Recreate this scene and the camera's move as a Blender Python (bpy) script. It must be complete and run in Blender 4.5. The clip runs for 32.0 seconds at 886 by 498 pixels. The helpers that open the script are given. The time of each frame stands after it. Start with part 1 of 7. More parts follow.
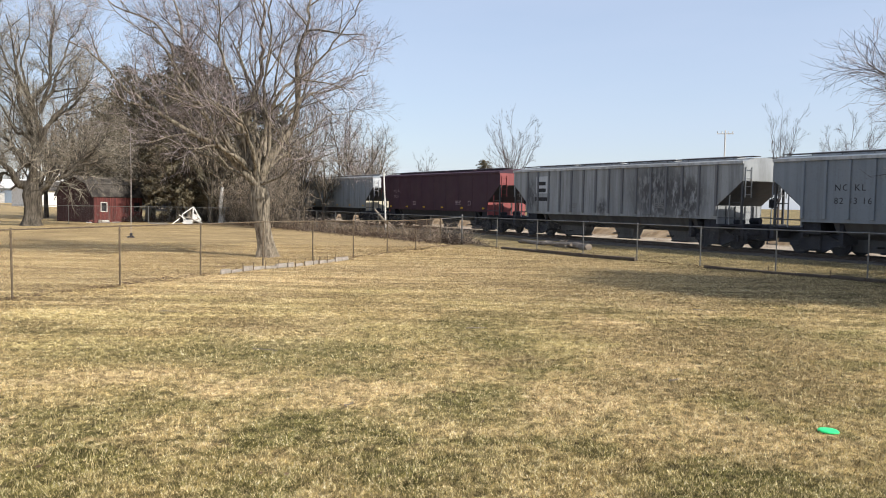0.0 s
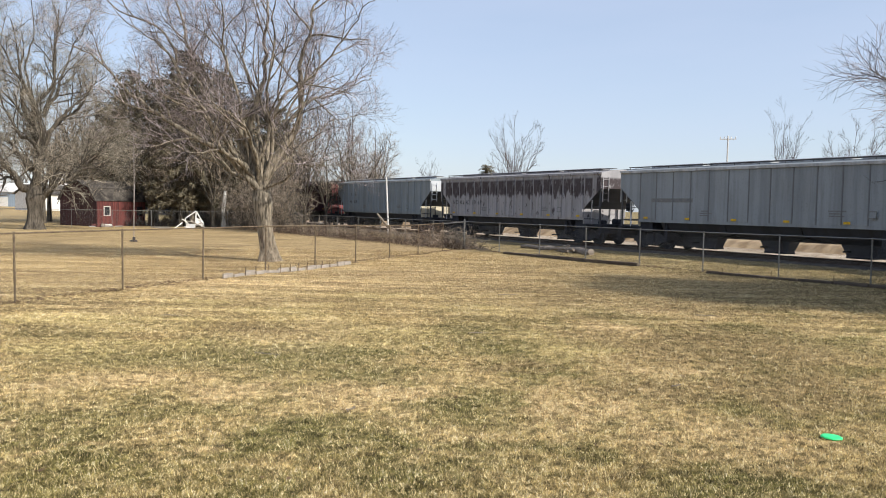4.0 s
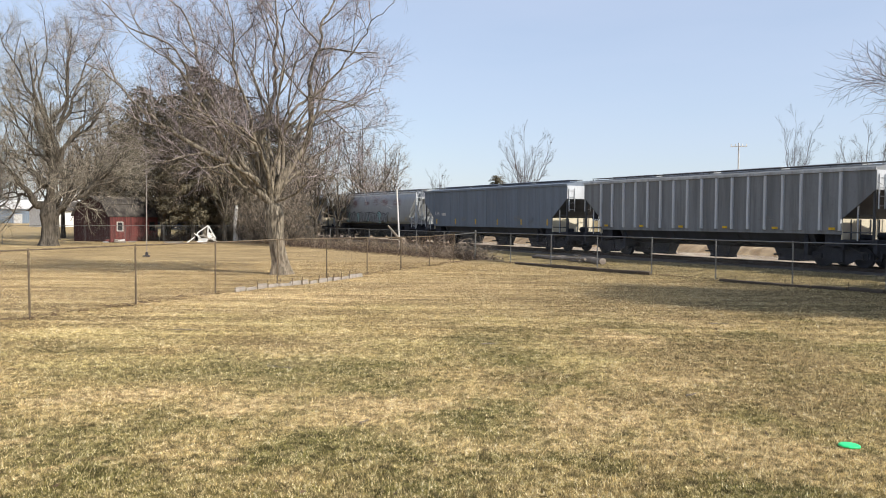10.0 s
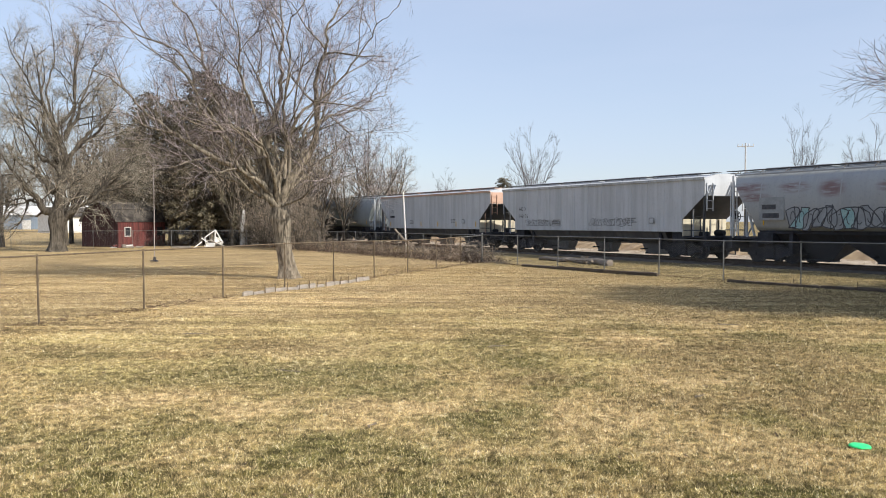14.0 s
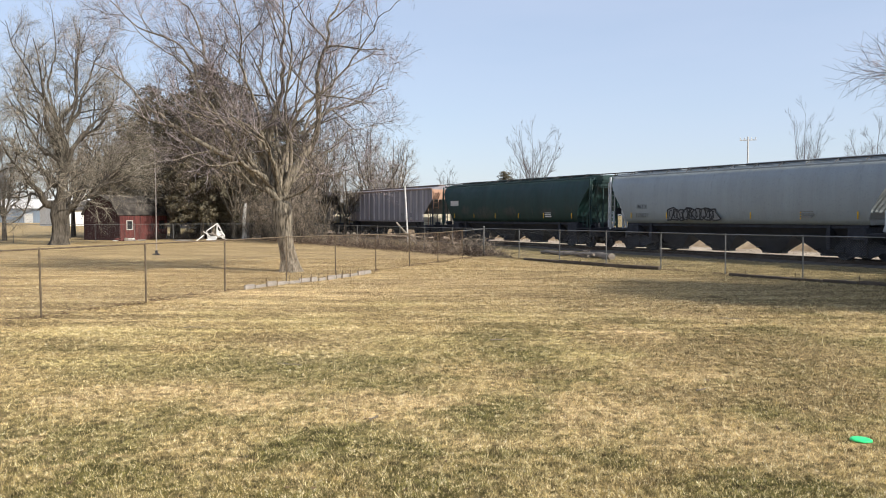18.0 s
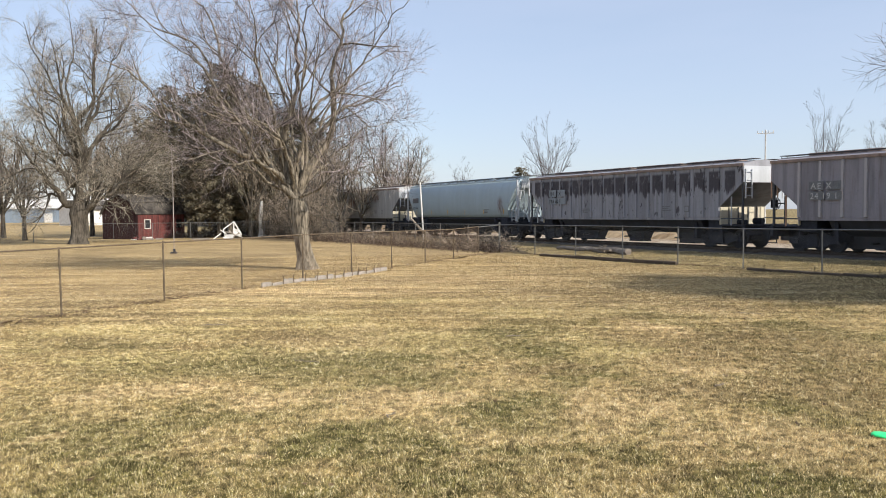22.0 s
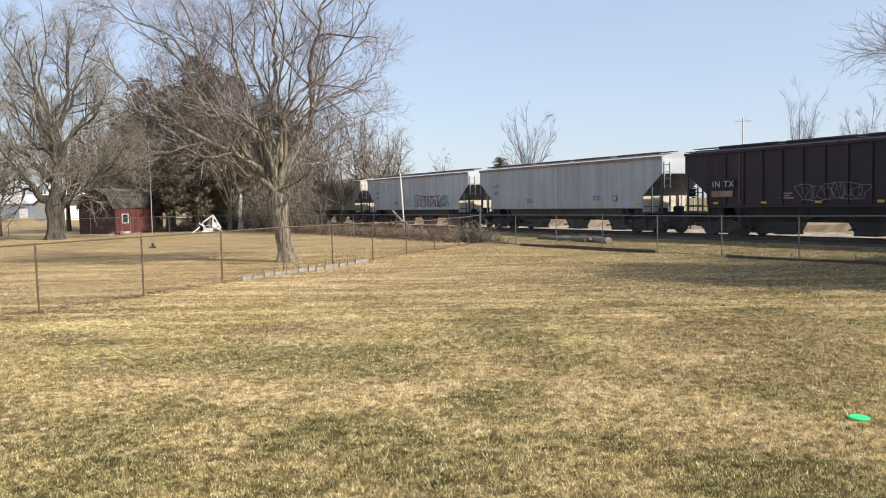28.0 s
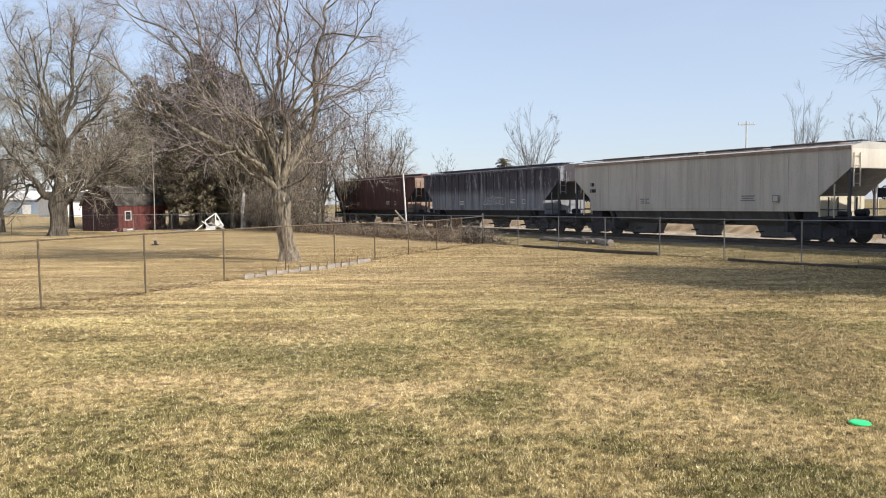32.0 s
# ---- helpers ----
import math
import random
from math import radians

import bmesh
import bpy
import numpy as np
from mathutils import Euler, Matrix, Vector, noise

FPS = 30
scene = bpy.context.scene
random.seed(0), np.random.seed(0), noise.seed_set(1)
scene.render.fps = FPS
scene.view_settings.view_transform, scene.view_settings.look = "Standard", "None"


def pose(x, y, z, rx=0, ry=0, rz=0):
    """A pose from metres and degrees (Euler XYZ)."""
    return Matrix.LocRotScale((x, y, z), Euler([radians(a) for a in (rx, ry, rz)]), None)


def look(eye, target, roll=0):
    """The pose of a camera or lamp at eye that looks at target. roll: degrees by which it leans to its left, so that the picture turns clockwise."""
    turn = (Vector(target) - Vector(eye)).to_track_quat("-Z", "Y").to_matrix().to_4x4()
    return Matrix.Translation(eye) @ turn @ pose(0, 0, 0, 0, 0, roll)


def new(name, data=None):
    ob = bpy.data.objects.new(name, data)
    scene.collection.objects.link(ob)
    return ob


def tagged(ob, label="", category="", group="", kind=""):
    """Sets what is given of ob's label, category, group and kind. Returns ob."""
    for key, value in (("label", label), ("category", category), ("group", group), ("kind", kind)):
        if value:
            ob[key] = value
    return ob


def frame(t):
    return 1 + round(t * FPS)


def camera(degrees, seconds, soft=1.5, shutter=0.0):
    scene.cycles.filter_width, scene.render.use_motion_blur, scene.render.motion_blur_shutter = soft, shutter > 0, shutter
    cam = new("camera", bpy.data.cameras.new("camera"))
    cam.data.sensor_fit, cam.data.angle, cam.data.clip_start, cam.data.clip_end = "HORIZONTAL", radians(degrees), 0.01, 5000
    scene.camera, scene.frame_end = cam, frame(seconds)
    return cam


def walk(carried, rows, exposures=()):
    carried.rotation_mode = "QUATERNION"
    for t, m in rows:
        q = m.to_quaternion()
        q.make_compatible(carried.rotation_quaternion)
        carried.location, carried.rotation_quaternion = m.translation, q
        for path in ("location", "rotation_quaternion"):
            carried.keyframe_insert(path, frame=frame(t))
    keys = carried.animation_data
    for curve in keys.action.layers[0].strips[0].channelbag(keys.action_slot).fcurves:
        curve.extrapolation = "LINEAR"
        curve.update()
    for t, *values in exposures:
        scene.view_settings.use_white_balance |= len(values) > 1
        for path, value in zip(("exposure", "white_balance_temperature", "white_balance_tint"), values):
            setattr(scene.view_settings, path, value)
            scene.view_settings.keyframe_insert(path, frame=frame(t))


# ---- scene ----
EYE = 2.187
LOOKS = [
    (0, 86.631, -0.970, 0.058), (0.5, 86.435, -1.075, 0.139), (1, 86.377, -1.219, 0.203), (1.5, 86.541, -1.267, 0.375),
    (2, 86.692, -1.431, 0.572), (2.5, 86.917, -1.338, 0.564), (3, 87.080, -1.175, 0.451), (3.5, 86.986, -1.141, 0.261),
    (5.5, 86.967, -1.026, 0.251), (6, 86.959, -0.789, -0.071), (6.5, 87.079, -0.604, -0.240), (7, 87.451, -0.436, -0.310),
    (7.5, 87.430, -0.451, -0.548), (8, 87.226, -0.550, -0.611), (8.5, 87.177, -0.532, -0.302), (9, 87.335, -0.365, 0.391),
    (9.5, 87.608, -0.374, 0.846), (10, 87.796, -0.348, 1.033), (10.5, 87.845, -0.397, 1.298), (11, 87.825, -0.368, 1.591),
    (11.5, 87.762, -0.237, 1.883), (12, 87.824, -0.180, 2.138), (12.5, 87.914, -0.056, 2.154), (13, 87.946, 0.023, 1.913),
    (13.5, 87.975, 0.011, 1.658), (14, 87.995, 0.112, 1.517), (14.5, 87.869, 0.159, 1.482), (16.5, 87.659, 0.014, 1.766),
    (17, 87.663, 0.188, 1.840), (17.5, 87.639, 0.200, 1.935), (18, 87.522, 0.078, 1.644), (18.5, 87.390, 0.050, 1.217),
    (19, 87.337, -0.039, 1.055), (19.5, 87.431, 0.020, 1.015), (20, 87.785, 0.314, 1.425), (20.5, 88.047, 0.400, 1.622),
    (21, 87.999, 0.316, 1.629), (21.5, 87.769, 0.127, 2.359), (22, 87.269, 0.558, 2.781), (22.5, 86.803, 0.962, 2.489),
    (23, 86.637, 0.971, 2.135), (23.5, 86.742, 0.850, 1.657), (24, 86.860, 0.799, 1.497), (24.5, 87.017, 0.887, 1.490),
    (25, 87.143, 1.008, 1.630), (25.5, 87.310, 1.141, 2.141), (27.5, 86.507, 1.359, 1.447), (28, 86.570, 1.194, 1.348),
    (28.5, 86.749, 1.061, 1.470), (29, 86.769, 0.924, 1.800), (29.5, 86.872, 0.829, 2.027), (30, 86.994, 0.766, 2.135),
    (30.5, 86.962, 0.709, 2.008), (31, 86.786, 0.740, 1.681), (31.5, 86.667, 0.767, 1.394), (32, 86.609, 0.599, 1.541),
]
cam = camera(59.5, 32.0, soft=1.0)
walk(cam, [(t, pose(0, 0, EYE, rx, ry, rz)) for t, rx, ry, rz in LOOKS], exposures=[(0, 0.42), (32, 0.42)])

# ---- light ----
SUN_EL = radians(37)
SUN_TO = Vector((0.84 * math.cos(SUN_EL), -0.54 * math.cos(SUN_EL), math.sin(SUN_EL))).normalized()
world = bpy.data.worlds.new("sky")
scene.world = world
world.use_nodes = True
wn = world.node_tree.nodes
sky = wn.new("ShaderNodeTexSky")
sky.sky_type, sky.sun_disc = "NISHITA", False
sky.sun_elevation = SUN_EL
sky.sun_rotation = math.atan2(SUN_TO.x, SUN_TO.y)
sky.air_density, sky.dust_density, sky.ozone_density = 1.0, 0.8, 1.5
haze = wn.new("ShaderNodeMixRGB")          # a thin, even veil of high cloud
wisp_at, wisp_map, wisp, wisp_amount = (wn.new("ShaderNode" + k) for k in ("TexCoord", "Mapping", "TexNoise", "MapRange"))
wisp_map.inputs["Scale"].default_value = (1.2, 1.2, 6.0)
wisp_map.inputs["Rotation"].default_value = (0.25, 0.2, 0.4)
wisp.inputs["Scale"].default_value, wisp.inputs["Detail"].default_value = 2.2, 6
for k, amount in ((1, 0.35), (2, 0.75), (3, 0.5), (4, 0.66)):
    wisp_amount.inputs[k].default_value = amount
world.node_tree.links.new(wisp_at.outputs["Generated"], wisp_map.inputs[0])
world.node_tree.links.new(wisp_map.outputs[0], wisp.inputs["Vector"])
world.node_tree.links.new(wisp.outputs["Fac"], wisp_amount.inputs[0])
world.node_tree.links.new(wisp_amount.outputs[0], haze.inputs[0])
haze.inputs[2].default_value = (4.05, 4.6, 5.9, 1)
world.node_tree.links.new(sky.outputs[0], haze.inputs[1])
world.node_tree.links.new(haze.outputs[0], wn["Background"].inputs[0])
wn["Background"].inputs[1].default_value = 0.12
sun = new("sun", bpy.data.lights.new("sun", "SUN"))
sun.data.energy, sun.data.angle, sun.data.color = 4.5, radians(0.55), (1.0, 0.94, 0.84)
sun.matrix_world = look(SUN_TO * 50, (0, 0, 0))

# ---- plan: the track's line, its direction u, the side towards the house n ----
TURN = -57.863
U = Vector((math.cos(radians(TURN)), math.sin(radians(TURN)), 0))
N = Vector((U.y, -U.x, 0))
TRACK_O = N * -29.547          # foot of the cars' near sides, abreast of the eye
RAIL = 0.33
HALF_W = 1.6
SPEED, GAIN = 11.275, 0.006
CORNER = Vector((0.99, 41.80, 0))
FENCE_U = Vector((math.cos(radians(303.836)), math.sin(radians(303.836)), 0))
FENCE_L = Vector((math.cos(radians(248.111)), math.sin(radians(248.111)), 0))
STEP_R, STEP_L, FENCE_H = 3.10, 3.031, 1.49


def sq(p):
    """Distance along the track and out from the cars' near side."""
    d = Vector((p[0], p[1], 0)) - TRACK_O
    return d.dot(U), d.dot(N)


def smooth(a, b, v):
    k = min(1.0, max(0.0, (v - a) / (b - a)))
    return k * k * (3 - 2 * k)


def ground_z(x, y):
    s, q = sq((x, y))
    z = 0.13 * (1 - smooth(1.0, 6.0, q)) 
    far = math.hypot(x, y)
    if far < 130:
        z += 0.035 * noise.noise((x * 0.13, y * 0.13, 3.1)) * smooth(2, 10, far)
    return z


def on_ground(x, y, up=0.0):
    return Vector((x, y, ground_z(x, y) + up))


# ---- materials ----
def nodes_of(name):
    m = bpy.data.materials.new(name)
    m.use_nodes = True
    t = m.node_tree
    return m, t, t.nodes["Principled BSDF"]


def add(t, kind, **kw):
    n = t.nodes.new(kind)
    for k, v in kw.items():
        if k == "operation":
            n.operation = v
        elif k == "blend":
            n.blend_type = v
        elif k == "dims":
            n.noise_dimensions = v
    return n


def coords(t, source="Object", scale=(1, 1, 1), rot=(0, 0, 0)):
    tc, mp = add(t, "ShaderNodeTexCoord"), add(t, "ShaderNodeMapping")
    mp.inputs["Scale"].default_value = scale
    mp.inputs["Rotation"].default_value = rot
    if source == "World":
        g = add(t, "ShaderNodeNewGeometry")
        t.links.new(g.outputs["Position"], mp.inputs[0])
    else:
        t.links.new(tc.outputs[source], mp.inputs[0])
    return mp.outputs[0]


def noise_of(t, vec, scale, detail=4, rough=0.55, distort=0.0):
    n = add(t, "ShaderNodeTexNoise")
    n.inputs["Scale"].default_value, n.inputs["Detail"].default_value = scale, detail
    n.inputs["Roughness"].default_value, n.inputs["Distortion"].default_value = rough, distort
    t.links.new(vec, n.inputs["Vector"])
    return n.outputs["Fac"]


def ramp(t, fac, lo, hi, a=0.0, b=1.0):
    r = add(t, "ShaderNodeMapRange")
    r.interpolation_type = "SMOOTHSTEP"
    for i, v in enumerate((lo, hi, a, b)):
        r.inputs[i + 1].default_value = v
    t.links.new(fac, r.inputs[0])
    return r.outputs[0]


def mix(t, fac, a, b, blend="MIX"):
    n = add(t, "ShaderNodeMixRGB", blend=blend)
    for sock, v in ((n.inputs[0], fac), (n.inputs[1], a), (n.inputs[2], b)):
        if isinstance(v, (int, float)):
            sock.default_value = v
        elif isinstance(v, tuple):
            sock.default_value = (*v, 1)
        else:
            t.links.new(v, sock)
    return n.outputs[0]


def times(t, a, b):
    n = add(t, "ShaderNodeMath", operation="MULTIPLY")
    for sock, v in ((n.inputs[0], a), (n.inputs[1], b)):
        if isinstance(v, (int, float)):
            sock.default_value = v
        else:
            t.links.new(v, sock)
    return n.outputs[0]


def bump(t, bsdf, height, strength, dist=0.02):
    b = add(t, "ShaderNodeBump")
    b.inputs["Strength"].default_value, b.inputs["Distance"].default_value = strength, dist
    t.links.new(height, b.inputs["Height"])
    t.links.new(b.outputs[0], bsdf.inputs["Normal"])


def simple(name, a, b, scale=6, rough=0.8, metal=0.0, detail=5, stretch=(1, 1, 1), relief=0.3, source="Object", spec=0.3, pieces=0.0):
    """Two tones mixed by a coarse and a fine noise, with relief."""
    m, t, p = nodes_of(name)
    v = coords(t, source, stretch)
    big, fine = noise_of(t, v, scale, detail, 0.6), noise_of(t, v, scale * 7, 3)
    col = mix(t, ramp(t, big, 0.35, 0.65), a, b)
    col = mix(t, times(t, ramp(t, fine, 0.4, 0.7), 0.5), col, tuple(c * 0.6 for c in a))
    if pieces:
        g = add(t, "ShaderNodeNewGeometry")
        dim = add(t, "ShaderNodeVectorMath", operation="SCALE")
        t.links.new(col, dim.inputs[0])
        t.links.new(ramp(t, g.outputs["Random Per Island"], 0.1, 0.9, 1 - pieces, 1 + pieces), dim.inputs["Scale"])
        col = dim.outputs[0]
    t.links.new(col, p.inputs["Base Color"])
    p.inputs["Roughness"].default_value, p.inputs["Metallic"].default_value = rough, metal
    p.inputs["Specular IOR Level"].default_value = spec
    bump(t, p, fine, relief)
    return m


def car_paint(name, base, dirt=0.35, rust=0.2, peel=0.0, rough=0.55, rust_col=(0.13, 0.055, 0.03), peel_col=(0.05, 0.03, 0.028), chalk=0.25, patches=(), bays=None, streaked=(1.6, 1, 0.6)):
    """Weathered paint: chalking, road grime, streaks of rust from the roof, patches where the paint has gone."""
    m, t, p = nodes_of(name)
    v = coords(t, "Object")
    streak = noise_of(t, coords(t, "Object", (2.2, 0.6, 0.16)), 1.6, 6, 0.62)
    blot = noise_of(t, v, 0.55, 5, 0.6, 0.4)
    fine = noise_of(t, v, 14, 4, 0.65)
    col = mix(t, times(t, ramp(t, blot, 0.35, 0.7), chalk), base, tuple(min(0.8, c * 1.35 + 0.02) for c in base))
    grime = tuple(c * 0.42 + 0.01 for c in base)
    col = mix(t, times(t, ramp(t, streak, 0.42, 0.68), dirt), col, grime)
    col = mix(t, times(t, ramp(t, noise_of(t, coords(t, "Object", (3.1, 1, 0.22)), 1.3, 5, 0.6), 0.56, 0.74), rust), col, rust_col)
    bands = noise_of(t, coords(t, "Object", (0.8, 0.5, 0.07)), 0.9, 5, 0.62)
    col = mix(t, times(t, ramp(t, bands, 0.48, 0.66), min(0.55, dirt * 0.9)), col, tuple(c * 0.55 + 0.008 for c in base))
    if peel:
        z = add(t, "ShaderNodeSeparateXYZ")
        t.links.new(v, z.inputs[0])
        edge = noise_of(t, coords(t, "Object", (2.6, 1, 0.5)), 1.7, 5, 0.65, 0.3)
        col = mix(t, times(t, times(t, ramp(t, edge, 0.56 - peel * 0.2, 0.6 - peel * 0.17), ramp(t, z.outputs[2], 2.2, 2.9)), 0.92), col, peel_col)
        col = mix(t, times(t, ramp(t, noise_of(t, coords(t, "Object", (2, 1, 0.9)), 2.2, 6, 0.7), 0.62, 0.66), 0.8), col, peel_col)
    if bays:
        # bare rusted bays between the posts, ragged at their edges
        sep = add(t, "ShaderNodeSeparateXYZ")
        t.links.new(v, sep.inputs[0])
        k = add(t, "ShaderNodeMath", operation="MULTIPLY_ADD")
        t.links.new(sep.outputs[0], k.inputs[0])
        k.inputs[1].default_value, k.inputs[2].default_value = 1 / bays[1], -bays[0] / bays[1] + 40
        fr = add(t, "ShaderNodeMath", operation="FRACT")
        t.links.new(k.outputs[0], fr.inputs[0])
        half = add(t, "ShaderNodeMath", operation="PINGPONG")
        half.inputs[1].default_value = 0.5
        t.links.new(fr.outputs[0], half.inputs[0])
        rag = noise_of(t, coords(t, "Object", (2.2, 1, 0.8)), 2.4, 6, 0.7, 0.5)
        low = noise_of(t, coords(t, "Object", (2.2, 1, 0.25)), 1.4, 5, 0.7)
        edge = add(t, "ShaderNodeMath", operation="MULTIPLY_ADD")
        t.links.new(low, edge.inputs[0])
        edge.inputs[1].default_value = 2.2
        t.links.new(sep.outputs[2], edge.inputs[2])
        m1 = times(t, ramp(t, half.outputs[0], 0.13, 0.22), ramp(t, edge.outputs[0], 3.75, 3.95))
        m1 = times(t, m1, ramp(t, sep.outputs[2], 3.75, 3.6))
        col = mix(t, times(t, times(t, m1, ramp(t, rag, 0.3, 0.45)), 0.93), col, peel_col)
        col = mix(t, times(t, ramp(t, noise_of(t, coords(t, "Object", (1.6, 1, 0.7)), 2.0, 6, 0.7), 0.58, 0.63), 0.85), col, peel_col)
    for px, pz, rx, rz in patches:
        at = add(t, "ShaderNodeMapping")
        at.vector_type = "TEXTURE"
        at.inputs["Location"].default_value = (px, 0, pz)
        at.inputs["Scale"].default_value = (rx, 1e6, rz)
        t.links.new(v, at.inputs[0])
        d = add(t, "ShaderNodeVectorMath", operation="LENGTH")
        t.links.new(at.outputs[0], d.inputs[0])
        rag = noise_of(t, coords(t, "Object", streaked), 2.6, 6, 0.7, 0.4)
        col = mix(t, times(t, times(t, ramp(t, d.outputs["Value"], 1.1, 0.3), ramp(t, rag, 0.36, 0.56)), 0.9), col, rust_col)
    col = mix(t, times(t, ramp(t, fine, 0.52, 0.75), 0.35), col, grime)
    t.links.new(col, p.inputs["Base Color"])
    t.links.new(ramp(t, blot, 0.2, 0.8, rough - 0.12, rough + 0.2), p.inputs["Roughness"])
    p.inputs["Specular IOR Level"].default_value = 0.35
    bump(t, p, streak, 0.12, 0.03)
    return m


# worn and grown patches of the turf: where, and how far across and along
TURF_YELLOW = [(-5.6, 17.0, 0.8, 1.1), (-3.3, 16.0, 1.0, 1.1), (-6.5, 14.1, 1.7, 1.0), (-5.1, 14.1, 0.9, 0.8), (-7.8, 13.4, 0.9, 1.7), (-0.9, 13.3, 0.9, 1.1), (-5.2, 11.6, 1.3, 0.8), (2.0, 12.1, 0.8, 0.7), (1.5, 13.5, 0.5, 0.5), (-1.7, 18.9, 0.9, 0.8), (0.7, 16.8, 0.8, 0.7)]
TURF_PALE = [(-2.6, 9.1, 0.55, 0.36), (-4.1, 9.4, 0.9, 0.45), (-1.0, 9.0, 0.85, 0.9), (-3.5, 6.8, 0.35, 0.22), (-4.3, 7.2, 0.3, 0.2), (-2.1, 6.7, 0.2, 0.16), (3.2, 14.3, 0.6, 0.6), (1.5, 8.4, 0.6, 0.65), (2.8, 7.4, 1.0, 0.65), (2.9, 10.3, 0.55, 0.4), (-3.2, 21.6, 2.4, 1.6), (-6.4, 21.5, 2.0, 1.5), (0.5, 25.3, 2.6, 2.0), (5.1, 16.9, 1.1, 0.8)]
TURF_GREEN = [(-3.7, 11.1, 2.2, 1.1), (-6.4, 12.8, 1.2, 0.6), (-0.9, 10.3, 0.9, 0.6), (-4.2, 7.5, 1.1, 0.8), (-2.9, 6.5, 0.5, 0.25), (0.9, 12.2, 0.8, 0.8), (0.9, 7.0, 0.4, 0.3), (0.3, 8.7, 0.7, 0.35), (-1.4, 7.1, 1.0, 0.5), (-1.9, 11.5, 1.4, 0.7), (0.4, 13.7, 0.8, 0.7), (2.6, 6.4, 0.4, 0.22), (-0.3, 6.3, 0.9, 0.35), (-3.0, 8.2, 1.0, 0.45)]
TURF_BROWN = [(4.4, 12.6, 2.3, 2.2), (2.4, 9.4, 0.9, 0.6), (1.4, 6.4, 0.14, 0.14), (4.4, 9.8, 1.1, 1.5), (1.0, 10.7, 0.8, 0.4), (2.8, 21.7, 2.9, 1.5), (-2.3, 25.3, 2.6, 1.7), (-3.4, 13.6, 0.8, 0.6), (4.9, 19.0, 2.4, 1.2)]


def patch_mask(t, v, spots):
    """Soft-edged patches on the ground, their edges frayed by the shifted coordinates v."""
    mask = None
    for x, y, rx, ry in spots:
        at = add(t, "ShaderNodeMapping")
        at.vector_type = "TEXTURE"
        at.inputs["Location"].default_value = (x, y, 0)
        at.inputs["Scale"].default_value = (rx * 1.15, ry * 1.15, 1e6)
        t.links.new(v, at.inputs[0])
        d = add(t, "ShaderNodeVectorMath", operation="LENGTH")
        t.links.new(at.outputs[0], d.inputs[0])
        one = ramp(t, d.outputs["Value"], 1.25, 0.45)
        if mask is not None:
            top = add(t, "ShaderNodeMath", operation="MAXIMUM")
            t.links.new(mask, top.inputs[0])
            t.links.new(one, top.inputs[1])
            one = top.outputs[0]
        mask = one
    return mask


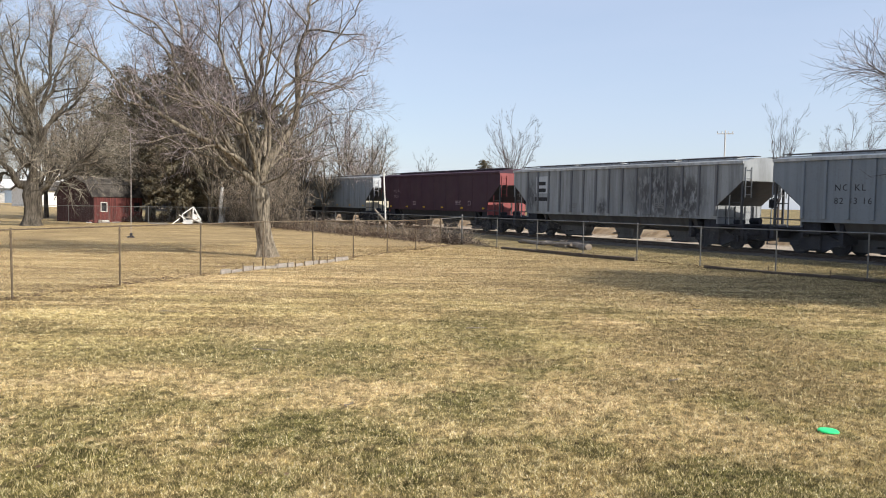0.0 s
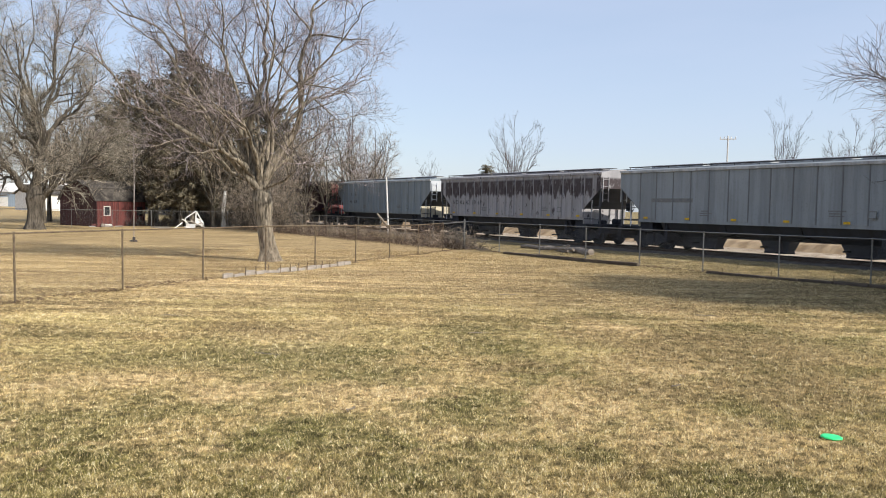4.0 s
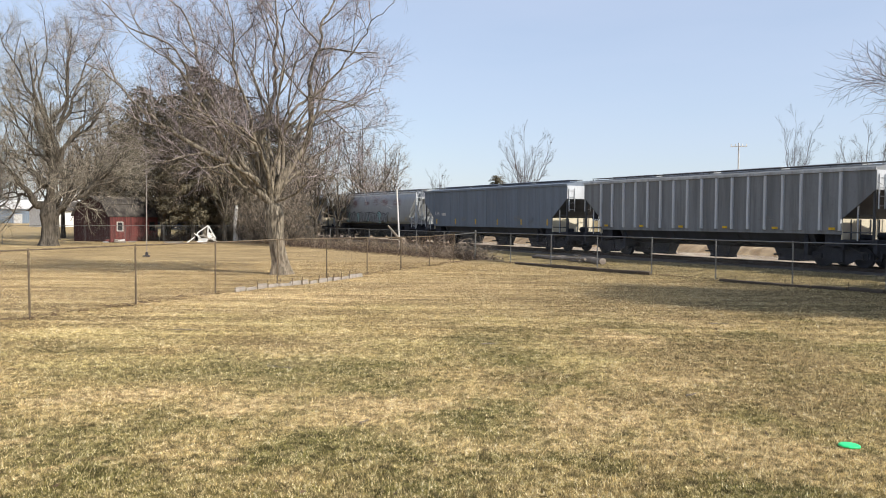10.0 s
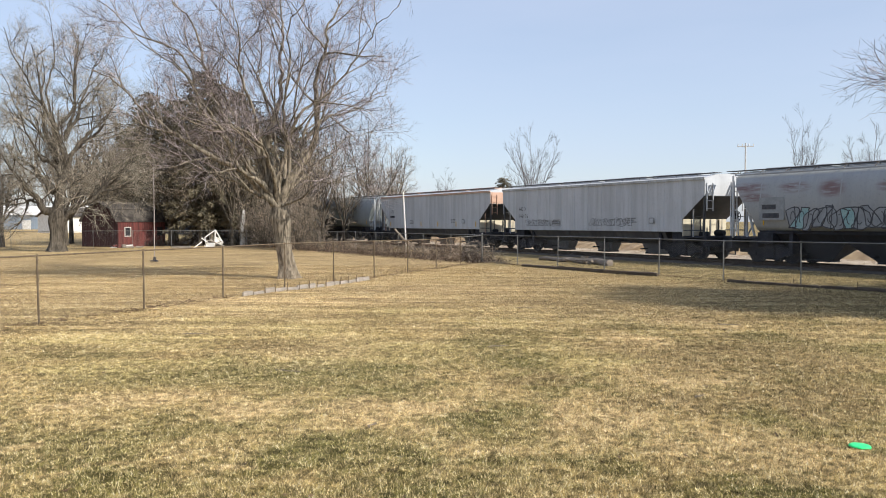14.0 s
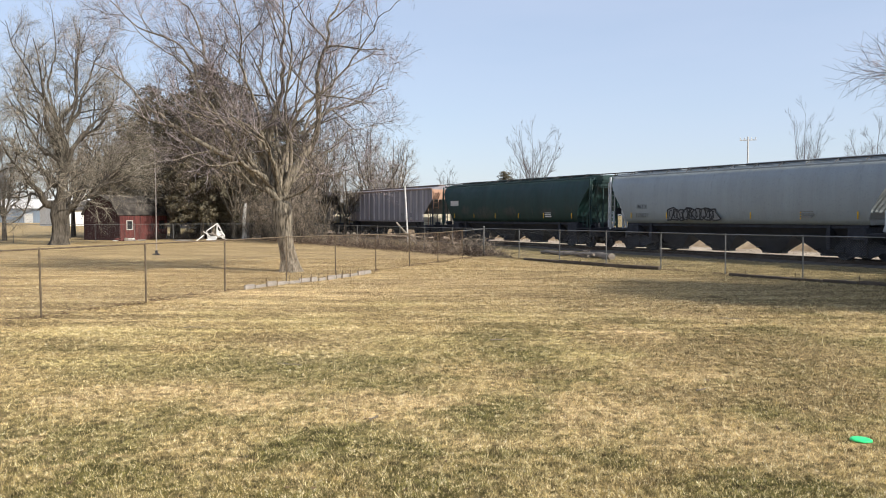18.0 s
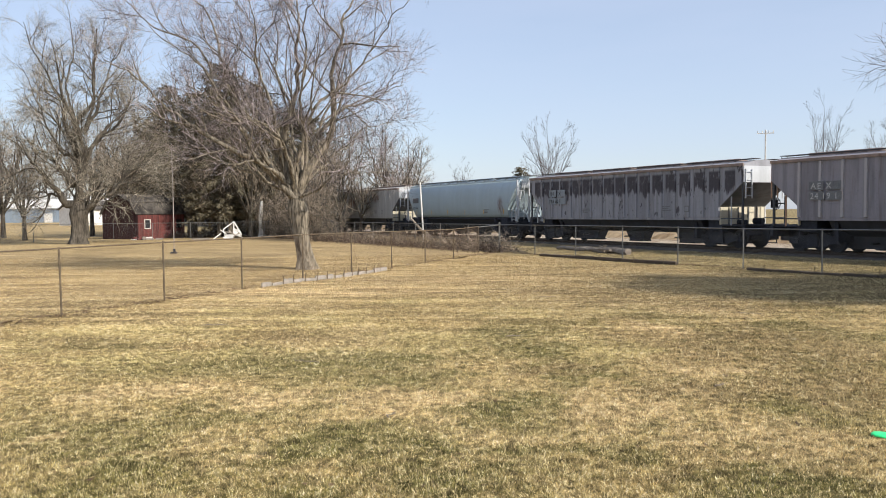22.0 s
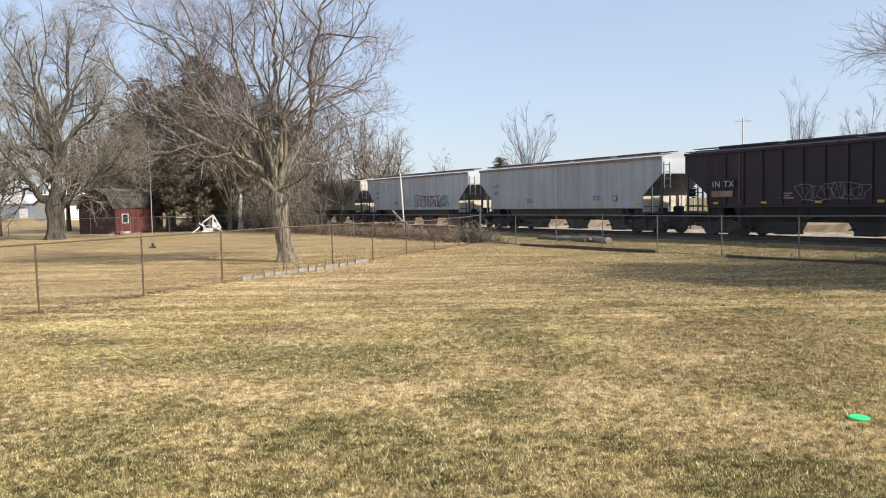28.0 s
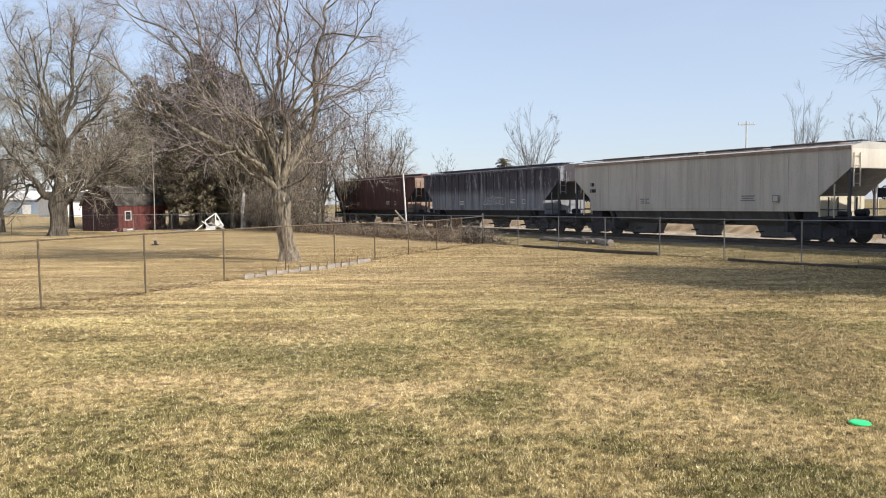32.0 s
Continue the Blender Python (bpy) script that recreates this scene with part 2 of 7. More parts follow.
def lawn_material(name, blades=False):
    """Winter turf: straw and faded green in patches of several sizes."""
    m, t, p = nodes_of(name)
    v = coords(t, "World")
    big = noise_of(t, v, 0.16, 4, 0.6, 0.8)
    mid = noise_of(t, v, 0.55, 5, 0.62, 0.7)
    fine = noise_of(t, v, 6.0, 5, 0.7)
    grain = noise_of(t, v, 45, 4, 0.7)
    sep = add(t, "ShaderNodeSeparateXYZ")
    t.links.new(v, sep.inputs[0])
    # coordinates shifted by a metre-wide and a hand-wide noise, which frays the patches
    jit, jit2 = add(t, "ShaderNodeTexNoise"), add(t, "ShaderNodeTexNoise")
    jit.inputs["Scale"].default_value, jit.inputs["Detail"].default_value = 1.1, 6
    jit2.inputs["Scale"].default_value, jit2.inputs["Detail"].default_value = 7.0, 4
    frayed = v
    for node, amount in ((jit, 2.4), (jit2, 0.9)):
        t.links.new(v, node.inputs["Vector"])
        k = add(t, "ShaderNodeVectorMath", operation="MULTIPLY_ADD")
        k.inputs[1].default_value = (amount, amount, 0)
        t.links.new(node.outputs["Color"], k.inputs[0])
        t.links.new(frayed, k.inputs[2])
        back = add(t, "ShaderNodeVectorMath", operation="SUBTRACT")
        back.inputs[1].default_value = (amount / 2, amount / 2, 0)
        t.links.new(k.outputs[0], back.inputs[0])
        frayed = back.outputs[0]
    straw, pale, olive = (0.465, 0.33, 0.145), (0.68, 0.52, 0.27), (0.115, 0.105, 0.03)
    # how far the turf lies towards the dry corner
    dry = add(t, "ShaderNodeMath", operation="MULTIPLY_ADD")
    t.links.new(sep.outputs[0], dry.inputs[0])
    dry.inputs[1].default_value = -0.95
    t.links.new(sep.outputs[1], dry.inputs[2])
    col = mix(t, times(t, ramp(t, big, 0.3, 0.7), 0.55), straw, pale)
    # the green that is left, thinner towards the railway
    green = times(t, ramp(t, mid, 0.4, 0.62), ramp(t, dry.outputs[0], 22, 8, 0.05, 1.0))
    col = mix(t, times(t, green, 0.75), col, (0.148, 0.14, 0.043))
    col = mix(t, times(t, patch_mask(t, frayed, TURF_GREEN), 0.62), col, (0.145, 0.135, 0.045))
    col = mix(t, times(t, patch_mask(t, frayed, TURF_BROWN), 0.72), col, (0.28, 0.195, 0.095))
    col = mix(t, times(t, patch_mask(t, frayed, TURF_YELLOW), 0.6), col, (0.59, 0.465, 0.2))
    col = mix(t, times(t, patch_mask(t, frayed, TURF_PALE), 0.68), col, (0.7, 0.5, 0.26))
    # brown worn streaks where the turf is driest
    worn = noise_of(t, coords(t, "World", (0.38, 1.35, 1)), 0.55, 7, 0.72, 0.6)
    far = ramp(t, dry.outputs[0], 8, 26, 0.0, 1.0)
    col = mix(t, times(t, times(t, ramp(t, worn, 0.47, 0.62), far), 0.66), col, (0.26, 0.18, 0.095))
    col = mix(t, times(t, times(t, ramp(t, worn, 0.46, 0.36), far), 0.5), col, (0.64, 0.5, 0.3))
    col = mix(t, times(t, ramp(t, sep.outputs[1], 9, 5.5), 0.34), col, olive)
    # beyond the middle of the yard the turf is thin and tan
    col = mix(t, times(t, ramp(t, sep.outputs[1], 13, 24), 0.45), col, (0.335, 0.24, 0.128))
    # darker brown again towards the right
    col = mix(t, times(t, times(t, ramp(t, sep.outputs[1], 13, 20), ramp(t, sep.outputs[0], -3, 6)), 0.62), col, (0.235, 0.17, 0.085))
    # the unmown verge along the railway, dull and brownish
    along = add(t, "ShaderNodeVectorMath", operation="DOT_PRODUCT")
    along.inputs[1].default_value = N
    t.links.new(frayed, along.inputs[0])
    col = mix(t, times(t, ramp(t, along.outputs["Value"], TRACK_O.dot(N) + 8.6, TRACK_O.dot(N) + 6.0), 0.68), col, (0.215, 0.17, 0.08))
    # tufts a few centimetres across, and single blades, lighter and darker
    tuft = noise_of(t, v, 9.0, 7, 0.82, 0.8)
    clump = noise_of(t, v, 2.6, 6, 0.75, 0.5)
    thin = ramp(t, dry.outputs[0], 36, 8, 0.4, 1.0)
    col = mix(t, times(t, times(t, ramp(t, clump, 0.52, 0.62), thin), 0.5), col, olive)
    col = mix(t, times(t, ramp(t, clump, 0.47, 0.37), 0.35), col, pale)
    tone = times(t, ramp(t, tuft, 0.38, 0.62, 0.5, 1.55), ramp(t, fine, 0.36, 0.64, 0.68, 1.36))
    # from afar the tufts run together
    level = add(t, "ShaderNodeMix")
    t.links.new(ramp(t, sep.outputs[1], 32, 12, 0.45, 1.0), level.inputs[0])
    level.inputs[2].default_value = 1.0
    t.links.new(tone, level.inputs[3])
    # long streaks, darker and lighter, across the middle of the yard
    cross_streak = noise_of(t, coords(t, "World", (0.3, 2.0, 1)), 0.8, 8, 0.75, 0.5)
    even = add(t, "ShaderNodeMix")
    t.links.new(ramp(t, sep.outputs[1], 10, 15), even.inputs[0])
    even.inputs[2].default_value = 1.0
    t.links.new(ramp(t, cross_streak, 0.36, 0.6, 1.36, 0.7), even.inputs[3])
    tone = times(t, level.outputs[0], even.outputs[0])
    if blades:
        g = add(t, "ShaderNodeNewGeometry")
        # one blade in four is bleached, whatever grows around it
        col = mix(t, times(t, ramp(t, g.outputs["Random Per Island"], 0.7, 0.8), 0.75), col, (0.57, 0.46, 0.265))
        tone = times(t, tone, ramp(t, g.outputs["Random Per Island"], 0.0, 0.9, 0.3, 1.62))
    else:
        tone = times(t, tone, ramp(t, grain, 0.35, 0.65, 1.25, 0.55))
        # darker thatch under the standing blades, towards the near side
        col = mix(t, times(t, ramp(t, sep.outputs[1], 26, 12, 0.0, 1.0), 0.4), col, (0.09, 0.072, 0.027))
        bump(t, p, grain, 0.5, 0.03)
    shade = add(t, "ShaderNodeVectorMath", operation="SCALE")
    t.links.new(col, shade.inputs[0])
    t.links.new(tone, shade.inputs["Scale"])
    limit = add(t, "ShaderNodeVectorMath", operation="MINIMUM")
    limit.inputs[1].default_value = (0.9, 0.8, 0.6)
    t.links.new(shade.outputs[0], limit.inputs[0])
    col = limit.outputs[0]
    t.links.new(col, p.inputs["Base Color"])
    p.inputs["Roughness"].default_value = 0.9
    p.inputs["Specular IOR Level"].default_value = 0.1
    return m


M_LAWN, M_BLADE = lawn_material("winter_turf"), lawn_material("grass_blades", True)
# dark ballast, pale gravel: the train's shade and far-side sun put into colour
M_BALLAST = simple("shade_dark_ballast", (0.13, 0.115, 0.1), (0.075, 0.065, 0.06), 3, 0.95, relief=0.9)
M_GRAVEL = simple("sunlit_pale_stone", (0.53, 0.45, 0.355), (0.31, 0.24, 0.175), 1.2, 0.95, relief=0.9)
M_BANK = simple("dry_earth_and_dead_grass", (0.45, 0.335, 0.205), (0.22, 0.145, 0.08), 1.1, 0.95, stretch=(1.6, 0.5, 0.5), relief=0.8)
M_BARK_D = simple("dark_furrowed_bark", (0.14, 0.12, 0.095), (0.045, 0.038, 0.03), 9, 0.95, detail=3, stretch=(1, 1, 0.14), relief=1.0)
M_BARK = simple("grey_brown_bark", (0.34, 0.29, 0.22), (0.07, 0.058, 0.043), 13, 0.95, detail=3, stretch=(1, 1, 0.13), relief=1.0)
M_TWIG = simple("twig_bark", (0.335, 0.285, 0.28), (0.19, 0.16, 0.157), 2, 0.9, relief=0.2, pieces=0.75)
M_TWIG_OLD = simple("lichened_twig_bark", (0.35, 0.31, 0.25), (0.2, 0.175, 0.135), 2, 0.9, relief=0.2, pieces=0.75)
M_TWIG_FAR = simple("far_twig_bark", (0.34, 0.28, 0.215), (0.19, 0.155, 0.12), 1, 0.9, relief=0.1, pieces=0.75)
M_TWIG_D = simple("dark_far_twigs", (0.13, 0.11, 0.105), (0.08, 0.068, 0.065), 1, 0.9, relief=0.1)
M_NEEDLE = simple("conifer_needles", (0.155, 0.13, 0.083), (0.075, 0.067, 0.043), 0.5, 0.85, relief=0.3)
M_BRUSH = simple("dead_weeds", (0.48, 0.35, 0.255), (0.27, 0.19, 0.14), 1.3, 0.95, relief=0.2)
M_RUST = simple("rusty_pipe", (0.2, 0.15, 0.1), (0.105, 0.08, 0.055), 9, 0.85, 0.2, relief=0.4)
M_GALV = simple("galvanised_pipe", (0.25, 0.25, 0.245), (0.16, 0.16, 0.155), 8, 0.5, 0.6, relief=0.2)
M_WIRE_R = simple("rusty_wire", (0.26, 0.18, 0.125), (0.17, 0.115, 0.08), 9, 0.8, 0.2, relief=0.2)
M_WIRE_G = simple("galvanised_wire", (0.2, 0.2, 0.195), (0.14, 0.14, 0.135), 9, 0.5, 0.5, relief=0.2)
# lifted bluish: haze over the dark underbodies put into the colour
M_IRON = simple("grimy_black_iron", (0.046, 0.05, 0.063), (0.027, 0.029, 0.037), 4, 0.8, 0.2, relief=0.4)
M_BOARD = simple("dull_grating", (0.13, 0.12, 0.115), (0.06, 0.055, 0.052), 2, 0.7, 0.2, relief=0.3)
M_RAIL = simple("rail_steel", (0.1, 0.075, 0.06), (0.06, 0.045, 0.038), 5, 0.55, 0.6, relief=0.2)
M_TIE = simple("creosoted_tie", (0.07, 0.055, 0.045), (0.035, 0.028, 0.024), 4, 0.95, stretch=(0.3, 3, 3), relief=0.6)
M_LEAF = simple("dead_leaf_litter", (0.19, 0.125, 0.07), (0.085, 0.056, 0.034), 2, 0.95, relief=0.1)
M_TIMBER = simple("weathered_grey_timber", (0.38, 0.34, 0.295), (0.2, 0.172, 0.145), 4, 0.95, stretch=(0.3, 3, 3), relief=0.6)
M_TIMBER_D = simple("dark_rotten_timber", (0.14, 0.11, 0.085), (0.07, 0.055, 0.044), 4, 0.95, stretch=(0.3, 3, 3), relief=0.6)
M_LOG = simple("bare_grey_log", (0.3, 0.255, 0.21), (0.17, 0.14, 0.115), 3, 0.95, stretch=(0.3, 2, 2), relief=0.7)
M_DISC = simple("green_plastic", (0.05, 0.9, 0.28), (0.04, 0.75, 0.22), 6, 0.4, relief=0.05)
# shed red in two tones: sunlit side walls, gables darkened for their shade
M_REDWOOD = simple("faded_red_boards", (0.16, 0.05, 0.045), (0.07, 0.027, 0.026), 2, 0.9, stretch=(3, 3, 0.3), relief=0.5)
M_REDDARK = simple("shaded_maroon_boards", (0.06, 0.026, 0.027), (0.04, 0.02, 0.02), 3, 0.9, stretch=(3, 3, 0.3), relief=0.5)
M_BRUSH = simple("dead_brown_stems", (0.085, 0.058, 0.043), (0.045, 0.032, 0.027), 3, 0.9, relief=0.3)
M_SHINGLE = simple("worn_grey_shingle", (0.1, 0.088, 0.076), (0.022, 0.019, 0.018), 1.6, 0.95, relief=0.7)
M_WHITE = simple("old_white_paint", (0.78, 0.77, 0.74), (0.62, 0.6, 0.56), 2, 0.7, relief=0.2)
M_BLUE = simple("pale_blue_cladding", (0.3, 0.36, 0.43), (0.24, 0.3, 0.37), 0.6, 0.6, stretch=(6, 6, 0.2), relief=0.2)
M_GLASS = simple("dark_window_glass", (0.03, 0.032, 0.035), (0.05, 0.05, 0.055), 2, 0.08, relief=0.02, spec=0.6)
M_YELLOW = simple("yellow_reflector", (0.75, 0.46, 0.02), (0.5, 0.3, 0.02), 9, 0.5, relief=0.1)
M_INK_W = simple("white_stencil", (0.62, 0.6, 0.58), (0.45, 0.44, 0.42), 12, 0.7, relief=0.05)
M_INK_B = simple("black_stencil", (0.022, 0.022, 0.024), (0.04, 0.04, 0.042), 12, 0.7, relief=0.05)
M_INK_P = simple("faded_pinkish_stencil", (0.34, 0.26, 0.27), (0.26, 0.19, 0.2), 12, 0.7, relief=0.05)
M_INK_D = simple("dull_dark_spray", (0.05, 0.055, 0.065), (0.09, 0.09, 0.1), 5, 0.7, relief=0.05)
M_INK_G = simple("faded_grey_stencil", (0.16, 0.165, 0.17), (0.22, 0.22, 0.22), 12, 0.7, relief=0.05)
M_POLE = simple("weathered_pole_wood", (0.66, 0.64, 0.61), (0.48, 0.46, 0.44), 4, 0.95, stretch=(3, 3, 0.3), relief=0.5)
M_ALU = simple("dull_tarnished_tube", (0.42, 0.37, 0.34), (0.3, 0.26, 0.24), 5, 0.5, relief=0.1)


# ---- mesh tools ----
def thing(name, label, category, m=None, group="", kind=""):
    ob = new(name)
    ob.empty_display_size = 0.2
    if m is not None:
        ob.matrix_basis = m
    return tagged(ob, label, category, group, kind)


def obj(name, mesh, parent=None, m=None):
    ob = new(name, mesh)
    if parent is not None:
        ob.parent = parent
    if m is not None:
        ob.matrix_basis = m
    return ob


def mesh_from(name, bm, material, smooth_faces=False):
    me = bpy.data.meshes.new(name)
    bmesh.ops.recalc_face_normals(bm, faces=bm.faces[:])
    bm.to_mesh(me)
    bm.free()
    if material:
        me.materials.append(material)
    if smooth_faces:
        me.polygons.foreach_set("use_smooth", [True] * len(me.polygons))
    return me


def part(name, bm, material, parent=None, label="", m=None, smooth_faces=False):
    ob = obj(name, mesh_from(name, bm, material, smooth_faces), parent, m)
    return tagged(ob, label)


def raw_mesh(name, verts, faces, material):
    me = bpy.data.meshes.new(name)
    me.from_pydata(verts, [], faces)
    me.materials.append(material)
    return me


def tri_mesh(name, v, f, material):
    """A mesh from arrays of corners (n, 3) and faces (m, k)."""
    v, f = np.asarray(v, dtype=np.float32), np.asarray(f, dtype=np.int32)
    me = bpy.data.meshes.new(name)
    me.vertices.add(len(v))
    me.vertices.foreach_set("co", v.ravel())
    k = f.shape[1]
    me.loops.add(f.size)
    me.loops.foreach_set("vertex_index", f.ravel())
    me.polygons.add(len(f))
    me.polygons.foreach_set("loop_start", np.arange(len(f), dtype=np.int32) * k)
    me.polygons.foreach_set("loop_total", np.full(len(f), k, dtype=np.int32))
    me.update(calc_edges=True)
    me.materials.append(material)
    return me


def box(bm, x0, x1, y0, y1, z0, z1, bev=0.0, m=None):
    g = bmesh.ops.create_cube(bm, size=1)["verts"]
    for w in g:
        w.co = Vector(((x0 + x1) / 2 + w.co.x * (x1 - x0), (y0 + y1) / 2 + w.co.y * (y1 - y0), (z0 + z1) / 2 + w.co.z * (z1 - z0)))
        if m is not None:
            w.co = m @ w.co
    if bev:
        es = list({e for w in g for e in w.link_edges})
        bmesh.ops.bevel(bm, geom=es, offset=bev, segments=1, affect="EDGES", profile=0.5)


def rod(bm, a, b, r, n=6, r2=None):
    a, b = Vector(a), Vector(b)
    d = b - a
    if d.length < 1e-6:
        return
    m = Matrix.Translation((a + b) / 2) @ d.to_track_quat("Z", "Y").to_matrix().to_4x4()
    bmesh.ops.create_cone(bm, cap_ends=True, segments=n, radius1=r, radius2=r if r2 is None else r2, depth=d.length, matrix=m)


def prism(bm, outline, y0, y1):
    """Extrudes an outline in x and z from y0 to y1."""
    a = [bm.verts.new((x, y0, z)) for x, z in outline]
    b = [bm.verts.new((x, y1, z)) for x, z in outline]
    bm.faces.new(a)
    bm.faces.new(b[::-1])
    k = len(a)
    for i in range(k):
        bm.faces.new((a[i], b[i], b[(i + 1) % k], a[(i + 1) % k]))


# ---- ground ----
def build_ground():
    ss = np.concatenate([[-3000, -1500, -800, -450, -300, -220, -170], np.arange(-140, 41, 1.5), [55, 80, 120, 200, 350, 700, 1500, 3000]])
    qs = np.concatenate([[-3000, -1500, -700, -350, -180, -100, -60, -35, -20, -12], np.arange(-8, 60, 0.9), [70, 90, 130, 220, 400, 900, 2000]])
    v, f = [], []
    for s in ss:
        for q in qs:
            p = TRACK_O + U * float(s) + N * float(q)
            v.append((p.x, p.y, ground_z(p.x, p.y)))
    k = len(qs)
    for i in range(len(ss) - 1):
        for j in range(k - 1):
            f.append((i * k + j, i * k + j + 1, (i + 1) * k + j + 1, (i + 1) * k + j))
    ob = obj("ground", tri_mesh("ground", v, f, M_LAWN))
    tagged(ob, "flat winter lawn, straw-coloured with faded green patches", "ground", kind="structure")
    for p in ob.data.polygons:
        p.use_smooth = True
    if ob.data.polygons[0].normal.z < 0:
        ob.data.flip_normals()


build_ground()


def build_grass():
    rng = np.random.default_rng(5)
    n = 950000
    d = 4.9 + 34.0 * rng.random(n) ** 1.95
    a = rng.uniform(-0.6, 0.62, n)
    x, y = d * np.tan(a), d
    h = rng.uniform(0.01, 0.033, n) * (1 + 0.02 * d)
    w = rng.uniform(0.0015, 0.0038, n) * (0.75 + d * 0.06)
    t = rng.uniform(0, 6.283, n)
    lean = rng.uniform(0.2, 1.1, n) * h
    la = rng.uniform(0, 6.283, n)
    gx, gy = np.linspace(-40, 40, 161), np.linspace(0, 52, 105)
    table = np.array([[ground_z(float(i), float(j)) for j in gy] for i in gx])
    fx, fy = np.clip((x + 40) * 2, 0, 159.999), np.clip(y * 2, 0, 103.999)
    ix, iy = fx.astype(int), fy.astype(int)
    fx, fy = fx - ix, fy - iy
    z = (table[ix, iy] * (1 - fx) + table[ix + 1, iy] * fx) * (1 - fy) + (table[ix, iy + 1] * (1 - fx) + table[ix + 1, iy + 1] * fx) * fy - 0.004
    v = np.zeros((n, 3, 3))
    v[:, 0] = np.stack([x - w * np.cos(t), y - w * np.sin(t), z], 1)
    v[:, 1] = np.stack([x + w * np.cos(t), y + w * np.sin(t), z], 1)
    v[:, 2] = np.stack([x + lean * np.cos(la), y + lean * np.sin(la), z + h], 1)
    ob = obj("lawn_grass", tri_mesh("lawn_grass", v.reshape(-1, 3), np.arange(n * 3).reshape(-1, 3), M_BLADE))
    tagged(ob, "short dormant grass blades, straw and dull green", "grass", kind="stuff")


build_grass()


# ---- track ----
def track_pose(s, q=-HALF_W, z=0.0):
    p = TRACK_O + U * s + N * q
    return pose(p.x, p.y, z, 0, 0, TURN)


def build_track():
    m = track_pose(0, -HALF_W, 0)
    rng = random.Random(3)
    bm = bmesh.new()
    xs = [-900, -500, -300, -200] + [-140 + 0.8 * i for i in range(190)] + [30, 80, 200, 400]
    prof = [(-1.9, 0.05), (-1.7, 0.13), (-1.5, 0.185), (-0.6, 0.19), (0.6, 0.19), (1.5, 0.185), (1.75, 0.17)]
    rows = []
    for x in xs:
        rows.append([bm.verts.new((x, y + rng.uniform(-0.1, 0.1), z + rng.uniform(-0.02, 0.025))) for y, z in prof])
    for a, b in zip(rows, rows[1:]):
        for i in range(len(prof) - 1):
            bm.faces.new((a[i], b[i], b[i + 1], a[i + 1]))
    tagged(part("ballast", bm, M_BALLAST, None, m=m), "stone ballast under the railway track, coloured dark for the train's shade", "ballast", kind="structure")
    bm = bmesh.new()
    prof2 = [(1.55, 0.175), (2.1, 0.28), (3.0, 0.35), (4.2, 0.33), (5.4, 0.26)]
    rows = []
    for x in xs:
        rows.append([bm.verts.new((x, y + rng.uniform(-0.15, 0.15) * (k > 0), z + rng.uniform(-0.015, 0.02))) for k, (y, z) in enumerate(prof2)])
    for a, b in zip(rows, rows[1:]):
        for i in range(len(prof2) - 1):
            bm.faces.new((a[i], b[i], b[i + 1], a[i + 1]))
    tagged(part("gravel_strip", bm, M_GRAVEL, None, m=m), "gravel strip beyond the railway track, coloured pale for the sunlight", "gravel", kind="structure")
    bm = bmesh.new()
    prof3 = [(5.1, 0.1), (5.5, 0.3), (6.1, 0.62), (6.9, 0.78), (8.6, 0.8), (11.0, 0.5), (15.0, 0.05)]
    rows = []
    for x in xs:
        lift = 0.12 * noise.noise((x * 0.21, 0.0, 7.0))
        rows.append([bm.verts.new((x, y + rng.uniform(-0.12, 0.12), z + (lift + rng.uniform(-0.05, 0.05)) * (0 < k < 6))) for k, (y, z) in enumerate(prof3)])
    for a, b in zip(rows, rows[1:]):
        for i in range(len(prof3) - 1):
            bm.faces.new((a[i], b[i], b[i + 1], a[i + 1]))
    tagged(part("bank", bm, M_BANK, None, m=m), "low pale bank of dry earth and dead grass beyond the railway", "bank", kind="structure")
    tr = thing("railway_track", "rusty steel railway track on dark wooden ties", "track", m, kind="structure")
    for y in (-0.755, 0.755):
        bm = bmesh.new()
        prof = [(-0.07, 0.17), (0.07, 0.17), (0.07, 0.185), (0.012, 0.205), (0.012, 0.285), (0.036, 0.3), (0.036, 0.33), (-0.036, 0.33), (-0.036, 0.3), (-0.012, 0.285), (-0.012, 0.205), (-0.07, 0.185)]
        ends = [[bm.verts.new((x, y + a, b)) for a, b in prof] for x in (-900, 400)]
        for i in range(len(prof)):
            j = (i + 1) % len(prof)
            bm.faces.new((ends[0][i], ends[1][i], ends[1][j], ends[0][j]))
        part("rail", bm, M_RAIL, tr)
    bm = bmesh.new()
    box(bm, -0.11, 0.11, -1.3, 1.3, 0.03, 0.195, 0.01)
    tie = mesh_from("tie", bm, M_TIE)
    for i in range(200):
        obj("tie", tie, tr, pose(-112 + 0.56 * i, rng.uniform(-0.05, 0.05), rng.uniform(-0.01, 0.008), 0, 0, rng.uniform(-1.5, 1.5)))
    # stones of the ballast's shoulder
    n = 9000
    r = np.random.default_rng(8)
    x, y = r.uniform(-75, 0, n), r.uniform(1.2, 5.6, n)
    z = np.interp(y, (1.2, 1.55, 2.1, 3.0, 4.2, 5.4), (0.18, 0.175, 0.28, 0.35, 0.33, 0.26)) + r.uniform(-0.01, 0.03, n)
    size = r.uniform(0.02, 0.05, n)
    octa = np.array([(1, 0, 0), (-1, 0, 0), (0, 1, 0), (0, -1, 0), (0, 0, 1), (0, 0, -1)], dtype=float)
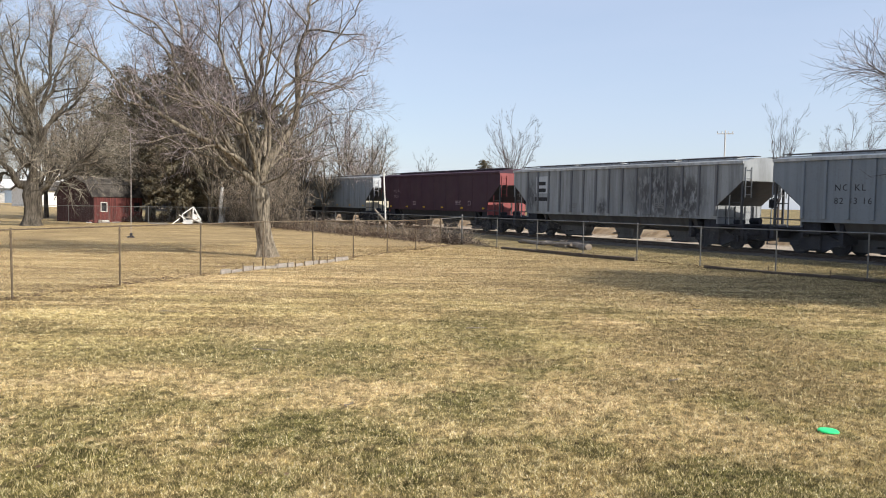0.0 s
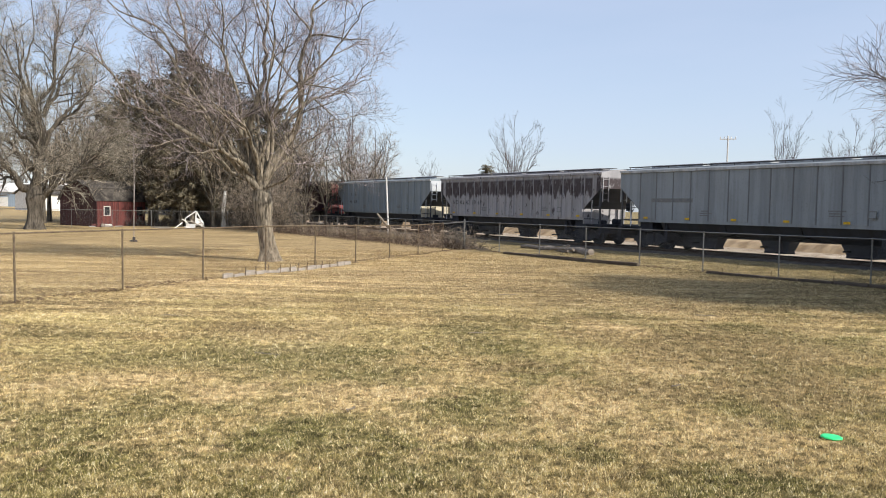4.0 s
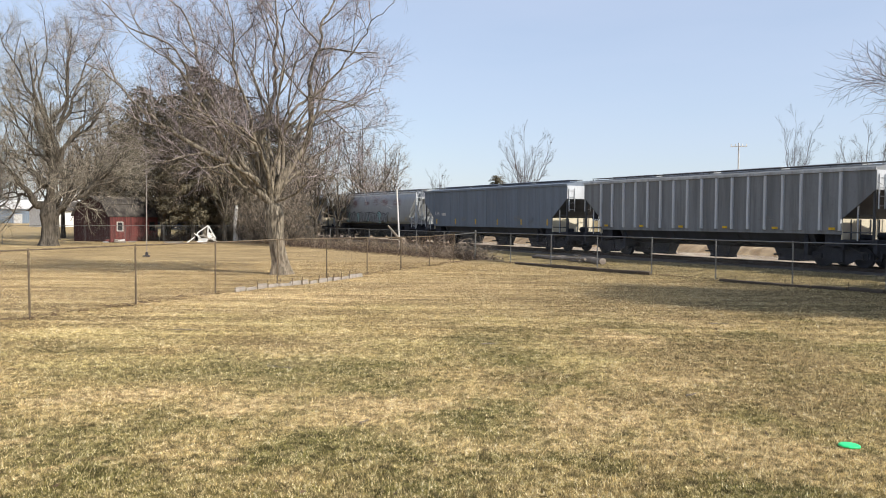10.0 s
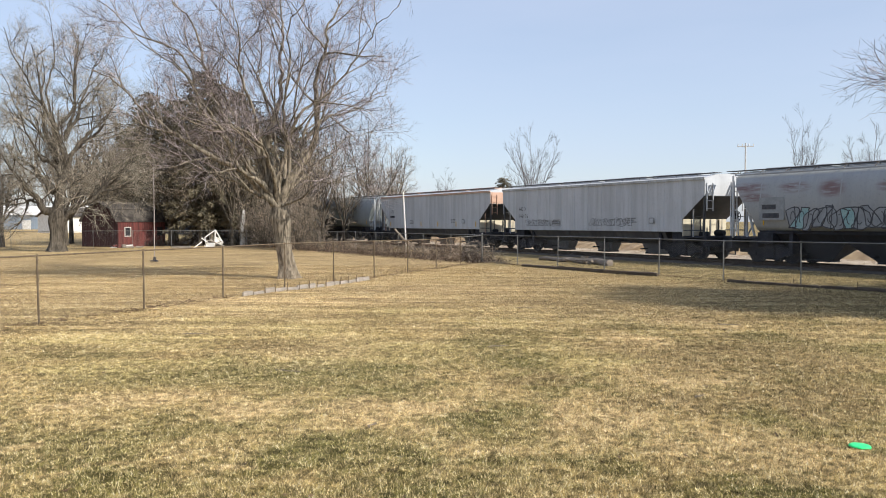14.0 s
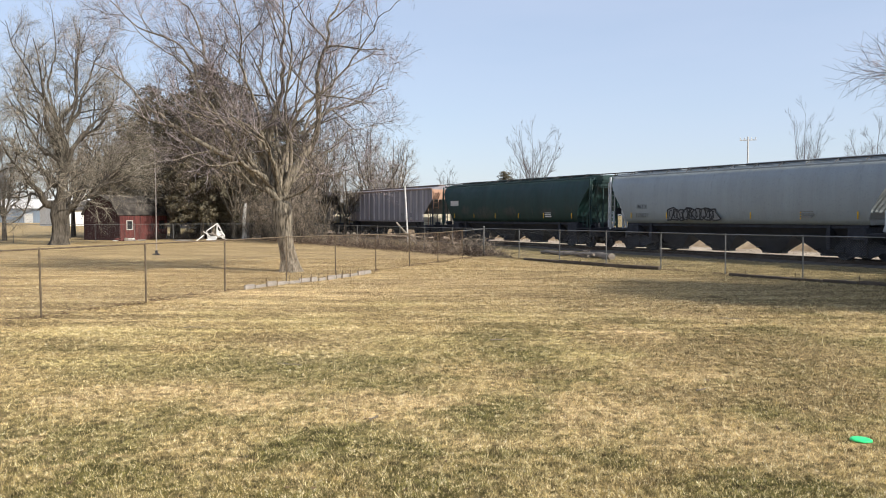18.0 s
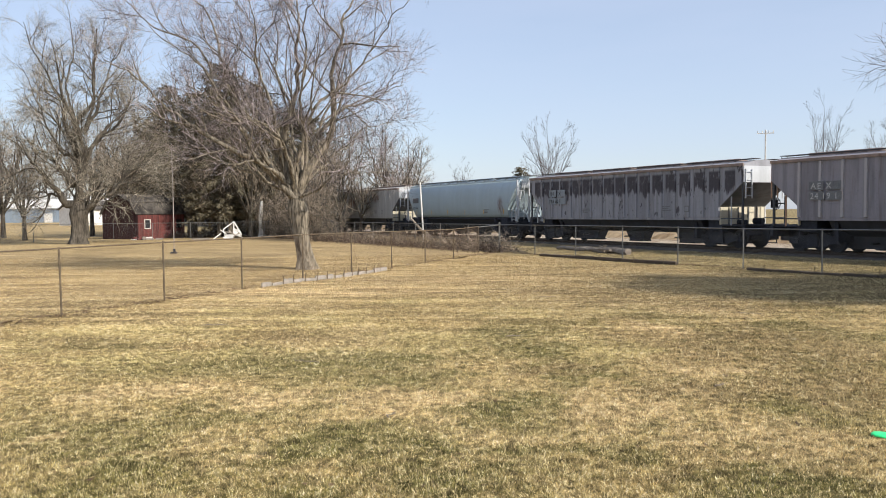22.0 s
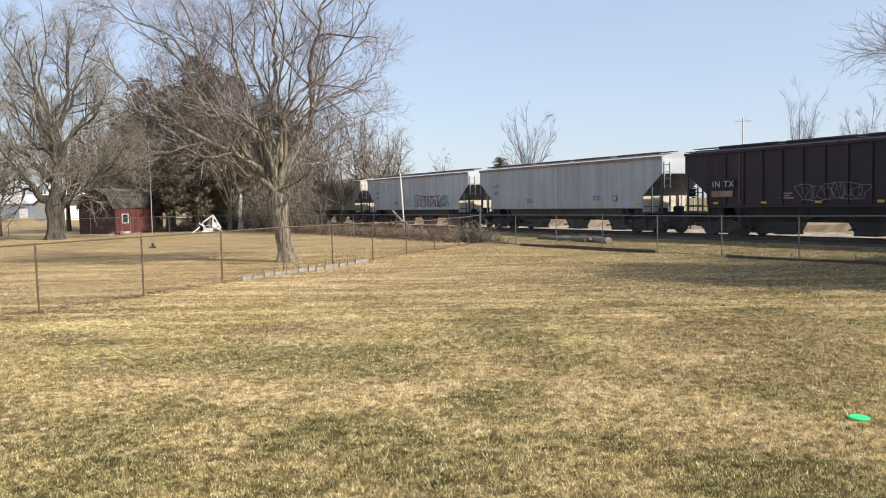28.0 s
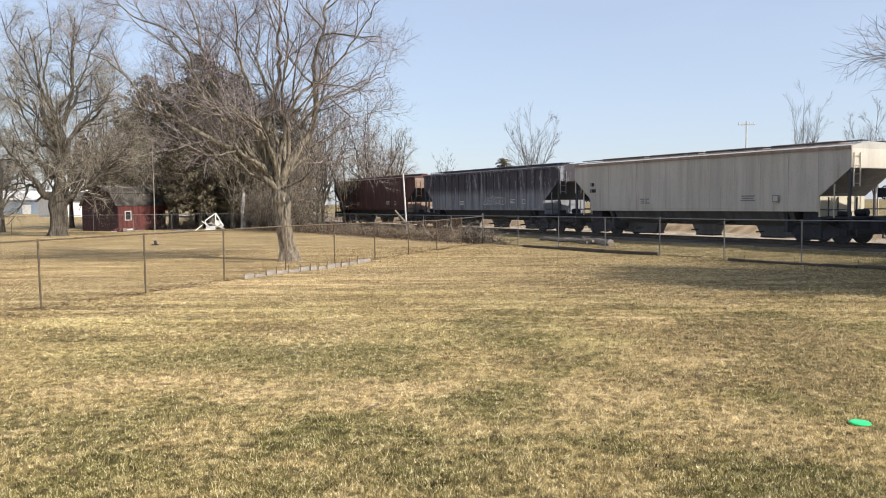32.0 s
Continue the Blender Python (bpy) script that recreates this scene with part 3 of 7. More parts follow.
    fc = np.array([(0, 2, 4), (2, 1, 4), (1, 3, 4), (3, 0, 4), (2, 0, 5), (1, 2, 5), (3, 1, 5), (0, 3, 5)])
    jit = r.uniform(0.5, 1.2, (n, 6, 1))
    v = np.stack([x, y, z], 1)[:, None] + octa[None] * jit * size[:, None, None]
    f = (fc[None] + 6 * np.arange(n)[:, None, None]).reshape(-1, 3)
    st = obj("ballast_stones", tri_mesh("ballast_stones", v.reshape(-1, 3), f, M_GRAVEL), None, m)
    tagged(st, "loose pale crushed stones beyond the track", "gravel", kind="stuff")


build_track()


# ---- freight cars ----
SECTION_FLAT = [(0.0, 4.17), (0.75, 4.13), (1.62, 3.93), (1.62, 3.86), (1.6, 3.84), (1.6, 1.47), (1.52, 1.44)]
SECTION_ROUND = [(0.0, 4.18), (0.7, 4.15), (1.1, 4.02), (1.36, 3.8), (1.52, 3.45), (1.6, 2.95), (1.61, 2.5), (1.57, 2.05), (1.46, 1.68), (1.32, 1.45)]
CUT = 1.35


def end_flat(z, lh):
    """Where the body ends at that height: an upright sheet, a slope sheet that runs in, an upright bulkhead."""
    if z > 3.08:
        return lh
    if z > 1.95:
        return lh - CUT * (3.08 - z) / (3.08 - 1.95)
    return lh - CUT


def end_round(z, lh):
    return lh - 0.12 - 1.15 * smooth(3.9, 1.5, z)


def shell(section, end_of, lh, zs=(), rounded=False):
    """A hollow car body lofted along its section, with its two ends."""
    bm = bmesh.new()
    pts = list(section)
    for z in zs:
        for (y0, z0), (y1, z1) in zip(section, section[1:]):
            if z1 + 0.02 < z < z0 - 0.02:
                k = (z - z0) / (z1 - z0)
                pts.append((y0 + k * (y1 - y0), z))
    pts.sort(key=lambda q: (-q[1], q[0]))
    low = {}
    for side in (-1, 1):
        rows = [[bm.verts.new((e * end_of(z, lh), side * y, z)) for y, z in pts] for e in (-1, 1)]
        low[side] = rows
        for i in range(len(pts) - 1):
            f = bm.faces.new((rows[0][i], rows[1][i], rows[1][i + 1], rows[0][i + 1]))
            f.smooth = rounded
    for e in (-1, 1):
        rows = [[bm.verts.new((e * end_of(z, lh), side * max(y, 0.001), z)) for y, z in pts] for side in (-1, 1)]
        for i in range(len(pts) - 1):
            if not rounded and pts[i][1] < 3.1:
                continue
            bm.faces.new((rows[0][i], rows[0][i + 1], rows[1][i + 1], rows[1][i]))
    bm.faces.new((low[-1][0][-1], low[-1][1][-1], low[1][1][-1], low[1][0][-1]))
    return bm


SHARED = {}


def shared(key, make):
    if key not in SHARED:
        SHARED[key] = make()
    return SHARED[key]


def ladder_mesh(h, w, rungs, material):
    bm = bmesh.new()
    for x in (-w / 2, w / 2):
        box(bm, x - 0.02, x + 0.02, -0.02, 0.02, 0, h)
    for i in range(rungs):
        rod(bm, (-w / 2, 0, 0.12 + (h - 0.24) * i / (rungs - 1)), (w / 2, 0, 0.12 + (h - 0.24) * i / (rungs - 1)), 0.014, 5)
    return mesh_from("ladder", bm, material)


def wheelset_mesh():
    bm = bmesh.new()
    for s in (-1, 1):
        m = Matrix.Translation((0, s * 0.76, 0)) @ Matrix.Rotation(radians(90), 4, "X")
        bmesh.ops.create_cone(bm, cap_ends=True, segments=28, radius1=0.42, radius2=0.42, depth=0.12, matrix=m)
        m = Matrix.Translation((0, s * 0.70, 0)) @ Matrix.Rotation(radians(90), 4, "X")
        bmesh.ops.create_cone(bm, cap_ends=True, segments=28, radius1=0.455, radius2=0.455, depth=0.035, matrix=m)
        m = Matrix.Translation((0, s * 0.83, 0)) @ Matrix.Rotation(radians(90), 4, "X")
        bmesh.ops.create_cone(bm, cap_ends=True, segments=14, radius1=0.15, radius2=0.15, depth=0.08, matrix=m)
        for k in range(4):
            a = k * math.pi / 2
            rod(bm, (0.28 * math.cos(a), s * 0.80, 0.28 * math.sin(a)), (0.28 * math.cos(a), s * 0.835, 0.28 * math.sin(a)), 0.05, 6)
    rod(bm, (0, -1.0, 0), (0, 1.0, 0), 0.08, 8)
    return mesh_from("wheelset", bm, M_IRON)


def side_frame_mesh():
    bm = bmesh.new()
    prism(bm, [(-1.2, 0.34), (-1.2, 0.6), (-0.8, 0.68), (-0.45, 0.84), (0.45, 0.84), (0.8, 0.68), (1.2, 0.6), (1.2, 0.34), (0.75, 0.32), (0.38, 0.15), (-0.38, 0.15), (-0.75, 0.32)], -0.07, 0.07)
    for x in (-0.87, 0.87):
        box(bm, x - 0.16, x + 0.16, -0.13, 0.13, 0.33, 0.56, 0.02)
    for x in (-0.14, 0.0, 0.14):
        rod(bm, (x, -0.1, 0.28), (x, -0.1, 0.56), 0.06, 8)
    return mesh_from("side_frame", bm, M_IRON)


WHEELS = []


def add_truck(car, x):
    bolster = shared("bolster", lambda: _box_mesh("bolster", -0.24, 0.24, -1.2, 1.2, 0.2, 0.8, M_IRON, 0.03))
    sf = shared("side_frame", side_frame_mesh)
    body = obj("truck", bolster, car, pose(x, 0, 0))
    for s in (-1, 1):
        obj("side_frame", sf, body, pose(0, s * 1.0, 0, 0, 0, 0 if s < 0 else 180))
    for k, dx in enumerate((-0.87, 0.87)):
        w = obj("wheelset", shared("wheelset", wheelset_mesh), body, pose(dx, 0, 0.42))
        WHEELS.append((k, dx, w))


def _box_mesh(name, x0, x1, y0, y1, z0, z1, material, bev=0.0):
    bm = bmesh.new()
    box(bm, x0, x1, y0, y1, z0, z1, bev)
    return mesh_from(name, bm, material)


def letters(txt, size, material, parent, x, z, y=-HALF_W - 0.006, spacing=1.0, label="", name="lettering"):
    cu = bpy.data.curves.new(name, "FONT")
    cu.body, cu.size, cu.space_character, cu.resolution_u = txt, size, spacing, 3
    tmp = bpy.data.objects.new("tmp", cu)
    scene.collection.objects.link(tmp)
    bpy.context.view_layer.update()
    me = bpy.data.meshes.new_from_object(tmp.evaluated_get(bpy.context.evaluated_depsgraph_get()))
    bpy.data.objects.remove(tmp)
    me.materials.clear()
    me.materials.append(material)
    ob = obj(name, me, parent, pose(x, y, z, 90, 0, 0))
    return tagged(ob, label)


def bars(parent, x, z, w, h, lines, material, y=-HALF_W - 0.006, seed=1, name="stencil_line"):
    """Rows of small marks too fine to read, a bar for each."""
    r = random.Random(seed)
    for i in range(lines):
        z0 = z + h * (lines - 1 - i) / lines
        bm = bmesh.new()
        box(bm, x + r.uniform(0, 0.1) * w, x + w * r.uniform(0.7, 1.0), y - 0.002, y + 0.002, z0, z0 + h / lines * 0.55)
        part(name, bm, material, parent)


def panel(parent, x, z, w, h, material, y=-HALF_W - 0.005, name="placard"):
    bm = bmesh.new()
    box(bm, x, x + w, y - 0.003, y + 0.002, z, z + h)
    return part(name, bm, material, parent)


def stroke(parent, pts, t_, y, material, closed=False):
    """One sprayed line, a ribbon through the points."""
    bm = bmesh.new()
    n = len(pts)
    rows = []
    for i, (px, pz) in enumerate(pts):
        if closed:
            a, b = pts[i - 1], pts[(i + 1) % n]
        else:
            a, b = pts[max(i - 1, 0)], pts[min(i + 1, n - 1)]
        L = math.hypot(b[0] - a[0], b[1] - a[1]) or 1e-3
        ox, oz = -(b[1] - a[1]) / L * t_, (b[0] - a[0]) / L * t_
        rows.append((bm.verts.new((px + ox, y, pz + oz)), bm.verts.new((px - ox, y, pz - oz))))
    for i in range(n if closed else n - 1):
        (a, b), (c, d) = rows[i], rows[(i + 1) % n]
        bm.faces.new((a, b, d, c))
    part("spray_line", bm, material, parent)


def graffiti(parent, x, z, w, h, seed, line_mat, fills, y=-HALF_W, each=0.62, thick=0.03):
    """A sprayed piece: tall crowded shapes with bold outlines and inner strokes, no letters."""
    r = random.Random(seed)
    n = max(3, int(w / (h * each)))
    for i in range(n):
        cx, cw = x + w * (i + 0.5) / n, w / n * r.uniform(1.1, 1.6)
        top, low = z + h * r.uniform(0.8, 1.0), z + h * r.uniform(0.0, 0.14)
        slant = r.uniform(-0.5, 0.55) * h
        m = 22
        kind = r.randint(0, 2)
        ring = []
        for k in range(m + 1):
            a = 2 * math.pi * k / m
            sx, sz = math.cos(a), math.sin(a)
            p = 0.45 if kind < 2 else 0.8
            bx = math.copysign(abs(sx) ** p, sx) * (1 + 0.4 * math.sin(3 * a + i * 1.9 + kind))
            bz = math.copysign(abs(sz) ** p, sz) * (1 + 0.1 * math.sin(2 * a + i * 2.3))
            pz = (top + low) / 2 + (top - low) / 2 * bz
            ring.append((cx + cw / 2 * bx + slant * (pz - z - h / 2) / h, pz))
        d = 0.0012 * (i % 5)
        if fills:
            bm = bmesh.new()
            mid = bm.verts.new((sum(q[0] for q in ring[:-1]) / m, y - 0.004 - d, sum(q[1] for q in ring[:-1]) / m))
            vs = [bm.verts.new((px, y - 0.004 - d, pz)) for px, pz in ring[:-1]]
            for k in range(m):
                bm.faces.new((mid, vs[k], vs[(k + 1) % m]))
            part("spray_paint", bm, fills[i % len(fills)], parent)
        stroke(parent, ring[:-1], thick * h, y - 0.0105, line_mat, True)
        # a curl or a bar inside the shape
        pts, ang = [], r.uniform(0, 6.28)
        for k in range(9):
            q = k / 8
            a = ang + 3.6 * q
            pts.append((cx + cw * 0.24 * math.cos(a) * (1 - 0.3 * q), (top + low) / 2 + (top - low) * 0.33 * math.sin(a) * (1 - 0.2 * q)))
        stroke(parent, pts, thick * h * 0.8, y - 0.0115, line_mat)
        if r.random() < 0.6:
            px = cx + r.uniform(-0.3, 0.3) * cw
            stroke(parent, [(px, low - 0.04 * h), (px + slant * 0.4, (low + top) / 2), (px + slant * 0.9 + r.uniform(-0.1, 0.1) * h, top + 0.05 * h)], thick * h * 0.9, y - 0.0125, line_mat)


def rib_mesh(kind, material):
    w = {"post": 0.075, "seam": 0.03}[kind]
    d = {"post": 0.07, "seam": 0.018}[kind]
    bm = bmesh.new()
    a = [bm.verts.new(p) for p in ((-w, 0, 1.48), (-w * 0.7, -d, 1.5), (w * 0.7, -d, 1.5), (w, 0, 1.48))]
    b = [bm.verts.new(p) for p in ((-w, 0, 3.84), (-w * 0.7, -d, 3.82), (w * 0.7, -d, 3.82), (w, 0, 3.84))]
    for i in range(3):
        bm.faces.new((a[i], a[i + 1], b[i + 1], b[i]))
    bm.faces.new(a[::-1])
    bm.faces.new(b)
    return mesh_from("side_post", bm, material)


def hoop_mesh(material):
    bm = bmesh.new()
    sec = SECTION_ROUND[3:]
    for (y0, z0), (y1, z1) in zip(sec, sec[1:]):
        vs = [bm.verts.new((dx, -(y + 0.008), z)) for dx, y, z in ((-0.03, y0, z0), (0.03, y0, z0), (0.03, y1, z1), (-0.03, y1, z1))]
        bm.faces.new(vs)
    bmesh.ops.remove_doubles(bm, verts=bm.verts[:], dist=1e-4)
    return mesh_from("weld_seam", bm, material)


def hopper_car(label, paint, length, style="ribs", ribs=15, roof_mat=None, frame_mat=None, funnels=3, post_mat=None, under=None, slope=None, group="freight train"):
    car = thing("hopper_car", label, "freight car", None, group)
    lh = length / 2
    rnd = style == "round"
    section, end_of = (SECTION_ROUND, end_round) if rnd else (SECTION_FLAT, end_flat)
    roof_mat, frame_mat, post_mat = roof_mat or paint, frame_mat or paint, post_mat or paint
    bm = shell(section, end_of, lh, () if rnd else (3.08, 2.5, 1.95), rnd)
    part("body", bm, paint, car)
    if not rnd:
        for e in (-1, 1):
            bm = bmesh.new()
            xa, xb = e * lh, e * (lh - CUT)
            vs = [bm.verts.new(p) for p in ((xa, -1.6, 3.08), (xa, 1.6, 3.08), (xb, 1.6, 1.95), (xb, -1.6, 1.95))]
            bm.faces.new(vs)
            ext = bmesh.ops.extrude_face_region(bm, geom=bm.faces[:])["geom"]
            for w_ in ext:
                if isinstance(w_, bmesh.types.BMVert):
                    w_.co += Vector((-e * 0.02, 0, 0.02))
            part("slope_sheet", bm, slope or SLOPE, car, "grimy sloping end sheet, its colour darkened for the shade")
            bm = bmesh.new()
            box(bm, xb - 0.03, xb + 0.03, -1.56, 1.56, 1.13, 1.97)
            part("bulkhead", bm, BULK_W if frame_mat in (ORANGE, SALMON, GREY_W, CREAM) else frame_mat, car, "sunlit dirty cream bulkhead")
            bm = bmesh.new()
            box(bm, e * lh - 0.015, e * lh + 0.015, -1.585, 1.585, 3.1, 3.86)
            part("end_sheet", bm, frame_mat, car)
    # roof: eave rails, hatches and the running boards over them
    bm = bmesh.new()
    for s in (-1, 1):
        if rnd:
            box(bm, -lh, lh, s * 1.3 - 0.03, s * 1.3 + 0.03, 3.93, 4.0)
        else:
            box(bm, -lh - 0.02, lh + 0.02, s * 1.63 - 0.035, s * 1.63 + 0.035, 3.85, 3.97)
    part("roof_edge", bm, roof_mat, car)
    for i in range(4):
        a = -lh + 0.9 + i * (length - 1.8) / 4
        bm = bmesh.new()
        box(bm, a, a + (length - 1.8) / 4 - 0.4, -0.32, 0.32, 4.12, 4.29, 0.03)
        part("hatch", bm, roof_mat, car)
    for s in (-1, 1):
        bm = bmesh.new()
        y = s * 0.72
        over = 0.75 if rnd else 0.06
        for k in range(3):
            box(bm, -lh - over, lh + over, y - 0.24 + k * 0.18, y - 0.12 + k * 0.18, 4.185, 4.213)
        x = -lh
        while x < lh:
            for dy in (-0.2, 0.2):
                box(bm, x, x + 0.02, y + dy - 0.01, y + dy + 0.01, 4.0, 4.17)
            if rnd:
                rod(bm, (x, s * 0.95, 4.19), (x, s * 1.3, 3.98), 0.02, 4)
            x += 1.3
        part("running_board", bm, M_BOARD, car)
    # side posts or weld seams
    if rnd:
        me = shared(("hoop", paint.name), lambda: hoop_mesh(paint))
        for k in range(ribs):
            x = -lh + 1.6 + k * (length - 3.2) / (ribs - 1)
            obj("weld_seam", me, car, pose(x, 0, 0))
            obj("weld_seam", me, car, pose(x, 0, 0, 0, 0, 180))
        for k in range(6):
            panel(car, -lh + 1.7 + k * (length - 3.4) / 5, 1.68, 0.06, 0.32, M_YELLOW, y=-1.55, name="reflector")
    else:
        me = shared((style, paint.name, post_mat.name), lambda: rib_mesh("post" if style == "ribs" else "seam", post_mat))
        for k in range(ribs):
            x = -lh + CUT + 0.06 + k * (length - 2 * CUT - 0.12) / (ribs - 1)
            obj("side_post", me, car, pose(x, -HALF_W, 0))
            obj("side_post", me, car, pose(x, HALF_W, 0, 0, 0, 180))
    # side sill
    for s in (-1, 1):
        bm = bmesh.new()
        if rnd:
            box(bm, -lh + CUT, lh - CUT, s * 1.27 - 0.05, s * 1.27 + 0.05, 1.3, 1.46, 0.01)
        else:
            box(bm, -lh + CUT, lh - CUT, s * 1.54 - 0.05, s * 1.54 + 0.05, 1.34, 1.475, 0.01)
        part("side_sill", bm, M_IRON if rnd else paint, car)
    bm = bmesh.new()
    box(bm, -lh - 0.25, lh + 0.25, -0.3, 0.3, 0.9 if rnd else 0.67, 1.12, 0.02)
    box(bm, -lh + CUT, lh - CUT, -0.5, 0.5, 1.1, 1.44)
    part("centre_sill", bm, M_IRON, car)
    for e in (-1, 1):
        bm = bmesh.new()
        box(bm, e * (lh - 1.75) - 0.4, e * (lh - 1.75) + 0.4, -1.45, 1.45, 0.86, 1.36, 0.02)
        box(bm, e * (lh - 3.0) - 0.08, e * (lh - 3.0) + 0.08, -1.4, 1.4, 0.45, 1.42)
        part("body_bolster", bm, M_IRON, car)
    # hoppers
    span = length - 2 * CUT - (2.6 if not rnd else 1.6)
    pitch = span / funnels
    for k in range(funnels):
        cx = -span / 2 + pitch * (k + 0.5)
        bm = bmesh.new()
        top = 1.45
        h2 = pitch / 2
        if rnd:
            rings = [(h2 * 0.998, 1.36, top), (h2 * 0.995, 0.8, 0.95), (h2 - 0.95, 0.22, 0.2), (h2 - 0.95, 0.22, 0.12)]
        else:
            rings = [(h2 * 0.995, 1.48, top), (h2 * 0.985, 1.15, 0.92), (h2 - 1.15, 0.36, 0.68), (h2 - 1.35, 0.28, 0.24), (h2 - 1.35, 0.28, 0.16)]
        prev = None
        for hx, hy, z in rings:
            wide_l, wide_r = (max(hx, h2 * 0.97) if k == 0 else hx), (max(hx, h2 * 0.97) if k == funnels - 1 else hx)
            cur = [bm.verts.new((cx + (wide_r if a > 0 else -wide_l), b * hy, z)) for a, b in ((-1, -1), (1, -1), (1, 1), (-1, 1))]
            if prev:
                for i in range(4):
                    bm.faces.new((prev[i], prev[(i + 1) % 4], cur[(i + 1) % 4], cur[i]))
            prev = cur
        bm.faces.new(prev)
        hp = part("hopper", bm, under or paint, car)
        bm = bmesh.new()
        box(bm, cx - h2 + (1.0 if rnd else 1.35), cx + h2 - (1.0 if rnd else 1.35), -0.34, 0.34, 0.12, 0.2, 0.01)
        rod(bm, (cx - 0.4, -0.8, 0.4), (cx - 0.4, 0.8, 0.4), 0.035, 6)
        part("outlet_gate", bm, M_IRON, hp)
    # ends
    for e in (-1, 1):
        bm = bmesh.new()
        box(bm, e * (lh - CUT) if e > 0 else -lh - 0.12, lh + 0.12 if e > 0 else -(lh - CUT), -1.5, 1.5, 1.05, 1.13, 0.01)
        box(bm, e * lh - 0.08, e * lh + 0.08, -1.55, 1.55, 0.62, 1.15, 0.01)
        box(bm, e * (lh - CUT) - 0.06, e * (lh - CUT) + 0.06, -1.5, 1.5, 0.72, 1.14)
        for y in (-1.5, 1.5):
            box(bm, e * lh - 0.25, e * lh - 0.21, y - 0.02, y + 0.02, 0.35, 0.65)
            box(bm, e * lh + 0.21, e * lh + 0.25, y - 0.02, y + 0.02, 0.35, 0.65)
            box(bm, e * lh - 0.25, e * lh + 0.25, y - 0.03, y + 0.03, 0.33, 0.37)
        part("end_platform", bm, M_IRON, car)
        for y in (-1.5, -0.55, 0.55, 1.5) if rnd else (-1.5, 1.5):
            bm = bmesh.new()
            top = 3.95 if rnd else 3.12
            box(bm, e * (lh - 0.09) - 0.045, e * (lh - 0.09) + 0.045, y - 0.045, y + 0.045, 1.1, top, 0.006)
            if abs(y) < 1:
                rod(bm, (e * (lh - 0.1), y, 1.15), (e * (lh - CUT * 0.6), y, 2.35), 0.04, 5)
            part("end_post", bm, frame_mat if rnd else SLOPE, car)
        if not rnd:
            # dark stiffeners on the bulkhead, slim posts and handrails in the open corner
            for y in (-1.0, -0.35, 0.35, 1.0):
                bm = bmesh.new()
                box(bm, e * (lh - CUT) - 0.04, e * (lh - CUT) + 0.06, y - 0.028, y + 0.028, 1.13, 1.95)
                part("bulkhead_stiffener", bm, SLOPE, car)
            for y in (-1.53, 1.53):
                bm = bmesh.new()
                box(bm, e * (lh - 0.72) - 0.022, e * (lh - 0.72) + 0.022, y - 0.022, y + 0.022, 1.1, 2.45)
                part("corner_post", bm, frame_mat, car)
                bm = bmesh.new()
                rod(bm, (e * (lh - CUT), y, 1.42), (e * (lh - 0.09), y, 1.42), 0.03, 5)
                part("handrail", bm, SLOPE, car)
                bm = bmesh.new()
                rod(bm, (e * (lh - 0.72), y, 2.1), (e * (lh - 0.09), y, 2.1), 0.02, 5)
                part("handrail", bm, SLOPE, car)
        lm = shared(("ladder", frame_mat.name, rnd), lambda: ladder_mesh(2.3 if rnd else 1.35, 0.42, 8 if rnd else 4, frame_mat))
        for y in (-1.28, 1.28):
            obj("ladder", lm, car, pose(e * (lh + 0.06), y, 1.35 if rnd else 2.35, 0, 0, 90))
        if rnd:
            gl = shared(("grab", frame_mat.name), lambda: ladder_mesh(0.85, 0.4, 4, frame_mat))
            for y in (-1.66, 1.66):
                obj("grab_iron", gl, car, pose(e * (lh - 0.3), y, 1.2))
        if rnd:
            for y in (-1.05, 1.05):
                bm = bmesh.new()
                rod(bm, (e * (lh - 0.1), y, 3.9), (e * (lh - 0.9), y, 1.2), 0.06, 6)
                part("end_brace", bm, frame_mat, car)
            bm = bmesh.new()
            for k in range(7):
                box(bm, e * lh - 0.02, e * lh + 0.02, -1.2, 1.2, 3.45 + k * 0.08, 3.49 + k * 0.08)
            part("end_grating", bm, frame_mat, car)
        bm = bmesh.new()
        box(bm, e * (lh + 0.2) - 0.25, e * (lh + 0.2) + 0.25, -0.12, 0.12, 0.76, 0.98, 0.02)
        box(bm, e * (lh + 0.62) - 0.2, e * (lh + 0.62) + 0.16, -0.16, 0.16, 0.72, 1.0, 0.03)
        rod(bm, (e * lh, 0.3, 0.8), (e * (lh + 0.7), 0.32, 0.55), 0.03, 6)
        part("coupler", bm, M_IRON, car)
        bm = bmesh.new()
        box(bm, e * (lh - 0.1) - 0.55, e * (lh - 0.1) + 0.55, -0.36, 0.36, 0.42, 1.06, 0.03)
        rod(bm, (e * (lh + 0.16), -1.45, 0.72), (e * (lh + 0.16), 1.45, 0.72), 0.025, 5)
        rod(bm, (e * (lh + 0.16), -1.45, 0.72), (e * (lh + 0.16), -1.45, 0.45), 0.025, 5)
        part("draft_gear", bm, M_IRON, car)
        add_truck(car, e * (lh - 1.75))
    bm = bmesh.new()
    ring = 12
    for k in range(ring):
        a, b = 2 * math.pi * k / ring, 2 * math.pi * (k + 1) / ring
        rod(bm, (lh + 0.1, 0.6 + 0.27 * math.cos(a), 2.1 + 0.27 * math.sin(a)), (lh + 0.1, 0.6 + 0.27 * math.cos(b), 2.1 + 0.27 * math.sin(b)), 0.022, 5)
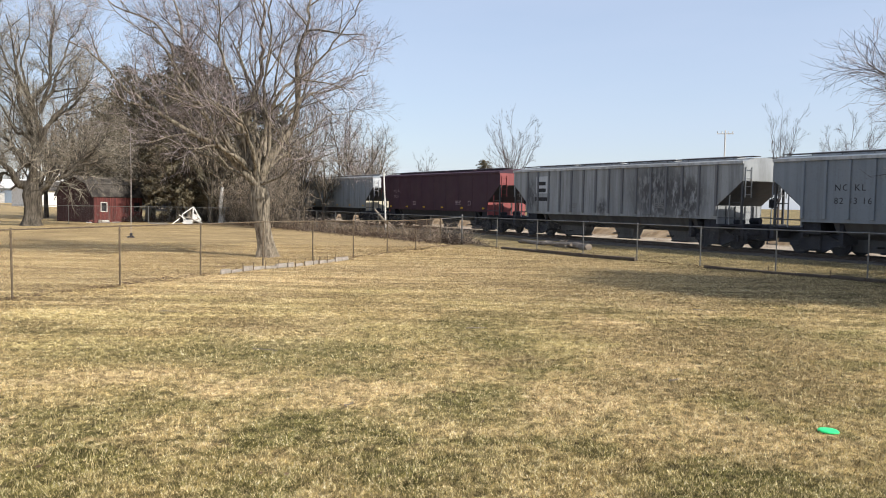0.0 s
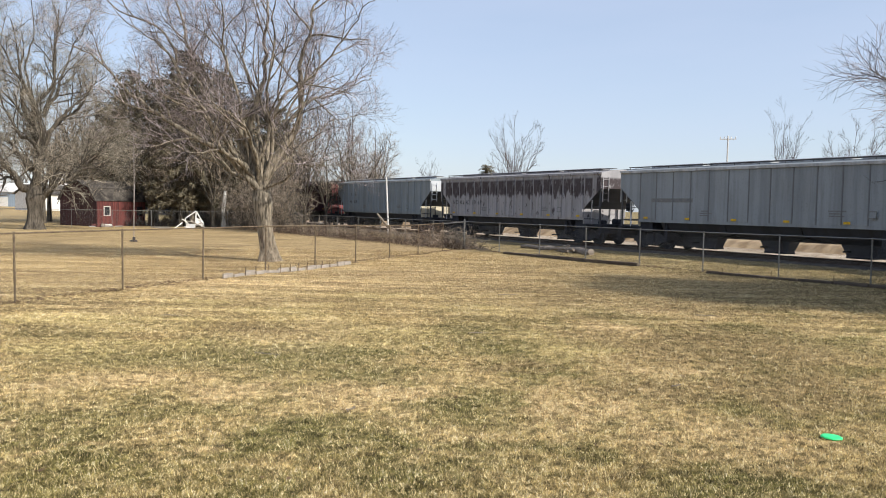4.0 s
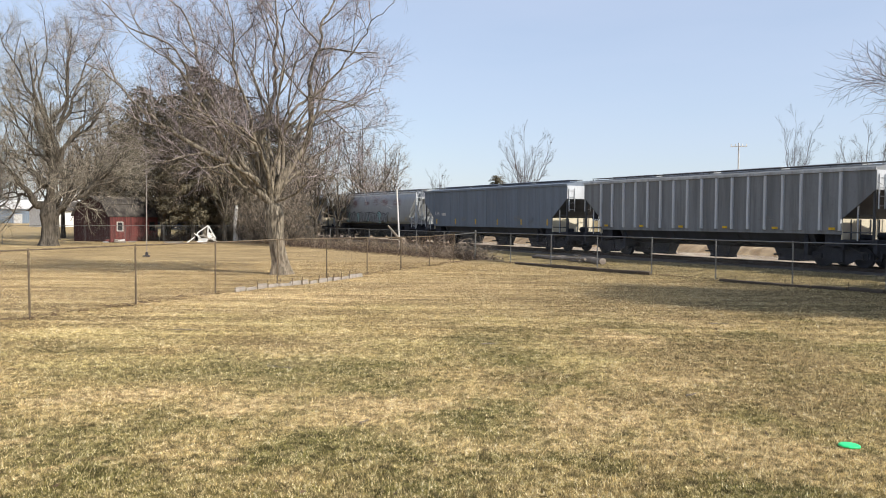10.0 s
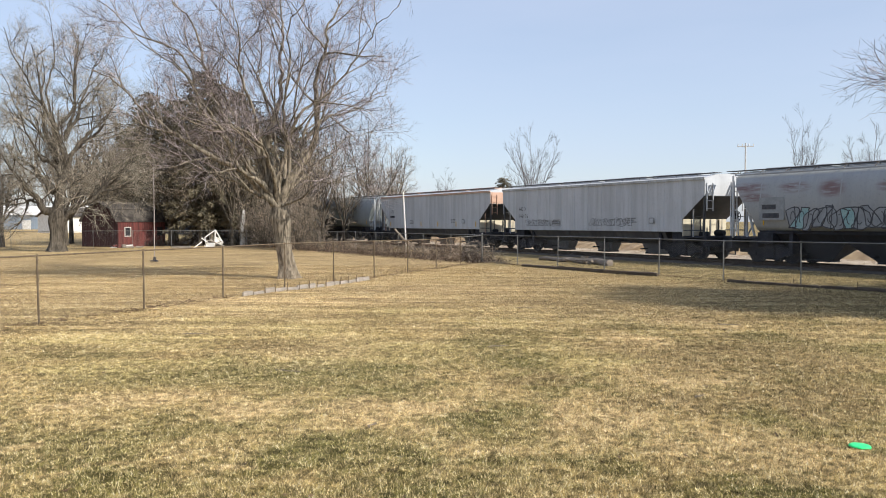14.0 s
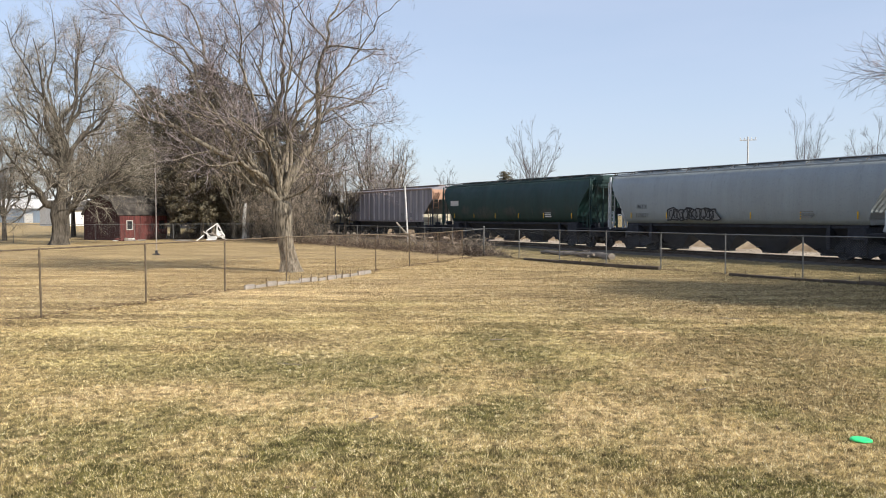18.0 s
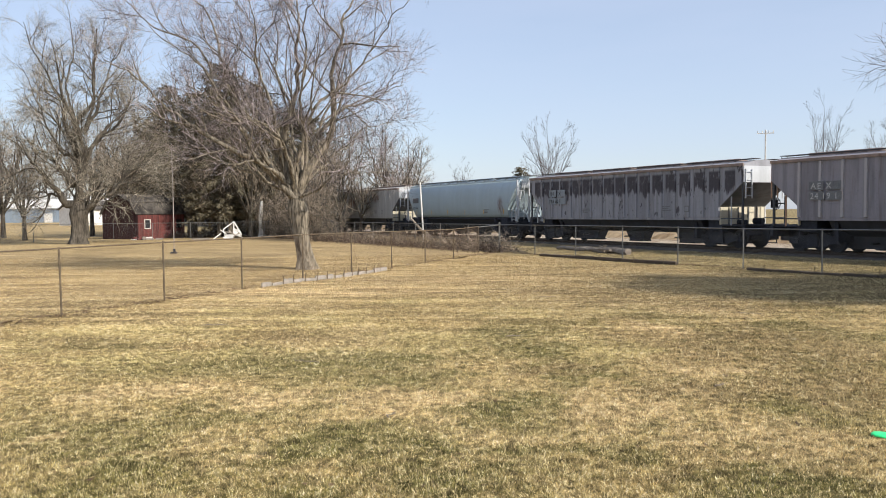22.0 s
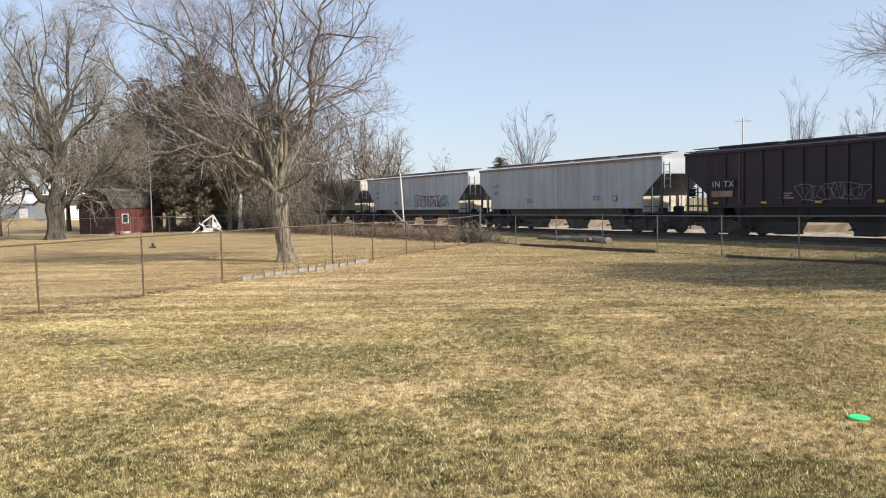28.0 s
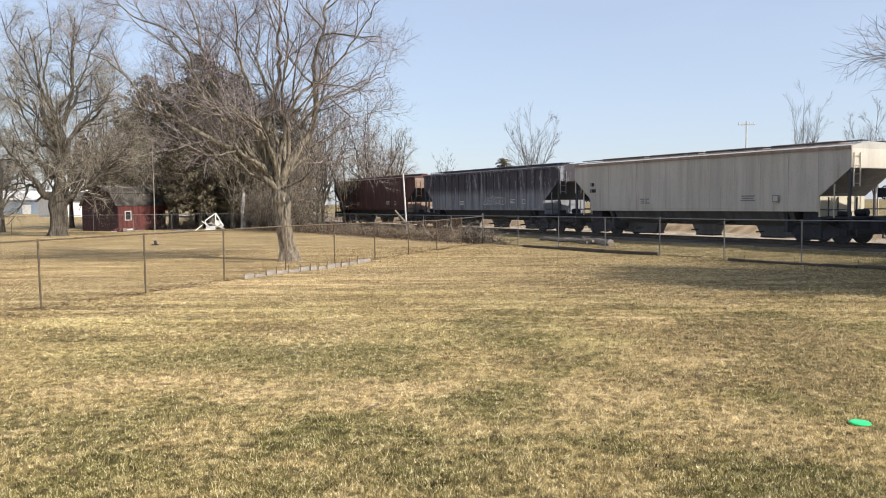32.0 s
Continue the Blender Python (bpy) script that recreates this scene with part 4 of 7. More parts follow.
    for k in range(4):
        a = math.pi * k / 4
        rod(bm, (lh + 0.1, 0.6 - 0.27 * math.cos(a), 2.1 - 0.27 * math.sin(a)), (lh + 0.1, 0.6 + 0.27 * math.cos(a), 2.1 + 0.27 * math.sin(a)), 0.014, 4)
    box(bm, lh - 0.1, lh + 0.08, 0.42, 0.78, 1.9, 2.3, 0.02)
    part("brake_wheel", bm, M_IRON, car)
    # brake cylinder and piping low at the leading end
    bm = bmesh.new()
    rod(bm, (lh - 1.1, -0.6, 1.24), (lh - 0.6, -0.6, 1.24), 0.11, 10)
    part("air_reservoir", bm, M_IRON, car)
    bm = bmesh.new()
    rod(bm, (lh - 0.9, 0.3, 1.28), (lh - 0.4, 0.3, 1.28), 0.15, 10)
    part("brake_cylinder", bm, M_IRON, car)
    return car


GREY_L = car_paint("light_grey_paint", (0.41, 0.43, 0.45), 0.3, 0.12)
GREY_B = car_paint("blue_grey_paint", (0.205, 0.235, 0.268), 0.3, 0.1)
SLATE = car_paint("slate_paint", (0.148, 0.178, 0.22), 0.3, 0.08)
GREY_W = car_paint("chalky_white_grey_paint", (0.485, 0.505, 0.53), 0.3, 0.1)
GREY_P = car_paint("peeling_grey_paint", (0.34, 0.33, 0.34), 0.5, 0.3, bays=(-6.83, 0.911), peel_col=(0.035, 0.022, 0.025))
GREY_S = car_paint("streaked_grey_paint", (0.30, 0.30, 0.325), 0.55, 0.35, bays=(-7.03, 0.942), peel_col=(0.04, 0.034, 0.042))
GREY_T = car_paint("pale_smooth_paint", (0.27, 0.305, 0.325), 0.12, 0.06)
GREY_R = car_paint("rust_stained_grey_paint", (0.46, 0.432, 0.385), 0.3, 0.5, rust_col=(0.26, 0.115, 0.05))
LILAC = car_paint("brownish_grey_paint", (0.28, 0.262, 0.285), 0.6, 0.4)
MAROON = car_paint("maroon_paint", (0.048, 0.0185, 0.032), 0.3, 0.2, rust_col=(0.07, 0.025, 0.02))
OXIDE = car_paint("brown_oxide_paint", (0.1, 0.047, 0.042), 0.5, 0.3)
TAN = car_paint("faded_tan_paint", (0.30, 0.21, 0.165), 0.5, 0.4)
GREEN = car_paint("dark_green_paint", (0.0135, 0.041, 0.039), 0.4, 0.12, rust_col=(0.052, 0.055, 0.053), chalk=0.15, patches=((-2.7, 2.05, 1.5, 0.5), (-5.0, 2.25, 0.7, 0.45), (0.6, 2.1, 1.1, 0.4), (4.4, 2.0, 0.9, 0.35)))
DARK = car_paint("black_purple_paint", (0.031, 0.021, 0.033), 0.5, 0.3, rust_col=(0.055, 0.03, 0.038))
ORANGE = car_paint("faded_orange_paint", (0.46, 0.27, 0.18), 0.35, 0.3)
CREAM = car_paint("rust_streaked_cream_paint", (0.58, 0.53, 0.45), 0.3, 0.5, rust_col=(0.3, 0.16, 0.08))
REDEND = car_paint("faded_red_paint", (0.27, 0.075, 0.075), 0.35, 0.2)
STREAK_D = car_paint("sooty_streaked_paint", (0.235, 0.24, 0.265), 0.95, 0.5, peel=0.8, rust_col=(0.09, 0.06, 0.06), peel_col=(0.042, 0.034, 0.042))
RUSTROOF = car_paint("rusty_roof_paint", (0.28, 0.205, 0.17), 0.5, 0.6)
PALEROOF = car_paint("pale_roof_paint", (0.46, 0.47, 0.475), 0.6, 0.3)
SALMON = car_paint("salmon_roof_paint", (0.5, 0.33, 0.25), 0.3, 0.4)
BULK_W = car_paint("dirty_cream_bulkhead_paint", (0.54, 0.49, 0.375), 0.4, 0.4, rust_col=(0.2, 0.11, 0.06))
SPRAY_C = simple("pale_teal_spray", (0.25, 0.42, 0.44), (0.35, 0.5, 0.5), 3, 0.7, relief=0.02)
SPRAY_P = simple("pale_pink_spray", (0.55, 0.42, 0.42), (0.6, 0.5, 0.5), 3, 0.7, relief=0.02)
SPRAY_B = simple("blue_spray", (0.14, 0.3, 0.38), (0.2, 0.38, 0.44), 3, 0.7, relief=0.02)
SPRAY_D = simple("dark_blue_spray", (0.03, 0.06, 0.13), (0.05, 0.08, 0.16), 3, 0.6, relief=0.02)
SPRAY_N = simple("silver_grey_spray", (0.31, 0.33, 0.345), (0.25, 0.27, 0.285), 3, 0.6, relief=0.02)

# dark for rust and for the shadow lines along the ribs, put into colour
POST_D = car_paint("dark_post_paint", (0.15, 0.155, 0.165), 0.5, 0.2)
# end paints: grime, and the shade under the overhanging ends put into the colour
SLOPE = car_paint("grimy_shaded_slope_paint", (0.06, 0.064, 0.072), 0.5, 0.2)
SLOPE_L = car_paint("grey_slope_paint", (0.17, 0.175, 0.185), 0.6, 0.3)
# hopper paint: dirt, and the shade under the car put into the colour
UNDER_M = car_paint("grimy_dimmed_hopper_paint", (0.11, 0.112, 0.12), 0.6, 0.2)
POST_L = car_paint("pale_brownish_post_paint", (0.42, 0.39, 0.39), 0.4, 0.3)
GREY_3 = car_paint("cool_light_grey_paint", (0.262, 0.29, 0.312), 0.4, 0.12)
GREY_5 = car_paint("cool_dull_grey_paint", (0.235, 0.27, 0.29), 0.4, 0.15)
GREY_7 = car_paint("dull_panel_grey_paint", (0.195, 0.205, 0.215), 0.6, 0.2)
# deeper underbody shade in the colour, lifted bluish for haze
UNDER_D = car_paint("dirty_shaded_hopper_paint", (0.05, 0.054, 0.067), 0.5, 0.2)

LENGTHS = [16.5, 16.68, 16.41, 16.74, 16.48, 16.60, 15.92, 16.61, 16.65, 16.22, 16.66, 16.74, 15.87, 16.58, 16.63, 16.65, 16.26, 16.79, 16.50, 16.56, 16.54, 16.66, 16.40, 16.5]
GAP = 1.495
FRONT = -4.152
# paint, style, posts, roof, frame, label
GREY_9 = car_paint("pale_smooth_paint_with_faded_blots", (0.325, 0.34, 0.35), 0.12, 0.06, rust_col=(0.175, 0.1, 0.1), streaked=(0.3, 1, 2.6), patches=((-7.2, 3.35, 1.1, 0.28), (-6.9, 2.9, 1.0, 0.25), (-4.9, 3.3, 0.9, 0.28), (-3.2, 3.2, 0.7, 0.45), (-0.8, 3.2, 0.7, 0.25), (0.9, 3.25, 0.7, 0.4), (2.7, 3.25, 0.8, 0.4), (4.9, 3.15, 0.9, 0.5)))
GREY_17 = car_paint("grey_paint_with_rust_patches", (0.43, 0.43, 0.415), 0.3, 0.2, rust_col=(0.2, 0.105, 0.065), patches=((-1.9, 2.9, 1.7, 0.85), (3.5, 3.2, 0.9, 0.5)))
GREY_16 = car_paint("blue_tinted_paint_with_a_rust_patch", (0.35, 0.425, 0.465), 0.1, 0.04, rust_col=(0.14, 0.09, 0.085), patches=((6.1, 2.2, 0.45, 0.8),))
GREY_1 = car_paint("grey_paint_with_soot_patches", (0.29, 0.305, 0.315), 0.6, 0.2, rust_col=(0.05, 0.05, 0.055), patches=((3.4, 2.6, 2.3, 2.0), (5.3, 2.3, 1.4, 1.5), (-6.6, 2.4, 0.6, 1.2), (-0.5, 1.8, 0.5, 0.6)))
TRAIN = [
    (GREY_B, "ribs", 15, PALEROOF, None, "grey ribbed covered hopper car with black lettering"),
    (GREY_1, "ribs", 15, PALEROOF, None, "dirty grey ribbed covered hopper car with dark stains"),
    (MAROON, "flat", 9, None, REDEND, "dark maroon smooth-sided covered hopper car with white lettering"),
    (GREY_3, "flat", 14, PALEROOF, GREY_W, "light grey panelled covered hopper car with yellow reflectors"),
    (GREY_P, "ribs", 16, None, None, "grey ribbed covered hopper car with peeled dark rusty patches"),
    (GREY_5, "ribs", 15, PALEROOF, GREY_W, "pale grey ribbed covered hopper car with black numbers"),
    (MAROON, "flat", 9, None, REDEND, "dark maroon covered hopper car with a faded tan panel"),
    (GREY_7, "ribs", 17, PALEROOF, GREY_W, "weathered grey ribbed covered hopper car with grimy streaks"),
    (SLATE, "flat", 13, None, GREY_W, "dark blue-grey panelled covered hopper car"),
    (GREY_9, "round", 8, None, GREY_W, "pale grey round-sided covered hopper car with sprayed graffiti"),
    (GREY_W, "flat", 13, PALEROOF, None, "chalky white-grey panelled covered hopper car with small graffiti"),
    (GREY_W, "flat", 13, SALMON, SALMON, "chalky grey panelled covered hopper car with a salmon rusty roof edge"),
    (GREY_T, "round", 8, None, GREY_W, "grey round-sided covered hopper car with dark graffiti"),
    (GREEN, "round", 8, None, GREEN, "dark green round-sided covered hopper car"),
    (LILAC, "ribs", 15, RUSTROOF, ORANGE, "brownish grey ribbed covered hopper car with orange ends"),
    (GREY_S, "ribs", 16, RUSTROOF, GREY_W, "grey ribbed covered hopper car streaked with dark rust from the roof"),
    (GREY_16, "round", 8, None, GREY_W, "pale blue-grey round-sided covered hopper car"),
    (GREY_17, "flat", 12, RUSTROOF, GREY_W, "pale grey covered hopper car with orange rust stains"),
    (DARK, "ribs", 15, None, OXIDE, "black-brown covered hopper car with pale sprayed outline"),
    (GREY_L, "flat", 13, RUSTROOF, GREY_W, "light grey panelled covered hopper car with yellow reflectors"),
    (GREY_W, "flat", 13, RUSTROOF, GREY_W, "pale grey panelled covered hopper car with colourful graffiti"),
    (GREY_R, "flat", 11, RUSTROOF, CREAM, "pale tan-grey covered hopper car with rust runs under the roof"),
    (STREAK_D, "ribs", 16, None, None, "sooty dark streaked ribbed covered hopper car"),
    (OXIDE, "ribs", 15, None, TAN, "dark brown ribbed covered hopper car"),
]
CARS = []


def build_train():
    front = FRONT
    for i, (paint, style, posts, roof, frame_mat, label) in enumerate(TRAIN):
        L = LENGTHS[i]
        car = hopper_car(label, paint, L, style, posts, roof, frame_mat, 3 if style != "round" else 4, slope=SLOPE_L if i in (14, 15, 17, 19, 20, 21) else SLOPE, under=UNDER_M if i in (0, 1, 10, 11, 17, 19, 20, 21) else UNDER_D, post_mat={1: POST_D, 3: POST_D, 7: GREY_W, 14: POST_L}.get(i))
        CARS.append((car, front - L / 2))
        front -= L + GAP
    c = [k[0] for k in CARS]
    x0 = lambda i: -LENGTHS[i] / 2

    def dress(i, ink, yellow=True, seed=0):
        """Data stencils, consolidated stencils and the yellow reflectors along the sill."""
        if TRAIN[i][1] == "round":
            bars(c[i], LENGTHS[i] / 2 - 4.2, 1.75, 0.7, 0.35, 3, ink, y=-1.56, seed=seed)
            return
        if yellow:
            lying = i in (2, 3, 4, 6, 7, 18, 19)
            for k in range(6):
                panel(c[i], x0(i) + 1.75 + k * (LENGTHS[i] - 3.6) / 5, 1.52, 0.28 if lying else 0.1, 0.1 if lying else 0.36, M_YELLOW, y=-HALF_W - 0.074 if lying else -HALF_W - 0.005, name="reflector")
        bars(c[i], x0(i) + 5.2, 1.72, 0.7, 0.3, 3, ink, seed=seed)
        bars(c[i], LENGTHS[i] / 2 - 5.2, 1.8, 0.8, 0.3, 3, ink, seed=seed + 3)
        panel(c[i], LENGTHS[i] / 2 - 3.5, 1.75, 0.32, 0.3, ink, y=-HALF_W - 0.078, name="placard")
        panel(c[i], LENGTHS[i] / 2 - 3.46, 1.79, 0.24, 0.22, TRAIN[i][0], y=-HALF_W - 0.083, name="placard")

    for i in range(24):
        dress(i, M_INK_P if i in (2, 6, 18) else M_INK_W if i in (13, 22, 23) else M_INK_G, i in (2, 3, 4, 6, 7, 8, 11, 18, 19, 20), i * 7 + 1)
    letters("NO KL", 0.36, M_INK_B, c[0], x0(0) + 2.75, 2.62, spacing=1.25)
    letters("82 33 16", 0.36, M_INK_B, c[0], x0(0) + 2.75, 2.1, spacing=1.2)
    panel(c[1], x0(1) + 2.2, 2.55, 1.3, 1.0, GREY_W, name="patch")
    bars(c[1], x0(1) + 2.4, 2.62, 0.95, 0.8, 2, M_INK_B, y=-HALF_W - 0.012, seed=4)
    bars(c[1], x0(1) + 2.1, 2.1, 1.6, 0.4, 1, M_INK_B, seed=4)
    letters("NO KL", 0.31, M_INK_P, c[2], x0(2) + 2.2, 2.66, spacing=1.25)
    letters("3128", 0.31, M_INK_P, c[2], x0(2) + 2.2, 2.24, spacing=1.35)
    bars(c[3], x0(3) + 2.0, 2.35, 3.0, 0.35, 1, M_INK_G, seed=5)
    letters("NO KL 82 19 69", 0.4, M_INK_B, c[4], x0(4) + 1.75, 2.15, y=-HALF_W - 0.075, spacing=1.3)
    letters("TP  W", 0.38, M_INK_B, c[5], x0(5) + 2.9, 2.75, spacing=1.15)
    letters("462 318", 0.38, M_INK_B, c[5], x0(5) + 2.75, 2.15, spacing=1.15)
    bm = bmesh.new()
    a = x0(6)
    vs = [(a + 0.05, 3.8), (a + 1.9, 3.8), (a + 4.5, 1.5), (a + CUT, 1.5), (a + CUT, 2.0), (a + 0.05, 3.05)]
    bm.faces.new([bm.verts.new((x, -HALF_W - 0.003, z)) for x, z in vs])
    part("faded_panel", bm, TAN, c[6], "faded tan panel with a slanting edge")
    letters("NO KL", 0.35, M_INK_B, c[6], x0(6) + 1.9, 2.27, spacing=1.2)
    letters("822355", 0.36, M_INK_B, c[6], x0(6) + 1.8, 1.85, spacing=1.2)
    letters("AEX", 0.36, M_INK_W, c[8], x0(8) + 1.5, 2.15, spacing=1.1)
    bars(c[8], x0(8) + 2.45, 2.12, 0.75, 0.34, 1, M_INK_W, seed=9)
    graffiti(c[9], x0(9) + 3.0, 1.5, 8.4, 1.0, 21, M_INK_D, (SPRAY_N, SPRAY_C, SPRAY_N, SPRAY_N, SPRAY_N), y=-1.61, each=0.42, thick=0.022)
    panel(c[9], x0(9) + 1.55, 1.9, 1.25, 1.0, SPRAY_N, y=-1.619, name="stencil_panel")
    bars(c[9], x0(9) + 1.7, 2.0, 0.95, 0.75, 2, M_INK_D, y=-1.63, seed=31)
    letters("AE X", 0.32, M_INK_B, c[10], x0(10) + 1.8, 2.55, spacing=1.15)
    letters("148 06", 0.32, M_INK_B, c[10], x0(10) + 1.75, 2.1, spacing=1.15)
    graffiti(c[10], x0(10) + 8.6, 1.6, 3.2, 0.45, 5, M_INK_G, ())
    graffiti(c[10], x0(10) + 2.6, 1.58, 3.4, 0.4, 6, M_INK_G, ())
    letters("AEX", 0.3, M_INK_B, c[11], x0(11) + 1.8, 2.6, spacing=1.1)
    bars(c[11], x0(11) + 1.75, 2.2, 0.95, 0.3, 1, M_INK_B, seed=14)
    letters("INTX", 0.3, M_INK_B, c[12], x0(12) + 2.2, 2.2, y=-1.62, spacing=1.1)
    letters("125021", 0.3, M_INK_B, c[12], x0(12) + 2.1, 1.75, y=-1.605, spacing=1.1)
    graffiti(c[12], x0(12) + 4.4, 1.6, 3.0, 0.62, 8, M_INK_B, (M_INK_G,), y=-1.605, each=0.5, thick=0.05)
    panel(c[13], x0(13) + 1.3, 2.55, 1.1, 0.36, M_INK_W, y=-1.622, name="stencil_panel")
    for k in range(2):
        panel(c[14], x0(14) + 1.92 + k * 0.78, 2.62, 0.66, 0.36, M_INK_G, y=-HALF_W - 0.078, name="stencil_panel")
        panel(c[14], x0(14) + 1.92 + k * 0.78, 2.2, 0.68, 0.36, M_INK_G, y=-HALF_W - 0.078, name="stencil_panel")
    letters("AE X", 0.36, M_INK_W, c[14], x0(14) + 2.0, 2.67, y=-HALF_W - 0.086, spacing=1.3)
    letters("24 19 1", 0.36, M_INK_W, c[14], x0(14) + 1.97, 2.25, y=-HALF_W - 0.086, spacing=1.15)
    for k in range(2):
        panel(c[15], x0(15) + 2.1 + k * 0.85, 2.72, 0.72, 0.42, GREY_3, y=-HALF_W - 0.078, name="stencil_panel")
        panel(c[15], x0(15) + 2.05 + k * 0.9, 2.26, 0.8, 0.4, GREY_3, y=-HALF_W - 0.078, name="stencil_panel")
    letters("IN TX", 0.34, M_INK_B, c[15], x0(15) + 2.2, 2.79, y=-HALF_W - 0.086, spacing=1.3)
    letters("748 625", 0.32, M_INK_B, c[15], x0(15) + 2.1, 2.33, y=-HALF_W - 0.086, spacing=1.1)
    panel(c[16], x0(16) + 1.2, 2.6, 1.0, 0.4, POST_D, y=-1.62, name="stencil_panel")
    letters("102834", 0.3, M_INK_B, c[16], x0(16) + 1.1, 2.1, y=-1.615, spacing=1.1)
    bars(c[17], x0(17) + 1.5, 2.35, 0.5, 0.75, 2, M_INK_B, seed=17)
    letters("IN TX", 0.4, M_INK_W, c[18], x0(18) + 1.7, 2.3, y=-HALF_W - 0.09, spacing=1.2)
    graffiti(c[18], x0(18) + 6.2, 1.6, 2.9, 0.75, 12, M_INK_G, (), y=-HALF_W - 0.07, thick=0.018)
    panel(c[18], x0(18) + 1.6, 2.22, 1.35, 0.45, M_INK_B, y=-HALF_W - 0.08, name="stencil_panel")
    panel(c[18], x0(18) + 1.65, 1.85, 1.2, 0.28, TAN, y=-HALF_W - 0.078, name="patch")
    for px_, pw in ((10.3, 0.1), (10.55, 0.1), (1.45, 0.12), (3.1, 0.1)):
        panel(c[18], x0(18) + px_, 1.5, pw, 2.3, OXIDE, y=-HALF_W - 0.02, name="faded_post")
    letters("AEX", 0.27, M_INK_B, c[19], x0(19) + 1.7, 2.75, spacing=1.1)
    letters("14601", 0.27, M_INK_B, c[19], x0(19) + 1.6, 2.3, spacing=1.1)
    graffiti(c[20], x0(20) + 8.8, 1.52, 4.9, 0.98, 19, SPRAY_D, (SPRAY_P, SPRAY_P, SPRAY_P, SPRAY_B, SPRAY_P), each=0.5, thick=0.026)
    graffiti(c[20], x0(20) + 6.9, 1.55, 1.6, 0.6, 23, SPRAY_C, (), thick=0.03)
    graffiti(c[20], x0(20) + 13.4, 1.55, 1.2, 0.6, 24, SPRAY_C, (), thick=0.03)
    letters("AEX", 0.27, M_INK_B, c[20], x0(20) + 1.75, 2.72, spacing=1.1)
    letters("14766", 0.27, M_INK_B, c[20], x0(20) + 1.65, 2.25, spacing=1.1)
    graffiti(c[22], x0(22) + 8.6, 1.7, 2.2, 0.6, 41, M_INK_W, (), y=-HALF_W - 0.07, thick=0.02)
    bars(c[21], x0(21) + 1.3, 2.35, 0.5, 0.7, 2, M_INK_B, seed=22)


build_train()


# ---- fences ----
def fence_panel_mesh(name, length, height, material, pitch=0.085, r=0.0023):
    """Woven diagonal wires between two posts, with a top and a bottom wire."""
    v, f = [], []

    def wire(a, b):
        a, b = np.array(a), np.array(b)
        d = (b - a) / np.linalg.norm(b - a)
        s = np.cross(d, (0, 1, 0)) * r
        w = np.array((0, r, 0))
        k = len(v)
        for p in (a, b):
            v.extend([p + s, p - 0.5 * s + 0.87 * w, p - 0.5 * s - 0.87 * w])
        for i in range(3):
            j = (i + 1) % 3
            f.append((k + i, k + j, k + 3 + j, k + 3 + i))

    z0, z1 = 0.05, height - 0.03
    h = z1 - z0
    x = -h
    while x < length:
        for sgn in (1, -1):
            xa, xb = (x, x + h) if sgn > 0 else (x + h, x)
            za, zb = z0, z1
            # clip to the panel
            pts = []
            for xx, zz in ((xa, za), (xb, zb)):
                pts.append([xx, zz])
            (xa, za), (xb, zb) = pts
            k = (zb - za) / (xb - xa)
            lo, hi = max(0, min(xa, xb)), min(length, max(xa, xb))
            if hi - lo > 0.02:
                y = 0.004 * sgn
                wire((lo, y, za + k * (lo - xa)), (hi, y, za + k * (hi - xa)))
        x += pitch
    wire((0, 0, z0), (length, 0, z0))
    return tri_mesh(name, v, f, material)


def post_mesh(name, h, r, material, cap=True):
    bm = bmesh.new()
    rod(bm, (0, 0, -0.1), (0, 0, h), r, 10)
    if cap:
        bmesh.ops.create_uvsphere(bm, u_segments=10, v_segments=6, radius=r * 1.25, matrix=Matrix.Translation((0, 0, h)))
        rod(bm, (0, 0, h - 0.12), (0, 0, h - 0.09), r * 1.25, 10)
    return mesh_from(name, bm, material)


def build_fence(label, start, direction, step, first, last, mats, sag=(), jitter=0.5, post_h=FENCE_H, tall=()):
    ang = math.degrees(math.atan2(direction.y, direction.x))
    pipe, wire = mats
    f = thing("chain_link_fence", label, "fence", kind="structure")
    r = random.Random(len(label))
    pm = post_mesh("post", post_h, 0.023, pipe)
    tm = post_mesh("terminal_post", post_h + 0.06, 0.045, pipe)
    wm = fence_panel_mesh("chain_link", step, post_h, wire, r=0.0023 if wire is M_WIRE_R else 0.0013)
    bm = bmesh.new()
    rod(bm, (0, 0, 0), (step, 0, 0), 0.018, 8)
    rm = mesh_from("top_rail", bm, pipe)
    for i in range(first, last + 1):
        p = start + direction * (step * i)
        z = ground_z(p.x, p.y) + (sag[i] if i < len(sag) and i >= 0 else 0)
        obj("post", tm if i in tall else pm, f, pose(p.x, p.y, z, r.uniform(-jitter, jitter), r.uniform(-jitter, jitter), 0))
        if i < last:
            p2 = start + direction * (step * (i + 1))
            z2 = ground_z(p2.x, p2.y) + (sag[i + 1] if 0 <= i + 1 < len(sag) else 0)
            tilt = -math.degrees(math.atan2(z2 - z, step))
            obj("chain_link", wm, f, pose(p.x, p.y, z, 0, tilt, ang))
            obj("top_rail", rm, f, pose(p.x, p.y, z + post_h - 0.01, 0, tilt, ang))
    return f


build_fence("galvanised grey chain-link fence beside the railway", CORNER, FENCE_U, STEP_R, -16, 10, (M_GALV, M_WIRE_G), tall=(0,))
